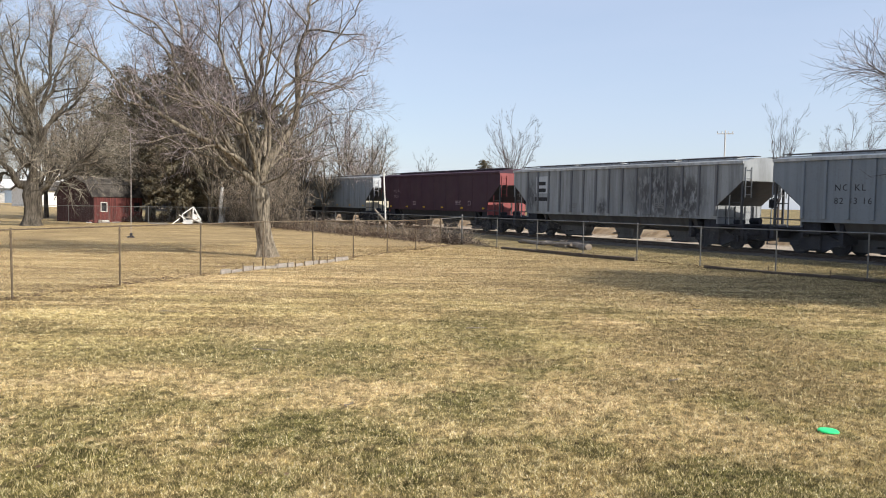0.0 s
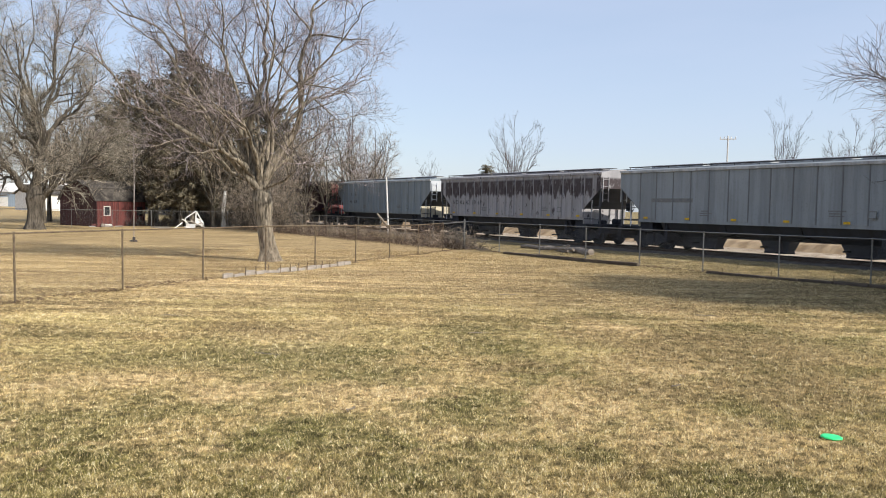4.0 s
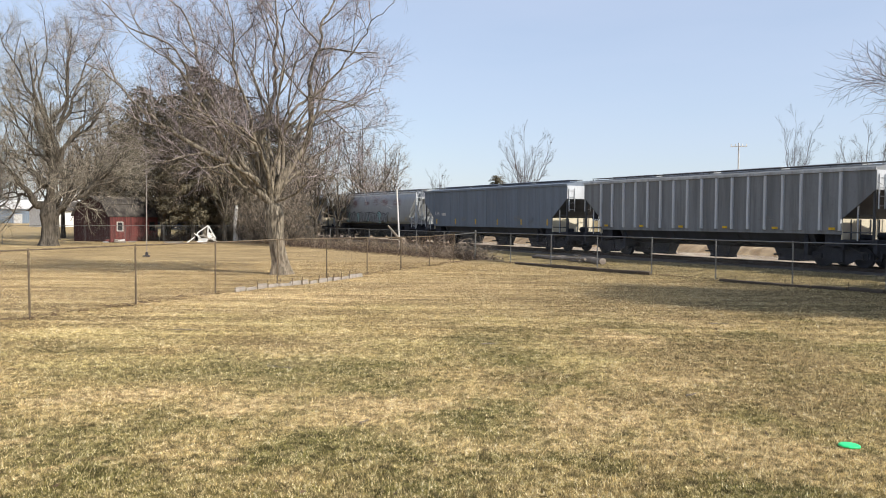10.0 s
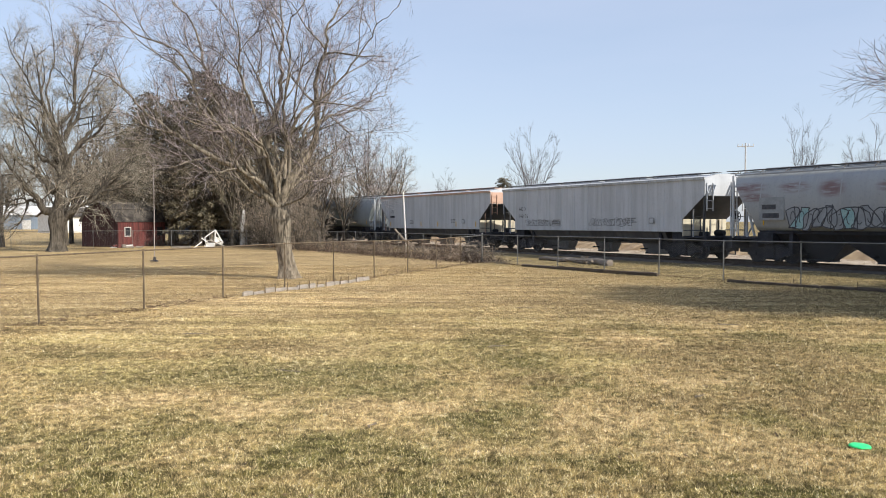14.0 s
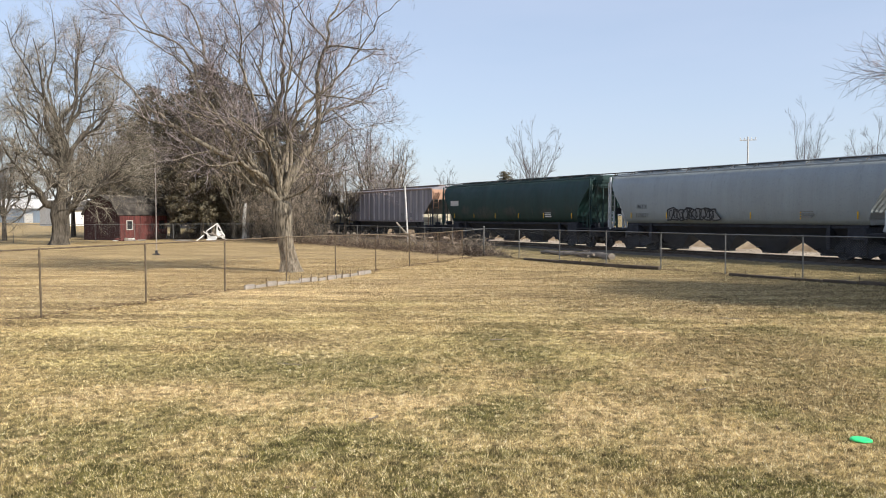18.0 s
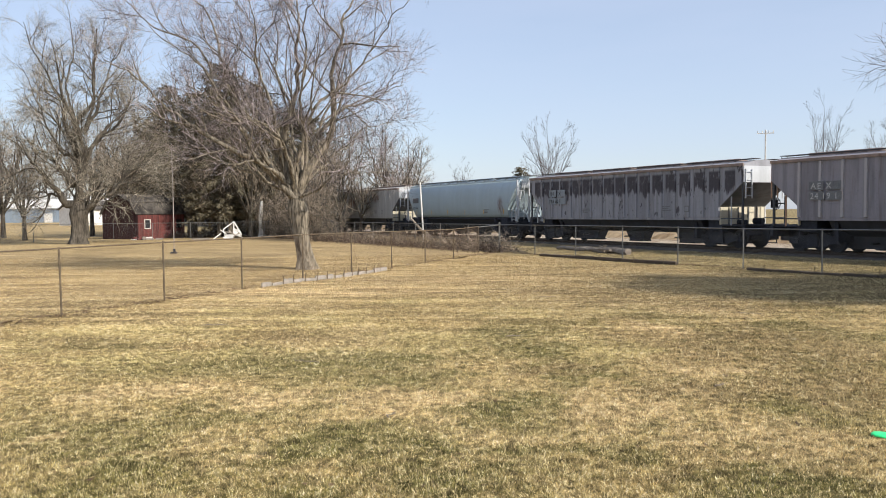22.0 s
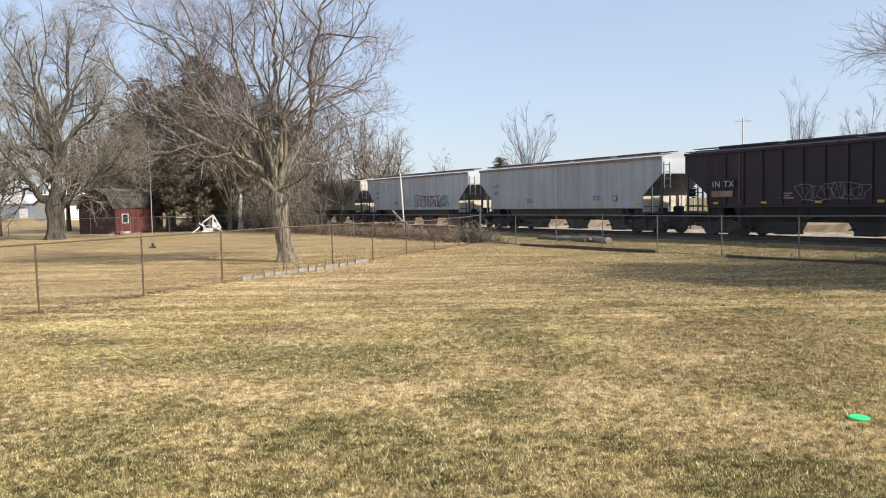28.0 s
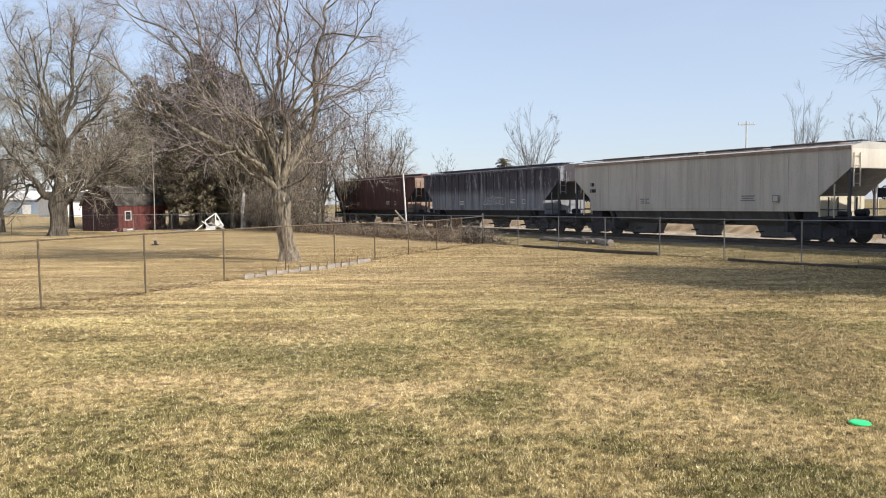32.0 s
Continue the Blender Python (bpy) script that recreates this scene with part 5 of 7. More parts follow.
build_fence("rusty chain-link fence between two lawns", CORNER + FENCE_L * 0.02, FENCE_L, STEP_L, 1, 12, (M_RUST, M_WIRE_R), sag=(0, -0.05, -0.1, -0.08, -0.04, 0, 0.02, 0, 0, 0))
bm = bmesh.new()
rod(bm, (CORNER.x, CORNER.y, 1.46), (*(CORNER + FENCE_L * STEP_L).xy, 1.41), 0.021, 8)
FAR_A, FAR_B = Vector((-13.0, 68.9, 0)), Vector((-52.0, 58.0, 0))
part("top_rail", bm, M_GALV, bpy.data.objects["chain_link_fence.001"])
build_fence("thin grey chain-link fence in front of the shed", FAR_A, (FAR_B - FAR_A).normalized(), 3.1, 0, 13, (M_GALV, M_WIRE_G))


# ---- timber edging, logs, disc ----
def timber(label, a, b, h, w, material, mat_name="edging_timber", z=0.0, roll=0, group=""):
    a, b = Vector((*a, 0)), Vector((*b, 0))
    L = (b - a).length
    bm = bmesh.new()
    box(bm, 0, L, -w / 2, w / 2, 0, h, 0.012)
    bmesh.ops.subdivide_edges(bm, edges=[e for e in bm.edges if e.calc_length() > L * 0.8], cuts=5)
    r = random.Random(int(a.x * 100))
    for q in bm.verts:
        q.co += Vector((0, r.uniform(-0.012, 0.012), r.uniform(-0.01, 0.006)))
    mid = (a + b) / 2
    ob = part(mat_name, bm, material, None, m=pose(a.x, a.y, ground_z(mid.x, mid.y) - 0.01 + z, roll, 0, math.degrees(math.atan2(b.y - a.y, b.x - a.x))))
    return tagged(ob, label, "timber", group)


EDGE = [(-6.49, 22.61), (-5.67, 24.60), (-5.05, 25.40), (-4.72, 26.2), (-4.36, 27.2), (-3.95, 28.2), (-3.5, 29.24)]


def board_edging():
    """Short upright boards, each a little out of line, with iron stakes at their joints."""
    r = random.Random(9)
    st = post_mesh("edging_stake", 0.27, 0.012, M_RUST, False)
    for i, (a, b) in enumerate(zip(EDGE, EDGE[1:])):
        a, b = Vector((*a, 0)), Vector((*b, 0))
        d = (b - a).normalized()
        side = Vector((d.y, -d.x, 0))
        n = max(2, round((b - a).length / 0.5))
        for k in range(n):
            L = (b - a).length / n
            p = a + d * (L * k) + side * r.uniform(-0.05, 0.05)
            q = p + d * (L * r.uniform(0.86, 0.97)) + side * r.uniform(-0.04, 0.04)
            h = r.uniform(0.12, 0.19)
            timber("weathered grey board edging along the rusty fence", p.xy, q.xy, h, 0.045, M_TIMBER, "edging_board", r.uniform(-0.03, 0.0), r.uniform(-16, 4), "board edging")
            if r.random() < 0.75:
                s = q + side * 0.06
                tagged(obj("edging_stake", st, None, pose(s.x, s.y, ground_z(s.x, s.y), r.uniform(-5, 5), r.uniform(-5, 5), 0)), "short rusty iron stake beside the boards", "stake", "edging stakes")


board_edging()


def fence_litter():
    """Dark dead leaves and untrimmed stalks caught along the foot of the fences."""
    rng = np.random.default_rng(44)
    v = []
    for o, d, s0, s1, n, wide in ((CORNER, FENCE_L, 0.0, 36.0, 5500, 0.2), (CORNER, FENCE_U, 0.0, 24.0, 3500, 0.14)):
        s = rng.uniform(s0, s1, n)
        x, y = o.x + s * d.x, o.y + s * d.y
        off = rng.normal(0, wide, n)
        x, y = x - d.y * off, y + d.x * off
        keep = np.array([noise.noise((float(a) * 0.9, float(b) * 0.9, 5.0)) for a, b in zip(x, y)]) > rng.uniform(-0.5, 0.25, n)
        for a, b in zip(x[keep], y[keep]):
            z = ground_z(a, b) + 0.005
            size = rng.uniform(0.02, 0.06)
            c = rng.normal(size=(3, 3)) * size * np.array((1, 1, 0.35))
            c[:, 2] = np.abs(c[:, 2])
            v.extend((c + np.array((a, b, z))).tolist())
    ob = obj("leaf_litter", tri_mesh("leaf_litter", v, np.arange(len(v)).reshape(-1, 3), M_LEAF))
    tagged(ob, "dark brown dead leaves along the foot of the fences", "leaves", kind="stuff")


fence_litter()
EDGE_R = [((2.9, 37.9), (4.35, 35.5)), ((4.37, 35.45), (6.0, 33.0)), ((6.02, 32.95), (7.75, 31.1)), ((9.5, 28.2), (10.45, 27.1)), ((10.47, 27.05), (11.6, 25.4)), ((11.62, 25.35), (13.0, 23.6)), ((13.02, 23.55), (14.6, 21.2))]
old = random.Random(12)
for i, (a, b) in enumerate(EDGE_R):
    # each long timber has rotted into lengths that have shifted
    n_ = 2
    for k in range(n_):
        p = [a[j] + (b[j] - a[j]) * k / n_ + old.uniform(-0.07, 0.07) for j in (0, 1)]
        q = [a[j] + (b[j] - a[j]) * (k + 0.98) / n_ + old.uniform(-0.07, 0.07) for j in (0, 1)]
        timber("dark rotten landscape timber at the foot of the fence", p, q, old.uniform(0.1, 0.14) + (0.02 if i > 2 else 0.05), old.uniform(0.12, 0.17), M_TIMBER_D, "landscape_timber", old.uniform(-0.03, 0.0), old.uniform(-8, 8), "landscape timbers")
for p in ((6.3, 32.4), (7.3, 31.4), (9.9, 27.6), (11.0, 26.1), (12.3, 24.5)):
    st = post_mesh("timber_stake", 0.27, 0.014, M_RUST, False)
    tagged(obj("timber_stake", st, None, pose(p[0], p[1], ground_z(*p))), "short rusty iron stake in a timber", "stake", "edging stakes")


def tube_along(points, radii, sides=10, wobble=0.0, seed=0, caps=True):
    """One tapered round limb through the points."""
    r = random.Random(seed)
    bm = bmesh.new()
    prev = None
    rings = []
    for i, (p, rad) in enumerate(zip(points, radii)):
        p = Vector(p)
        d = Vector(points[min(i + 1, len(points) - 1)]) - Vector(points[max(i - 1, 0)])
        m = d.to_track_quat("Z", "Y").to_matrix()
        ring = []
        for k in range(sides):
            a = 2 * math.pi * k / sides
            rr = rad * (1 + r.uniform(-wobble, wobble))
            ring.append(bm.verts.new(p + m @ Vector((rr * math.cos(a), rr * math.sin(a), 0))))
        rings.append(ring)
    for a, b in zip(rings, rings[1:]):
        # start the next ring where it lies nearest
        k0 = min(range(sides), key=lambda k: (b[k].co - a[0].co).length)
        for k in range(sides):
            bm.faces.new((a[k], a[(k + 1) % sides], b[(k + 1 + k0) % sides], b[(k + k0) % sides]))
    if caps:
        bm.faces.new(rings[0][::-1])
        bm.faces.new(rings[-1])
    return bm


def log(label, a, b, r0, r1, seed, up=0.0):
    a, b = on_ground(*a, r0 * 0.85 + up), on_ground(*b, r1 * 0.85 + up)
    rn = random.Random(seed)
    pts = [a.lerp(b, k / 7) + Vector((rn.uniform(-0.08, 0.08), rn.uniform(-0.08, 0.08), rn.uniform(-0.02, 0.05))) for k in range(8)]
    ob = part("fallen_log", tube_along(pts, [r0 + (r1 - r0) * k / 7 for k in range(8)], 12, 0.14, seed), M_LOG)
    tagged(ob, label, "log", "logs by the track")


log("grey bare fallen log lying by the track", (5.6, 41.6), (7.0, 37.2), 0.1, 0.165, 1)
log("thin grey fallen log lying by the track", (4.2, 43.2), (6.3, 39.0), 0.09, 0.13, 2)
log("broken grey limb stub leaning on the fallen log", (6.1, 39.9), (6.35, 39.5), 0.05, 0.03, 7, 0.25)
log("short grey branch lying on the fallen logs", (5.2, 40.2), (6.4, 38.2), 0.05, 0.07, 3, 0.12)


def build_disc():
    bm = bmesh.new()
    prof = [(0.0, 0.024), (0.06, 0.024), (0.086, 0.021), (0.098, 0.013), (0.101, 0.0), (0.096, 0.002), (0.091, 0.013), (0.0, 0.018)]
    n = 28
    rings = [[bm.verts.new((r * math.cos(2 * math.pi * k / n), r * math.sin(2 * math.pi * k / n), z)) for k in range(n)] for r, z in prof[1:-1]]
    top, low = bm.verts.new((0, 0, prof[0][1])), bm.verts.new((0, 0, prof[-1][1]))
    for a, b in zip(rings, rings[1:]):
        for k in range(n):
            bm.faces.new((a[k], a[(k + 1) % n], b[(k + 1) % n], b[k]))
    for k in range(n):
        bm.faces.new((top, rings[0][k], rings[0][(k + 1) % n]))
        bm.faces.new((low, rings[-1][(k + 1) % n], rings[-1][k]))
    ob = part("flying_disc", bm, M_DISC, None, m=pose(3.82, 7.51, ground_z(3.82, 7.51) + 0.008, -1, 1.5, 0), smooth_faces=True)
    tagged(ob, "bright green plastic flying disc lying on the lawn", "flying disc")


build_disc()


def lawn_litter():
    """A few dead leaves and twigs lying about on the lawn."""
    rng = np.random.default_rng(77)
    v = []
    for i in range(420):
        d = 6 + 26 * rng.random() ** 1.3
        x = d * math.tan(rng.uniform(-0.55, 0.55))
        z = ground_z(x, d) + 0.02
        size = rng.uniform(0.012, 0.035)
        c = rng.normal(size=(3, 3)) * size * np.array((1, 1, 0.3))
        v.extend((c + np.array((x, d, z))).tolist())
    ob = obj("fallen_leaves", tri_mesh("fallen_leaves", v, np.arange(len(v)).reshape(-1, 3), M_LEAF))
    tagged(ob, "scattered small brown dead leaves on the lawn", "leaves", kind="stuff")
    for i, (x, y, a, L) in enumerate(((0.6, 13.4, 15, 0.35), (-2.6, 11.2, -20, 0.4), (2.9, 9.6, 40, 0.25), (-5.2, 14.8, 5, 0.5), (5.5, 16.2, -10, 0.45), (-1.0, 8.2, 70, 0.22), (1.6, 19.5, 8, 0.5))):
        c, s = math.cos(radians(a)), math.sin(radians(a))
        pts = [(x + c * L * (k / 4 - 0.5) + 0.02 * ((k * 7 + i) % 3), y + s * L * (k / 4 - 0.5), ground_z(x, y) + 0.028 + 0.006 * (k % 2)) for k in range(5)]
        ob = part("fallen_twig", tube_along(pts, [0.009, 0.008, 0.007, 0.006, 0.004], 6, 0.1, i), M_LOG)
        tagged(ob, "pale bare twig lying on the lawn", "twig", "fallen twigs")


lawn_litter()


# ---- trees ----
class Limbs:
    """Collects tapered tubes into one mesh."""

    def __init__(self):
        self.v, self.f, self.n = [], [], 0

    def tube(self, pts, rad, k):
        pts, rad = np.asarray(pts), np.asarray(rad)
        d = np.gradient(pts, axis=0)
        d /= np.linalg.norm(d, axis=1)[:, None] + 1e-9
        ref = np.array((0.31, 0.95, 0.05)) if abs(d[0, 1]) < 0.8 else np.array((1.0, 0.1, 0.0))
        a = np.cross(d, ref)
        a /= np.linalg.norm(a, axis=1)[:, None] + 1e-9
        b = np.cross(d, a)
        th = np.arange(k) * 2 * np.pi / k
        ring = pts[:, None] + rad[:, None, None] * (a[:, None] * np.cos(th)[None, :, None] + b[:, None] * np.sin(th)[None, :, None])
        m = len(pts)
        self.v.append(ring.reshape(-1, 3))
        i = np.arange(m - 1)[:, None] * k
        j = np.arange(k)[None]
        j2 = (j + 1) % k
        self.f.append((np.stack([i + j, i + j2, i + k + j2, i + k + j], -1) + self.n).reshape(-1, 4))
        self.n += m * k

    def mesh(self, name, material):
        return tri_mesh(name, np.concatenate(self.v), np.concatenate(self.f), material)


def unit(v):
    return v / (np.linalg.norm(v) + 1e-9)


def swing(d, ang, rng):
    """A direction that leans off d by that angle, to a random side."""
    a = unit(np.cross(d, rng.normal(size=3)))
    return unit(d * math.cos(ang) + a * math.sin(ang))


def curve(p, d, length, n, rng, wander, lift):
    pts = [np.array(p, dtype=float)]
    d = np.array(d, dtype=float)
    for _ in range(n):
        d = unit(d + rng.normal(size=3) * wander + np.array((0, 0, lift)))
        pts.append(pts[-1] + d * length / n)
    return np.array(pts)


def sprout(out, pts, rad, level, levels, rng, spec):
    """Branches off a limb, and theirs in turn, down to the twigs."""
    s = spec[level]
    L = np.linalg.norm(np.diff(pts, axis=0), axis=1).sum()
    n = max(1, int(s["n"] * rng.uniform(0.8, 1.2)))
    for i in range(n):
        k = s["from"] + (1 - s["from"]) * (i + rng.uniform(0, 1)) / n
        q = k * (len(pts) - 1)
        j = min(int(q), len(pts) - 2)
        p = pts[j] + (pts[j + 1] - pts[j]) * (q - j)
        d = unit(pts[j + 1] - pts[j])
        r = (rad[j] + (rad[j + 1] - rad[j]) * (q - j))
        ln = s["len"] * (1.15 - 0.65 * k) * rng.uniform(0.65, 1.25)
        nd = swing(d, s["ang"] * rng.uniform(0.7, 1.3), rng)
        nd = unit(nd + np.array((0, 0, s["up"])))
        m = s["seg"]
        c = curve(p, nd, ln, m, rng, s["wander"], s["lift"])
        r0 = min(r * 0.75, s["r"] * rng.uniform(0.8, 1.2))
        rr = np.linspace(r0, max(r0 * 0.35, s["tip"]), m + 1)
        (out[0] if level < s.get("thick", 2) else out[1]).tube(c, rr, s["k"])
        if level + 1 < levels:
            sprout(out, c, rr, level + 1, levels, rng, spec)


def gnarled(stem, pts, rad, rng, k=28):
    """A trunk with furrows, lobes and root flare."""
    pts, rad = np.array(pts, dtype=float), np.array(rad, dtype=float)
    n = 36
    t = np.linspace(0, len(pts) - 1, n)
    way = np.stack([np.interp(t, np.arange(len(pts)), pts[:, i]) for i in range(3)], 1)
    rr = np.interp(t, np.arange(len(pts)), rad)
    th = np.arange(k) * 2 * np.pi / k
    ph = rng.uniform(0, 6.28, 4)
    up = np.linspace(0, 1, n)[:, None]
    lobe = 1 + (0.05 + 0.16 * (1 - up) ** 3) * np.sin(5 * th + ph[0] + up * 1.5) + 0.06 * np.sin(9 * th + ph[1] + up * 3) + 0.055 * np.sin(14 * th + ph[2] - up * 4) + rng.normal(size=(n, k)) * 0.022
    r = rr[:, None] * lobe
    ring = np.stack([way[:, None, 0] + r * np.cos(th), way[:, None, 1] + r * np.sin(th), np.repeat(way[:, 2:3], k, 1)], -1)
    stem.v.append(ring.reshape(-1, 3))
    i, j = np.arange(n - 1)[:, None] * k, np.arange(k)[None]
    j2 = (j + 1) % k
    stem.f.append((np.stack([i + j, i + j2, i + k + j2, i + k + j], -1) + stem.n).reshape(-1, 4))
    stem.n += n * k


def bare_tree(seed, trunk_pts, trunk_rad, limbs, spec, twig=M_TWIG, bark=M_BARK, split=True):
    """trunk, the main limbs given by their ways, and everything finer grown from them: a list of names and meshes."""
    rng = np.random.default_rng(seed)
    fine, stem = Limbs(), Limbs()
    gnarled(stem, trunk_pts, trunk_rad, rng) if split else stem.tube(trunk_pts, trunk_rad, 10)
    made = []
    for pts, r0, r1 in limbs:
        wood = Limbs() if split else stem
        pts = np.array(pts, dtype=float)
        t = np.linspace(0, len(pts) - 1, 4 * len(pts))
        way = np.stack([np.interp(t, np.arange(len(pts)), pts[:, i]) for i in range(3)], 1)
        way[1:-1] = (way[:-2] + 2 * way[1:-1] + way[2:]) / 4
        way[1:-1] += rng.normal(size=(len(way) - 2, 3)) * 0.03
        q = np.linspace(0, 1, len(way))
        bend = 0.035 * np.linalg.norm(way[-1] - way[0]) * np.minimum(1, 4 * q) * np.minimum(1, 4 * (1 - q))
        for turns in (1.3, 2.9) if split else ():
            way = way + (bend / turns)[:, None] * np.sin(6.283 * turns * q[:, None] + rng.uniform(0, 6.283, 3)[None])
        rr = r1 + (r0 - r1) * (1 - np.linspace(0, 1, len(way))) ** 1.2
        wood.tube(way, rr, 8)
        sprout((wood, fine), way, rr, 0, len(spec), rng, spec)
        if split:
            made.append(("limb", wood.mesh("limb", bark)))
    return [("trunk", stem.mesh("trunk", bark))] + made + [("crown", fine.mesh("crown", twig))]


def plant(meshes, label, m, category="tree", group=""):
    t = thing("tree", label, category, m, group)
    for name, me in meshes:
        obj(name, me, t)
    return t


def spec_of(s, fine=(11, 8, 7, 6), thin=1.0):
    """Orders of branches for a tree about s times ten metres tall."""
    rows = [
        dict(**{"from": 0.15}, len=2.7 * s, ang=0.8, up=0.1, lift=0.03, wander=0.15, seg=6, r=0.042 * s * thin, tip=0.009, k=5, thick=1),
        dict(**{"from": 0.15}, len=1.45 * s, ang=0.75, up=0.08, lift=0.03, wander=0.17, seg=4, r=0.017 * s * thin, tip=0.005, k=3, thick=1),
        dict(**{"from": 0.1}, len=0.85 * s, ang=0.7, up=0.06, lift=0.02, wander=0.18, seg=2, r=0.008 * s * thin, tip=0.003, k=3, thick=1),
        dict(**{"from": 0.1}, len=0.5 * s, ang=0.6, up=0.05, lift=0.02, wander=0.2, seg=1, r=0.0045 * s * thin, tip=0.0022, k=3, thick=1),
    ]
    for r, n in zip(rows, fine):
        r["n"] = n
    return rows[:len(fine)]


# the large tree beyond the rusty fence, its ways in its own space
MAIN = Vector((-6.81, 30.0, 0))
def ways(rows, foot, scale, turn, right=1.0):
    """Limbs bent once on their way, drawn across and up from the tree's foot."""
    c, s = math.cos(radians(turn)), math.sin(radians(turn))
    made = []
    for sx, sz, deep, thick, mx, mz, tx, tz in rows:
        bx, bz = 2 * mx - (sx + tx) / 2, 2 * mz - (sz + tz) / 2
        out = []
        for k in range(8):
            q = k / 7
            cx = (1 - q) ** 2 * sx + 2 * q * (1 - q) * bx + q * q * tx
            cz = (1 - q) ** 2 * sz + 2 * q * (1 - q) * bz + q * q * tz
            X, Z, D = (cx - foot[0]) * scale * (right if cx > foot[0] else 1.0), (foot[1] - cz) * scale, deep * q ** 1.2
            out.append((c * X - s * D, s * X + c * D, Z))
        made.append((out, thick, max(0.012, thick * 0.1)))
    return made


# each limb: how far its tip comes forward or goes back, its thickness, where it bends, where it ends
MAIN_OUTER = [
    (-1.5, 0.15, 359, 502, 60, 290),
    (1.2, 0.175, 460, 346, 270, -20),
    (-2.0, 0.09, 372, 339, 60, 50),
    (0.3, 0.16, 638, 317, 680, -90),
    (2.4, 0.09, 607, 327, 540, -60),
    (-1.0, 0.165, 801, 327, 930, -80),
    (1.6, 0.13, 820, 440, 1110, 305),
    (-2.2, 0.09, 813, 344, 1110, 70),
    (0.6, 0.1, 490, 430, 330, 130),
    (-2.8, 0.085, 440, 450, 210, 190),
    (2.8, 0.08, 500, 400, 420, 60),
]
MAIN_INNER = [
    (-2.6, 0.08, 669, 333, 790, -30),
    (2.2, 0.06, 840, 533, 1070, 440),
    (3.4, 0.09, 520, 353, 430, -20),
    (3.2, 0.09, 775, 390, 960, 90),
    (-3.6, 0.09, 565, 401, 500, 80),
    (2.6, 0.07, 410, 595, 170, 520),
    (-2.8, 0.06, 789, 663, 930, 620),
]
main_limbs = ways([(645, 728, *row) for row in MAIN_OUTER + MAIN_INNER], (676, 974), 0.01122, 12.8, 0.84)
main_trunk = [(0.02, 0, -0.15), (0.0, 0, 0.1), (-0.06, 0, 0.5), (-0.18, 0, 1.1), (-0.24, 0, 1.7), (-0.3, 0, 2.3), (-0.35, 0, 2.75)]
main_rad = [0.52, 0.42, 0.32, 0.29, 0.31, 0.37, 0.3]
main_spec = spec_of(1.0, (9, 7, 5, 4), 1.0)
main_spec[0]["from"] = 0.22
plant(bare_tree(11, main_trunk, main_rad, main_limbs, main_spec, twig=M_TWIG), "large bare spreading tree with furrowed grey-brown bark on the lawn", pose(MAIN.x, MAIN.y, ground_z(MAIN.x, MAIN.y)))

# the broad old tree by the shed
# each limb: where it starts, how far its tip comes forward or goes back, its thickness, where it bends, where it ends
OLD_LOW = [
    (168, 565, -1.0, 0.36, 62, 470, -70, 270),
    (180, 470, 1.0, 0.25, 90, 375, -70, 215),
    (188, 600, -1.5, 0.36, 200, 280, 90, -190),
    (192, 600, 1.5, 0.36, 226, 230, 310, -290),
    (184, 600, 2.2, 0.28, 196, 210, 180, -320),
    (202, 480, -1.5, 0.3, 295, 255, 470, 100),
    (212, 608, -1.0, 0.3, 330, 512, 480, 385),
]
OLD_HIGH = [
    (205, 300, -2.0, 0.2, 100, 50, -30, -250),
    (208, 330, 3.0, 0.18, 80, 150, -70, -110),
    (240, 210, 2.0, 0.17, 340, -10, 440, -240),
    (235, 230, -2.5, 0.15, 285, -10, 350, -310),
    (300, 255, 3.0, 0.15, 430, 120, 580, -40),
    (205, 370, -3.0, 0.17, 90, 250, -30, 90),
    (330, 512, -2.0, 0.12, 450, 450, 600, 420),
    (390, 470, 1.5, 0.1, 490, 400, 610, 330),
    (110, 525, 2.0, 0.12, 40, 500, -60, 520),
]
old_limbs = ways(OLD_LOW + OLD_HIGH, (187, 745), 0.01617, 27.7)
old_trunk = [(0, 0, -0.2), (0, 0, 0.15), (0.02, 0, 0.7), (0.03, 0, 1.5), (0.0, 0, 2.3), (0.0, 0, 2.9), (0.08, 0, 3.5)]
old_rad = [0.95, 0.74, 0.58, 0.52, 0.64, 0.55, 0.3]
OLD = (-30.75, 57.8)
old_spec = spec_of(1.4, (11, 8, 6, 4))
for row in old_spec[1:]:
    row["lift"], row["up"] = 0.0, 0.0
plant(bare_tree(23, old_trunk, old_rad, old_limbs, old_spec, twig=M_TWIG_OLD, bark=M_BARK_D), "massive old bare tree with a thick dark forked trunk", pose(*OLD, ground_z(*OLD)) @ Matrix.Diagonal((0.885, 0.885, 1, 1)))


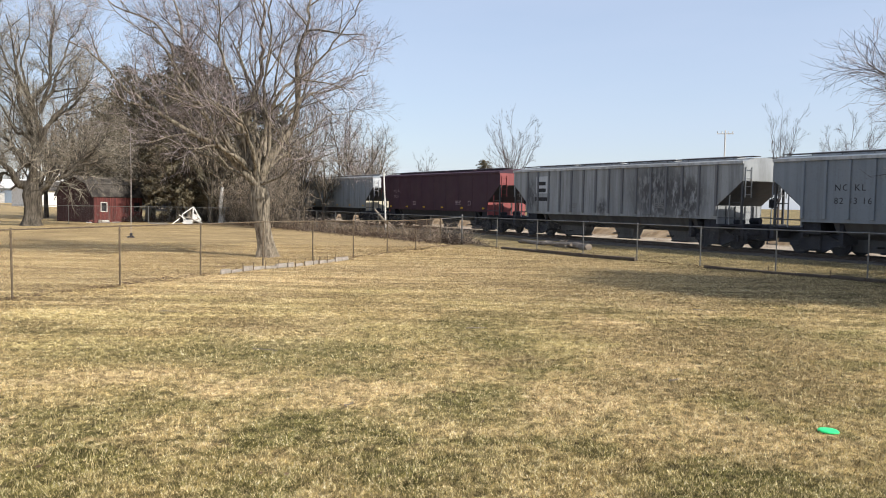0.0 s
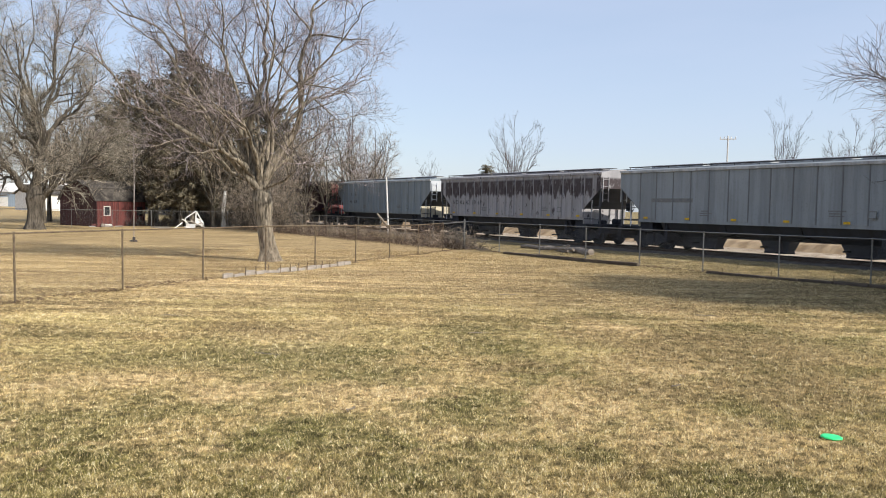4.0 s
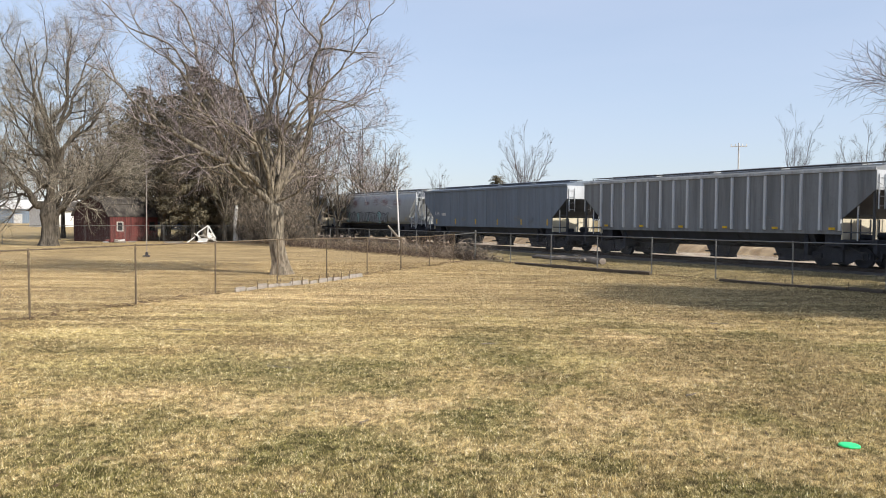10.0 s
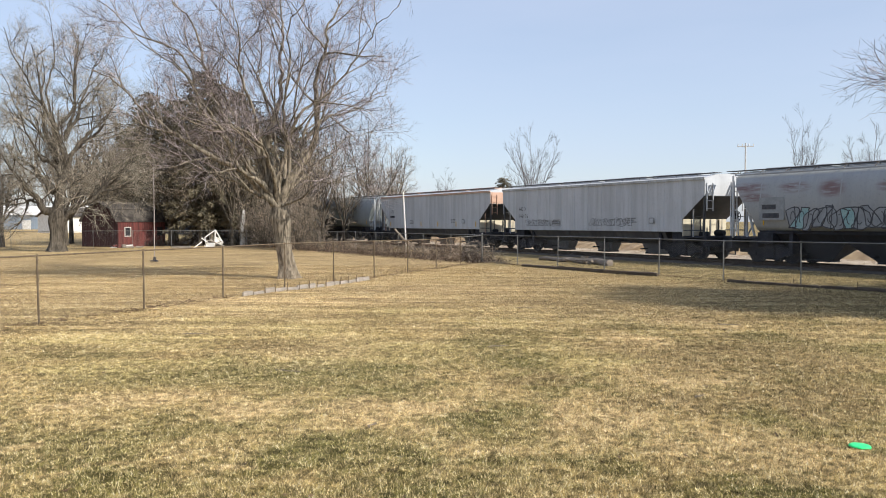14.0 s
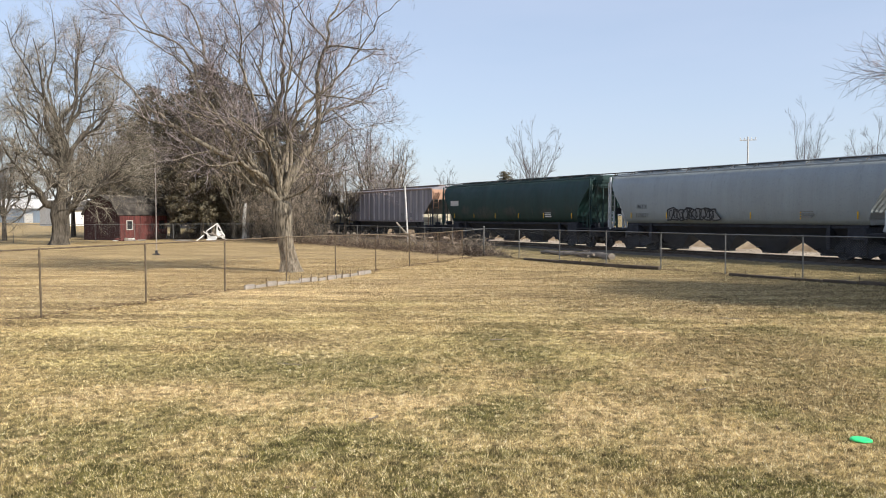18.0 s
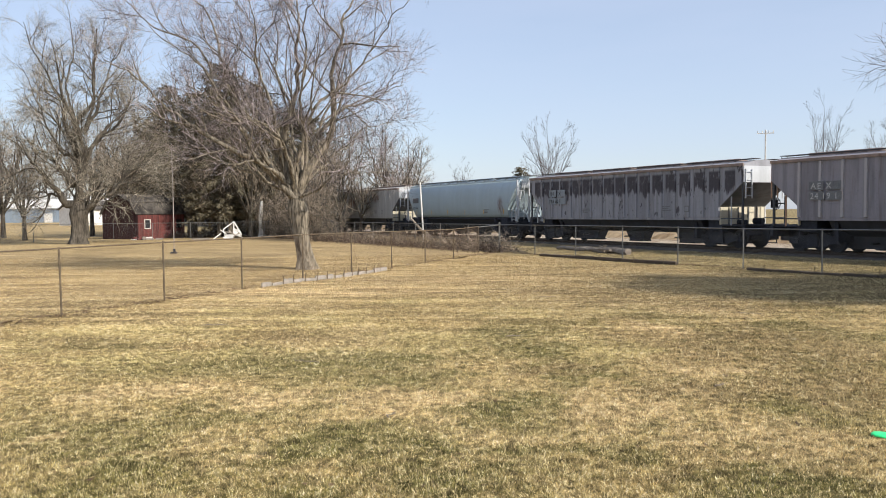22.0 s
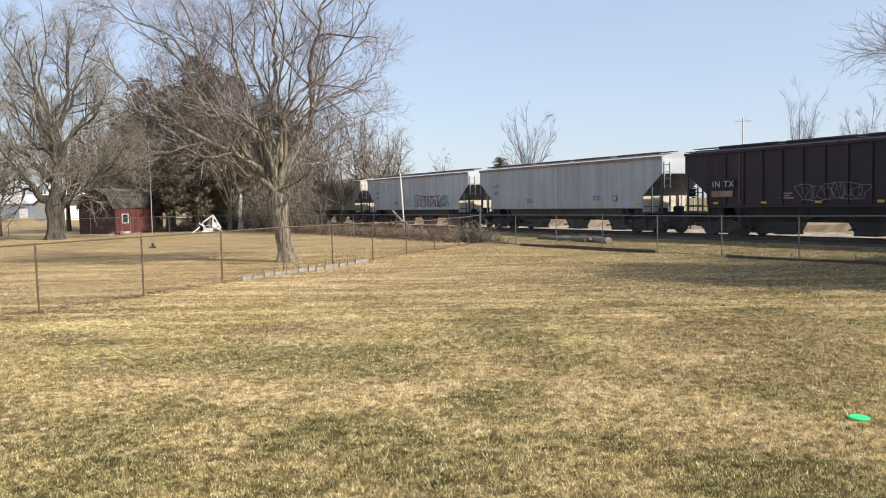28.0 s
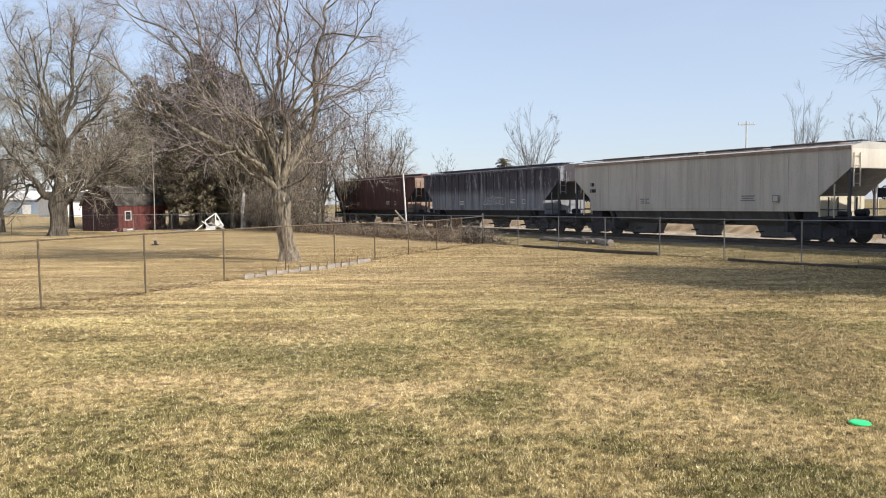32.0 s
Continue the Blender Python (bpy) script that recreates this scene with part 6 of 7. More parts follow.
def generic(seed, height, spread, fine, twig=M_TWIG_FAR, trunk_part=0.22, trunk_r=None, limbs_n=7, thin=1.0):
    """An upright bare tree, with its limbs thrown by the seed."""
    rng = np.random.default_rng(seed)
    base = height * trunk_part
    r = trunk_r or height * 0.017
    limbs = []
    for i in range(limbs_n):
        a = 2 * math.pi * (i + rng.uniform(-0.3, 0.3)) / limbs_n
        reach = spread * rng.uniform(0.5, 1.0)
        top = height * rng.uniform(0.62, 0.95)
        z0 = base * rng.uniform(0.75, 1.0)
        pts = [(0, 0, z0)]
        for k in (0.3, 0.65, 1.0):
            b = reach * k ** 0.8
            pts.append((b * math.cos(a) + rng.normal() * 0.15, b * math.sin(a) + rng.normal() * 0.15, z0 + (top - z0) * k))
        limbs.append((pts, r * 0.5, r * 0.12))
    limbs.append(([(0, 0, base * 0.9), (rng.normal() * 0.2, 0, height * 0.5), (rng.normal() * 0.4, rng.normal() * 0.3, height)], r * 0.6, r * 0.1))
    tp = [(0, 0, -0.2), (0, 0, base * 0.3), (0, 0, base * 1.05)]
    return bare_tree(seed, tp, [r * 1.3, r, r * 0.75], limbs, spec_of(height / 11.0, fine, thin), twig=twig, bark=M_BARK_D, split=False)


THIN = [generic(31, 10.5, 3.4, (7, 6, 6), thin=1.5), generic(37, 9.5, 2.8, (7, 6, 6), thin=1.5), generic(41, 12.5, 4.0, (7, 6, 6), thin=1.5)]


def fan_tree(seed, height, spread_, stems, sprays):
    """A slender bare tree: stems that rise close together and fan out, each feathered with upright twigs."""
    rng = np.random.default_rng(seed)
    limbs = []
    for i in range(stems):
        a = 2 * math.pi * (i + rng.uniform(-0.3, 0.3)) / stems
        reach, top = spread_ * rng.uniform(0.35, 1.0), height * rng.uniform(0.68, 1.0)
        z0 = height * rng.uniform(0.18, 0.4)
        pts = [(0, 0, z0)]
        for k in (0.25, 0.5, 0.75, 1.0):
            pts.append((reach * k ** 1.15 * math.cos(a) + rng.normal() * 0.05, reach * k ** 1.15 * math.sin(a) + rng.normal() * 0.05, z0 + (top - reach * 0.35 - z0) * k))
        limbs.append((pts, 0.05, 0.008))
    limbs.append(([(0, 0, height * 0.2), (0.1, 0, height * 0.55), (0.0, 0.1, height)], 0.06, 0.008))
    spec = [
        dict(**{"from": 0.12}, n=sprays, len=height * 0.2, ang=0.55, up=0.12, lift=0.05, wander=0.07, seg=4, r=0.017, tip=0.006, k=3, thick=1),
        dict(**{"from": 0.15}, n=6, len=height * 0.09, ang=0.5, up=0.1, lift=0.03, wander=0.08, seg=2, r=0.009, tip=0.005, k=3, thick=1),
        dict(**{"from": 0.15}, n=3, len=height * 0.045, ang=0.5, up=0.1, lift=0.02, wander=0.1, seg=1, r=0.006, tip=0.004, k=3, thick=1),
    ]
    return bare_tree(seed, [(0, 0, -0.2), (0.02, 0, height * 0.2), (0, 0, height * 0.42)], [0.12, 0.1, 0.06], limbs, spec, twig=M_TWIG_D, bark=M_TWIG_D, split=False)


SPARSE = [fan_tree(71, 9.0, 1.5, 6, 7), fan_tree(73, 8.0, 2.6, 11, 8)]


def stand(masters, kind, x, y, size, turn, label, group="bare trees", wide=1.0):
    m = pose(x, y, ground_z(x, y), 0, 0, turn) @ Matrix.Diagonal((size * wide, size * wide, size, 1))
    return plant(masters[kind], label, m, "tree", group)


thicket_near = [(-24.2, 70.6, 0.92), (-27.4, 72, 1.0), (-21.0, 69.8, 0.88), (-47.5, 75, 1.25), (-52, 82, 1.35), (-50.5, 70, 1.1), (-13.5, 74, 1.0), (-11.0, 71, 0.85), (-9.2, 76, 0.95), (-16.5, 78, 1.05), (-19.0, 72, 1.0), (-14, 64.5, 0.62), (-32.5, 77.5, 1.1), (-33.5, 79, 1.1), (-38.5, 74, 1.05), (-15.2, 70, 0.8), (-36, 79, 1.15), (-34, 73.5, 0.95), (-26.5, 79, 1.2), (-20.5, 79.5, 1.15)]
thicket_far = [(-7.5, 81, 0.8), (-23, 86, 1.2), (-29, 88, 1.3), (-35, 84, 1.25), (-41, 80, 1.3), (-37, 92, 1.45), (-17, 90, 1.1), (-10, 95, 1.0), (-24, 84, 1.2), (-18.5, 83, 1.05), (-45, 95, 1.5), (-40, 84, 1.2), (-32, 84, 1.25), (-28.5, 82, 1.3), (-158, 288, 2.0), (-146, 300, 2.2), (-172, 292, 1.9), (-136, 296, 1.9)]
for i, (x, y, sz) in enumerate(thicket_near + thicket_far):
    stand(THIN, i % 3, x, y, sz, 47 * i, "bare brown tree in a dense thicket", "thicket trees")
SHRUBS = [generic(83, 4.2, 1.9, (7, 6, 4), limbs_n=9, trunk_part=0.05, trunk_r=0.05, thin=1.6), generic(89, 3.4, 1.7, (7, 6, 4), limbs_n=9, trunk_part=0.05, trunk_r=0.045, thin=1.6)]
for i in range(26):
    q = CORNER - FENCE_U * (21.0 + 1.15 * i)
    off = -0.6 - 1.6 * ((i * 37) % 10) / 10
    p = q + Vector((-FENCE_U.y, FENCE_U.x, 0)) * off
    stand(SHRUBS, i % 2, p.x, p.y, 0.8 + 0.5 * ((i * 53) % 10) / 10, 61 * i, "bare tangled shrub along the railway fence", "fence shrubs")
stand(THIN, 1, -41.1, 68.0, 1.15, 20, "bare upright tree beside the far fence")
stand(SPARSE, 1, 6.6, 76, 1.38, 75, "slender bare tree beyond the railway", "trees beyond the track", 0.76)
stand(SPARSE, 0, -2.6, 112, 1.0, 15, "small bare tree beyond the railway", "trees beyond the track")
stand(SPARSE, 0, 26.3, 61, 1.1, 130, "slender bare tree beyond the railway", "trees beyond the track", 0.8)
stand(SPARSE, 1, 37.0, 71, 1.32, 200, "bare tree beyond the railway", "trees beyond the track", 0.9)

# the tree at the yard's far side whose shade falls across the lawn
def spread(tips, start=2.3, thick=0.11):
    """Limbs that rise from the fork and bend outwards to their tips."""
    return [([(x * q ** 1.15, y * q ** 1.15, start + (z - start) * q ** 0.85) for q in (0, 0.25, 0.5, 0.75, 1.0)], thick, 0.015) for x, y, z in tips]


right_limbs = spread([(-3.9, -0.4, 4.6), (-1.8, 1.0, 6.6), (-2.2, -1.2, 7.4), (-3.7, -1.2, 4.2), (-0.9, 1.0, 9.0), (2.4, -2.0, 8.0), (4.8, 0.2, 7.0), (1.2, 2.4, 7.6), (-1.8, -2.4, 6.4), (1.2, -2.8, 6.6), (-2.6, 1.4, 5.2), (2.4, -2.8, 8.2), (4.2, 2.4, 6.2), (3.2, 1.6, 8.4), (2.6, -1.2, 9.0), (5.4, -1.6, 6.0), (-4.2, 0.8, 4.9), (0.2, -1.6, 5.4)], thick=0.13)
right_meshes = bare_tree(53, [(0, 0, -0.2), (0, 0, 0.2), (0.03, 0, 1.2), (0, 0, 2.0), (0, 0, 2.7)], [0.4, 0.3, 0.22, 0.21, 0.14], right_limbs, spec_of(0.95, (14, 10, 6, 4), 2.5))
plant(right_meshes, "wide bare tree by the fence, casting thin shade on the lawn", pose(17.0, 18.0, ground_z(17.0, 18.0)) @ Matrix.Diagonal((1.34, 1.25, 1.02, 1)))


def conifer(seed, height, spread):
    rng = np.random.default_rng(seed)
    stem, boughs = Limbs(), Limbs()
    z = np.linspace(-0.2, height, 12)
    stem.tube(np.stack([0.05 * np.sin(z), 0.05 * np.cos(z), z], 1), np.linspace(0.3, 0.03, 12), 8)
    v = []
    zz = height * 0.15
    while zz < height * 0.99:
        k = zz / height
        reach = spread * (1 - k) ** 0.38 * rng.uniform(0.75, 1.1) + 0.25
        for i in range(7):
            a = rng.uniform(0, 6.283)
            c = curve((0, 0, zz), (math.cos(a), math.sin(a), 0.1), reach * rng.uniform(0.6, 1.05), 5, rng, 0.1, -0.05)
            boughs.tube(c, np.linspace(0.035, 0.01, 6), 3)
            for j in range(int(85 * reach / spread) + 10):
                q = rng.uniform(0.15, 1.0) * 5
                b = min(int(q), 4)
                p = c[b] + (c[b + 1] - c[b]) * (q - b) + rng.normal(size=3) * 0.14
                d = swing(unit(c[b + 1] - c[b]), 0.8, rng) * rng.uniform(0.18, 0.45)
                w = unit(np.cross(d, rng.normal(size=3))) * 0.075
                v.extend([p - w, p + w, p + d + np.array((0, 0, -0.05))])
        zz += height * 0.03
    needles = tri_mesh("foliage", np.array(v), np.arange(len(v)).reshape(-1, 3), M_NEEDLE)
    return stem.mesh("trunk", M_BARK), boughs.mesh("branchwork", M_BARK), needles


CONIFERS = [conifer(61, 16.4, 6.2), conifer(67, 14.8, 5.8)]
for i, (x, y, s) in enumerate([(-25.0, 74, 1.0), (-21.2, 73, 0.99), (-28.6, 76.5, 0.86), (-18.6, 76, 0.86), (-23.2, 71, 0.86), (5.1, 97, 0.52), (-31.0, 76, 0.9), (-33.6, 78, 0.8), (-17.0, 79.5, 0.72)]):
    t = thing("conifer", "dark shaggy evergreen conifer among bare trees" if i != 5 else "small dark conifer beyond the railway", "conifer tree", pose(x, y, ground_z(x, y), 0, 0, 70 * i) @ Matrix.Diagonal((s, s, s, 1)), "conifers")
    for name, me in zip(("trunk", "branchwork", "foliage"), CONIFERS[i % 2]):
        obj(name, me, t)


# ---- dead weeds along the railway fence ----
def weeds():
    rng = np.random.default_rng(17)
    n = 9000
    s = rng.uniform(-42, 0.6, n)
    p0 = np.array(CORNER[:2])[None] + s[:, None] * np.array(FENCE_U[:2])[None]
    off = rng.normal(0.2, 0.9, n)
    nn = np.array((-FENCE_U.y, FENCE_U.x))
    p0 = p0 + off[:, None] * nn[None]
    clump = np.array([noise.noise((a * 0.5, b * 0.5, 0.0)) for a, b in p0])
    h = rng.uniform(0.1, 0.85, n) * (0.6 + 2.0 * clump).clip(0.12) * (1 - 0.25 * np.abs(off)).clip(0.3)
    h = h.clip(0.1)
    a = rng.uniform(0, 6.283, n)
    lean = rng.uniform(0.2, 1.3, n) * h
    w = rng.uniform(0.006, 0.016, n)
    t = rng.uniform(0, 6.283, n)
    z = np.full(n, 0.0)
    v = np.zeros((n, 4, 3))
    v[:, 0] = np.stack([p0[:, 0] - w * np.cos(t), p0[:, 1] - w * np.sin(t), z], 1)
    v[:, 1] = np.stack([p0[:, 0] + w * np.cos(t), p0[:, 1] + w * np.sin(t), z], 1)
    tip = np.stack([p0[:, 0] + lean * np.cos(a), p0[:, 1] + lean * np.sin(a), z + h], 1)
    v[:, 2] = tip + np.stack([w * np.cos(t), w * np.sin(t), 0 * w], 1) * 0.6
    v[:, 3] = tip - np.stack([w * np.cos(t), w * np.sin(t), 0 * w], 1) * 0.6
    ob = obj("dead_weeds", tri_mesh("dead_weeds", v.reshape(-1, 3), np.arange(n * 4).reshape(-1, 4), M_BRUSH))
    tagged(ob, "tangled tan dead weeds along the railway fence", "weeds", kind="stuff")


weeds()


def brambles():
    rng = np.random.default_rng(29)
    canes = Limbs()
    for i in range(620):
        s = rng.uniform(-40, -0.2)
        p = CORNER + FENCE_U * float(s)
        nn = (-FENCE_U.y, FENCE_U.x)
        off = rng.normal(0.3, 0.9)
        a = rng.uniform(0, 6.283)
        c = curve((p.x + off * nn[0], p.y + off * nn[1], 0), (0.5 * math.cos(a), 0.5 * math.sin(a), 1.0), rng.uniform(0.5, 1.4), 7, rng, 0.2, -0.12)
        c[:, 2] = np.maximum(c[:, 2], 0.03)
        canes.tube(c, np.linspace(0.012, 0.005, 8), 3)
        for k in range(6):
            j = int(rng.integers(2, 7))
            canes.tube(curve(c[j], swing(unit(c[j] - c[j - 1]), 0.8, rng), rng.uniform(0.2, 0.6), 2, rng, 0.2, 0), np.linspace(0.006, 0.003, 3), 3)
    ob = obj("brambles", canes.mesh("brambles", M_TWIG_FAR))
    tagged(ob, "grey-brown leafless brambles along the railway fence", "brambles", kind="stuff")


brambles()


def brush_pile():
    """Cut branches thrown down against the fence near its corner."""
    rng = np.random.default_rng(35)
    sticks = Limbs()
    nn = (-FENCE_U.y, FENCE_U.x)
    for i in range(260):
        s = rng.normal(-3.6, 1.9)
        off = rng.normal(0.5, 0.5)
        top = 0.62 * math.exp(-((s + 3.2) / 3.0) ** 2) * max(0.1, 1 - abs(off - 0.5))
        a = rng.normal(math.atan2(FENCE_U.y, FENCE_U.x), 0.7)
        p = CORNER + FENCE_U * float(s)
        z = rng.uniform(0.03, 0.1 + top)
        c = curve((p.x + off * nn[0], p.y + off * nn[1], z), (math.cos(a), math.sin(a), rng.normal(0, 0.28)), rng.uniform(0.7, 2.0), 6, rng, 0.14, -0.03)
        c[:, 2] = np.clip(c[:, 2], 0.03, 1.25)
        r0 = rng.uniform(0.007, 0.022)
        sticks.tube(c, np.linspace(r0, r0 * 0.4, 7), 4)
        for k in range(5):
            j = int(rng.integers(1, 6))
            sticks.tube(curve(c[j], swing(unit(c[j] - c[j - 1]), 0.7, rng), rng.uniform(0.2, 0.7), 2, rng, 0.2, 0), np.linspace(r0 * 0.5, 0.003, 3), 3)
    ob = obj("brush_pile", sticks.mesh("brush_pile", M_TWIG_FAR))
    tagged(ob, "tangled pile of cut pinkish-brown branches against the fence", "brush pile", kind="stuff")


brush_pile()


# ---- shed, far buildings, poles ----
def build_shed():
    sh = thing("shed", "dark red wooden shed with a steep gambrel roof", "shed", pose(-31.57, 71.36, ground_z(-32, 70), 0, 0, -25))
    w, d, e = 2.3, 2.75, 2.3
    gam = [(-w, 0), (w, 0), (w, e), (1.55, 3.35), (0, 4.0), (-1.55, 3.35), (-w, e)]
    for y, t_ in ((-d, 0.08), (d, -0.08)):
        bm = bmesh.new()
        prism(bm, gam, y, y + t_)
        part("gable_wall", bm, M_REDDARK, sh, "maroon board gable, its colour darkened for shade")
    for k in range(22):
        x = -w + 0.06 + k * 0.205
        top = e + (abs(w - abs(x + 0.1))) * 1.5
        bm = bmesh.new()
        box(bm, x, x + 0.185, -d - 0.02, -d, 0.05, min(top, 3.35 + max(0.0, (1.45 - abs(x + 0.1)) * 0.4)))
        part("board", bm, M_REDDARK, sh)
    for sx in (-1, 1):
        bm = bmesh.new()
        box(bm, sx * w - 0.04, sx * w + 0.04, -d + 0.08, d - 0.08, 0, e)
        part("side_wall", bm, M_REDWOOD, sh, "faded bright red board wall")
    for k in range(26):
        y = -d + 0.02 + k * 0.21
        bm = bmesh.new()
        box(bm, w + 0.04, w + 0.06, y, y + 0.19, 0.04, e - 0.02)
        part("board", bm, M_REDWOOD, sh)
    for (x0_, z0), (x1, z1) in zip(gam[2:6], gam[3:7]):
        bm = bmesh.new()
        o = Vector((x1 - x0_, 0, z1 - z0)).normalized()
        nrm = Vector((o.z, 0, -o.x))
        if nrm.z < 0:
            nrm = -nrm
        a_, b_ = Vector((x0_, 0, z0)) - o * 0.12, Vector((x1, 0, z1)) + o * 0.05
        prism(bm, [(q.x, q.z) for q in (a_, b_, b_ + nrm * 0.08, a_ + nrm * 0.08)], -d - 0.25, d + 0.25)
        part("roof", bm, M_SHINGLE, sh)
    for y in (-1.7, 2.0):
        bm = bmesh.new()
        for a0, a1, b0, b1 in ((y - 0.36, y + 0.36, 0.93, 1.0), (y - 0.36, y + 0.36, 1.72, 1.79), (y - 0.36, y - 0.29, 1.0, 1.72), (y + 0.29, y + 0.36, 1.0, 1.72)):
            box(bm, w + 0.05, w + 0.11, a0, a1, b0, b1)
        wn_ = part("window", bm, M_POLE if y < 0 else M_REDDARK, sh, "white framed small window" if y < 0 else "dark framed small window")
        bm = bmesh.new()
        box(bm, w + 0.055, w + 0.075, y - 0.28, y + 0.28, 1.0, 1.72)
        part("pane", bm, M_GLASS, wn_)


build_shed()


def clutter():
    r = random.Random(4)
    for i in range(9):
        bm = bmesh.new()
        x, y = -30.2 + r.uniform(-0.8, 2.6), 66.5 + r.uniform(-0.5, 0.6)
        box(bm, -0.5 * r.uniform(0.4, 1), 0.5 * r.uniform(0.4, 1), -0.1, 0.1, 0, r.uniform(0.06, 0.3), 0.02)
        ob = part("scrap_board", bm, (M_WHITE, M_TIMBER, M_REDWOOD)[i % 3], None, m=pose(x, y, ground_z(x, y), 0, r.uniform(-4, 4), r.uniform(0, 180)))
        tagged(ob, "loose scrap board lying in front of the shed", "scrap", "scrap by the shed")


clutter()


def shade_undergrowth():
    """Low dead shrubs round the shed; dark stems stand for shade between the conifers."""
    rng = np.random.default_rng(52)
    canes = Limbs()
    # the first strip is added to darken the ground between the trunks as shade
    for ax, ay, bx, by, wide, n, tall in ((-27.2, 75.5, -14.5, 77.5, 1.6, 420, 1.5), (-28.6, 70.7, -27.2, 72.8, 0.35, 70, 0.75), (-26.6, 71.5, -24.0, 72.5, 0.7, 110, 1.0)):
        for i in range(n):
            k = rng.uniform()
            x, y = ax + (bx - ax) * k + rng.normal(0, 0.3), ay + (by - ay) * k + rng.normal(0, wide)
            a = rng.uniform(0, 6.283)
            c = curve((x, y, ground_z(x, y)), (0.6 * math.cos(a), 0.6 * math.sin(a), 1.0), tall * rng.uniform(0.5, 1.2), 6, rng, 0.2, -0.1)
            canes.tube(c, np.linspace(0.022, 0.008, 7), 3)
            for j in (2, 3, 4, 5, 5):
                canes.tube(curve(c[j], swing(unit(c[j] - c[j - 1]), 0.8, rng), tall * rng.uniform(0.2, 0.5), 2, rng, 0.2, 0), np.linspace(0.012, 0.006, 3), 3)
    ob = obj("shade_undergrowth", canes.mesh("shade_undergrowth", M_BRUSH))
    tagged(ob, "low brown dead shrubs round the shed, dark stems added as shade under the conifers", "shrubs", kind="stuff")


shade_undergrowth()


def far_building(name, label, x, y, turn, L, D, h, ridge, wall, roof, openings=()):
    b = thing(name, label, "building", pose(x, y, ground_z(x, y), 0, 0, turn))
    bm = bmesh.new()
    box(bm, -L / 2, L / 2, -D / 2, D / 2, 0, h)
    part("wall", bm, wall, b)
    bm = bmesh.new()
    a = [bm.verts.new((sx * (L / 2 + 0.4), y_, z)) for sx in (-1, 1) for y_, z in ((-D / 2 - 0.4, h), (0, ridge), (D / 2 + 0.4, h), (D / 2 + 0.4, h + 0.15), (0, ridge + 0.2), (-D / 2 - 0.4, h + 0.15))]
    bm.faces.new(a[:6])
    bm.faces.new(a[6:][::-1])
    for i in range(6):
        bm.faces.new((a[i], a[(i + 1) % 6], a[6 + (i + 1) % 6], a[6 + i]))
    part("roof", bm, roof, b)
    bm = bmesh.new()
    for sx in (-1, 1):
        vs = [bm.verts.new((sx * L / 2, y_, z)) for y_, z in ((-D / 2, h), (D / 2, h), (0, ridge))]
        bm.faces.new(vs)
    part("gable", bm, wall, b)
    for cx, w_, z0, z1 in openings:
        bm = bmesh.new()
        box(bm, cx - w_ / 2, cx + w_ / 2, -D / 2 - 0.06, -D / 2 + 0.02, z0, z1)
        part("door" if z0 < 0.1 else "window", bm, M_GLASS if z0 > 0.1 else M_WHITE, b)
    return b


far_building("storage_building", "long pale blue metal building with a white roof", -147, 258, -6, 46, 18, 4.6, 7.6, M_BLUE, M_WHITE, ((6, 3.0, 0, 3.0), (-12, 3.0, 0, 3.0)))
far_building("garage", "white gabled garage with a grey roof", -88, 172, 60, 11, 8, 3.4, 5.4, M_WHITE, M_SHINGLE)


def mast():
    t = thing("thin_mast", "slim tall tarnished metal mast on a dark base in the lawn", "mast", pose(-17.26, 42.81, ground_z(-17.26, 42.81)))
    bm = bmesh.new()
    rod(bm, (0, 0, 0.1), (0.02, 0, 3.2), 0.024, 8)
    rod(bm, (0.02, 0, 3.1), (0.0, 0, 6.15), 0.015, 8)
    part("tube", bm, M_ALU, t)
    bm = bmesh.new()
    box(bm, -0.2, 0.16, -0.14, 0.14, -0.02, 0.08, 0.03)
    box(bm, -0.06, 0.07, -0.06, 0.06, 0.07, 0.26, 0.02)
    part("base", bm, M_IRON, t)


mast()


def white_pole():
    t = thing("leaning_pole", "slim white pole leaning beside the weeds", "pole", pose(-3.75, 51.0, 0))
    bm = bmesh.new()
    rod(bm, (0, 0, -0.1), (-0.22, 0, 4.16), 0.05, 8)
    part("tube", bm, M_WHITE, t)
    pts = [(0.55, 0.2, 0.3), (0.1, 0.1, 0.75), (-0.25, 0, 1.15), (-0.75, -0.1, 1.75)]
    ob = part("broken_branch", tube_along(pts, [0.05, 0.075, 0.08, 0.05], 8, 0.1, 3), M_LOG, None, m=pose(-3.75, 50.6, 0))
    tagged(ob, "pale broken branch caught in the fence weeds", "branch")
    pts = [(-0.15, 0, 1.0), (0.25, 0.1, 0.7), (0.75, 0.2, 0.05)]
    ob = part("broken_branch", tube_along(pts, [0.06, 0.06, 0.04], 8, 0.1, 4), M_LOG, None, m=pose(-3.6, 50.4, 0))
    tagged(ob, "pale broken branch caught in the fence weeds", "branch")


white_pole()


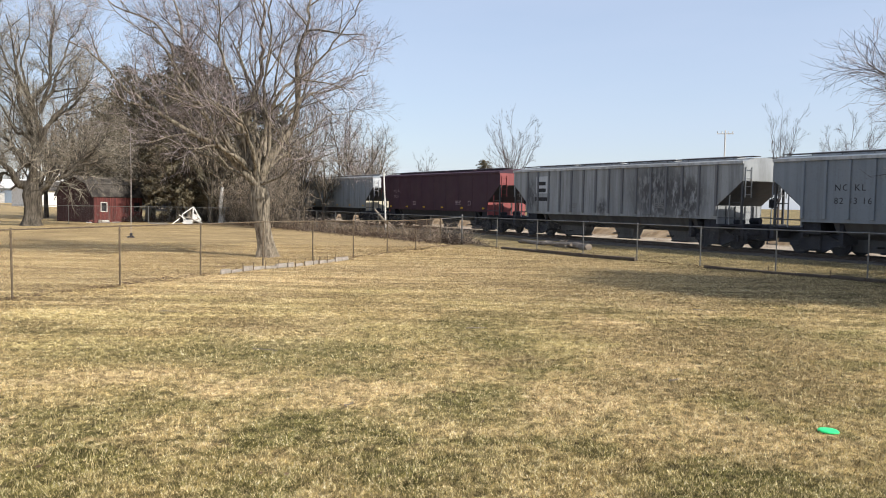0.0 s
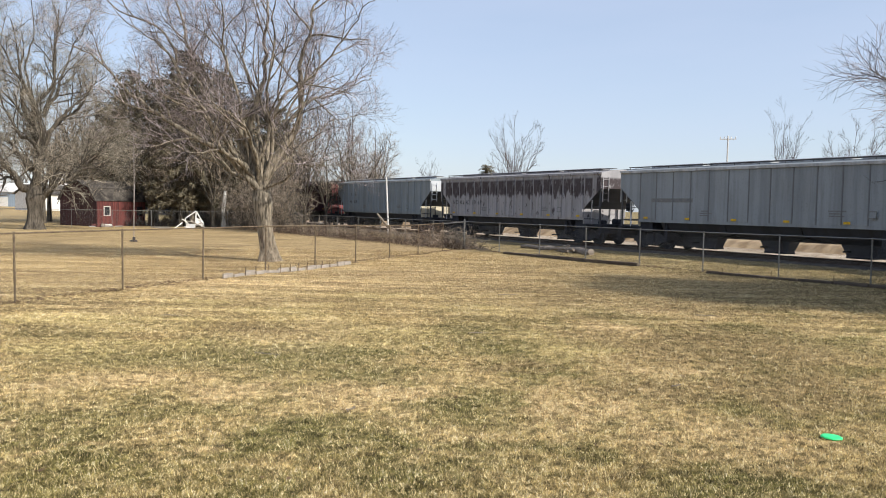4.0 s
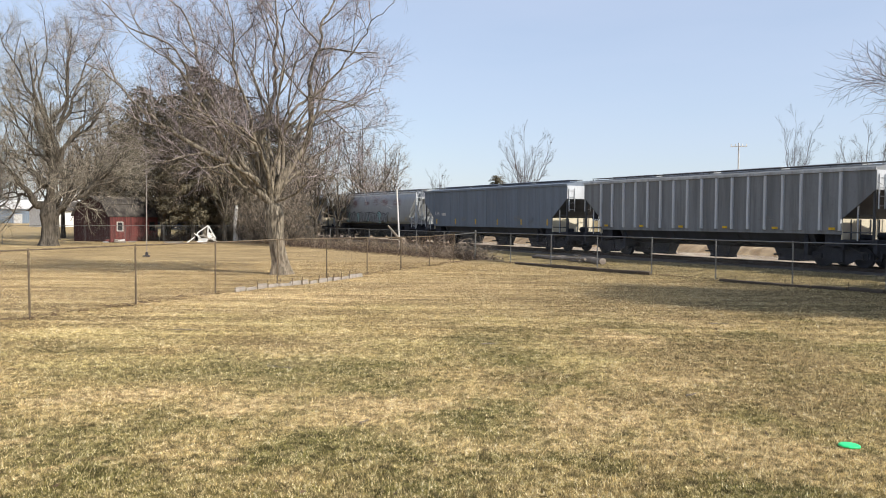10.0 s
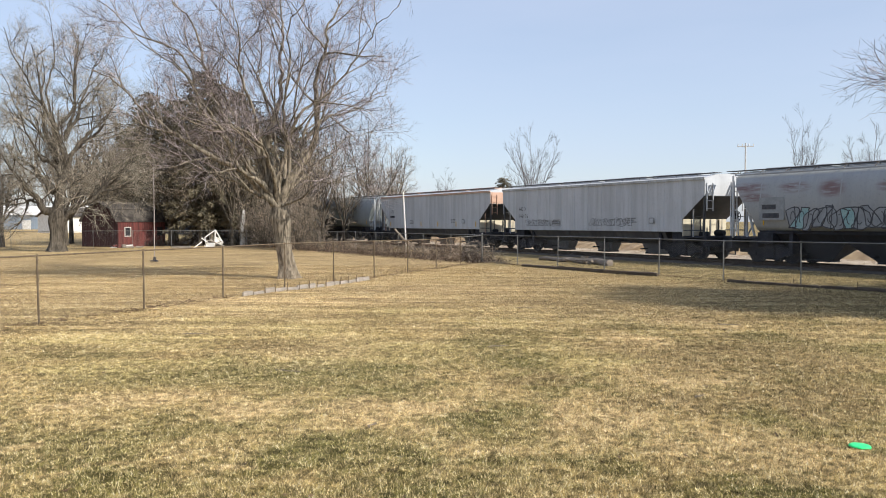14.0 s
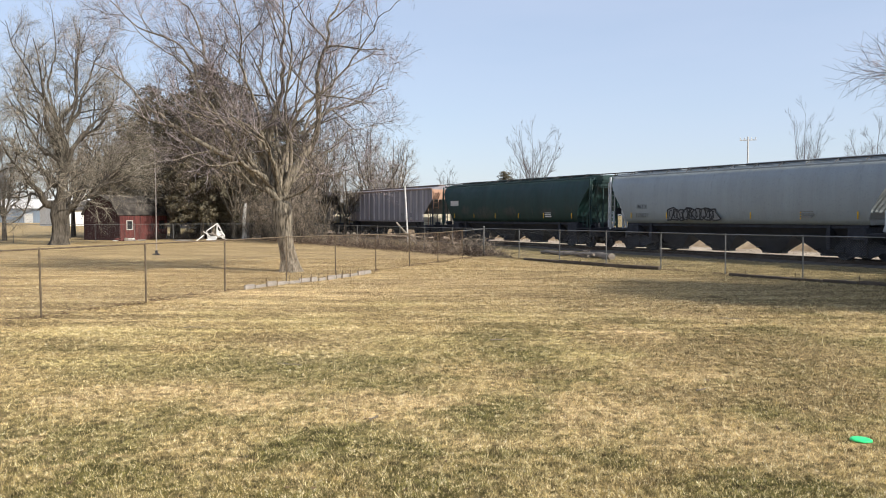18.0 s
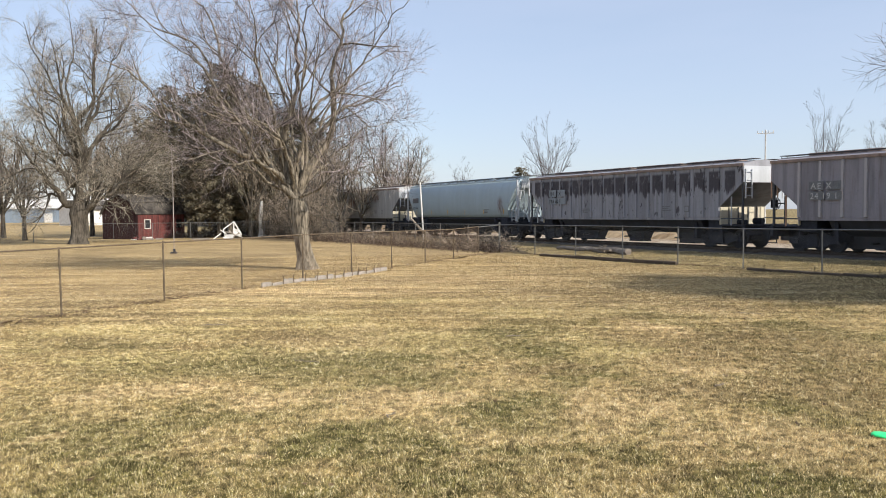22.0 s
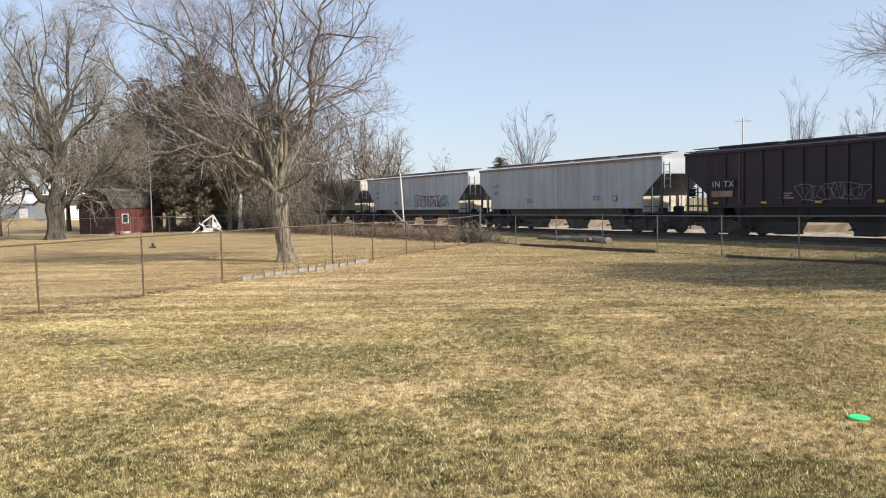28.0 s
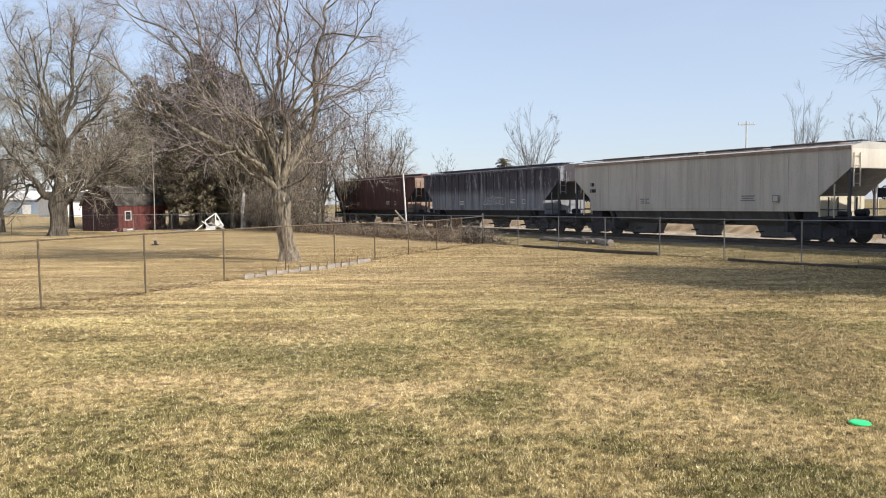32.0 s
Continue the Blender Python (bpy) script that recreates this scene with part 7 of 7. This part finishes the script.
def white_wreck():
    """A broken white frame and planks among the trunks."""
    t = thing("white_trestle", "collapsed white timber frame leaning among tree trunks", "scrap frame", pose(-21.3, 65.8, ground_z(-21.3, 65.8), 0, 0, 38) @ Matrix.Diagonal((0.78, 0.78, 0.78, 1)))
    for x0_, z0, x1, z1, w_ in ((-1.1, 1.15, 0.1, 1.95, 0.1), (0.1, 1.95, 0.95, 0.5, 0.12), (-1.1, 1.15, -0.9, 0.1, 0.1), (0.1, 1.95, 0.0, 0.1, 0.1), (-1.0, 0.5, 0.9, 0.45, 0.14), (0.05, 1.1, 0.6, 1.05, 0.1)):
        bm = bmesh.new()
        d = Vector((x1 - x0_, 0, z1 - z0))
        m = Matrix.Translation((x0_, 0, z0)) @ d.to_track_quat("X", "Z").to_matrix().to_4x4()
        box(bm, 0, d.length, -0.04, 0.04, -w_ / 2, w_ / 2, 0.01, m)
        part("plank", bm, M_WHITE, t)
    bm = bmesh.new()
    prism(bm, [(0.06, 0.52), (0.9, 0.5), (0.15, 1.1)], -0.03, 0.0)
    part("panel", bm, M_WHITE, t)
    r = random.Random(15)
    for k in range(9):
        bm = bmesh.new()
        x0_, z0, a = r.uniform(-1.9, 0.9), r.uniform(0.06, 0.9), r.uniform(-0.9, 0.9)
        m = Matrix.Translation((x0_, r.uniform(-0.5, -0.1), z0 + 0.4 * abs(math.sin(a)))) @ Matrix.Rotation(a, 4, "Y") @ Matrix.Rotation(r.uniform(-0.5, 0.5), 4, "Z")
        box(bm, -0.6, r.uniform(0.2, 0.7), -0.03, 0.03, -0.05, 0.05, 0.008, m)
        part("plank", bm, (M_WHITE, M_WHITE, M_TIMBER)[k % 3], t)
    for i, (x, y, w, h, lean, turn) in enumerate(((-24.3, 66.2, 1.5, 0.16, 10, 8), (-21.6, 65.2, 0.9, 0.5, -30, -25), (-19.0, 69.2, 1.3, 0.35, 12, 5))):
        bm = bmesh.new()
        box(bm, -w / 2, w / 2, -0.03, 0.03, 0, h, 0.01)
        ob = part("scrap_board", bm, (M_TIMBER, M_WHITE, M_TIMBER)[i], None, m=pose(x, y, ground_z(x, y) - 0.02, lean, 0, turn))
        tagged(ob, "old broken white panel lying among tree trunks", "scrap panel", "white scrap")
    # a tree trunk in the sun, the sunlight painted as pale wood
    pts = [(0, 0, -0.1), (0.05, 0, 0.8), (-0.05, 0.05, 1.7), (0.08, 0, 2.6), (0.15, 0, 3.3)]
    ob = part("lit_trunk", tube_along(pts, [0.27, 0.2, 0.19, 0.17, 0.1], 10, 0.08, 6), M_POLE, None, m=pose(-20.0, 69.6, ground_z(-20, 69.6)))
    tagged(ob, "pale trunk standing in the thicket, its sunlight put into the colour", "dead tree")


white_wreck()


def utility_pole():
    t = thing("utility_pole", "wooden utility pole with a crossarm beyond the railway", "utility pole", pose(32.3, 90, ground_z(32.3, 90), 0, 0, -15))
    bm = bmesh.new()
    rod(bm, (0, 0, -0.2), (0, 0, 11.0), 0.11, 10, 0.08)
    part("pole", bm, M_POLE, t)
    bm = bmesh.new()
    box(bm, -0.9, 0.9, -0.05, 0.05, 10.56, 10.66)
    part("crossarm", bm, M_POLE, t)
    for x in (-0.82, -0.35, 0.35, 0.82):
        bm = bmesh.new()
        rod(bm, (x, 0, 10.66), (x, 0, 10.9), 0.05, 8)
        part("insulator", bm, M_WHITE, t)


utility_pole()


# ---- what moves ----
def motions():
    for car, s0 in CARS:
        walk(car, [(t, track_pose(s0 + SPEED * t + 0.5 * GAIN * t * t, -HALF_W, RAIL)) for t in range(0, 33, 4)])
    done = {}
    for k, dx, w in WHEELS:
        if k not in done:
            rows = []
            for i in range(0, 32 * FPS + 1):
                t = i / FPS
                roll = (SPEED * t + 0.5 * GAIN * t * t) / 0.42
                rows.append((t, pose(dx, 0, 0.42, 0, math.degrees(roll) % 360, 0)))
            walk(w, rows)
            done[k] = w.animation_data
        else:
            w.rotation_mode = "QUATERNION"
            w.animation_data_create()
            w.animation_data.action = done[k].action
            w.animation_data.action_slot = done[k].action_slot


motions()
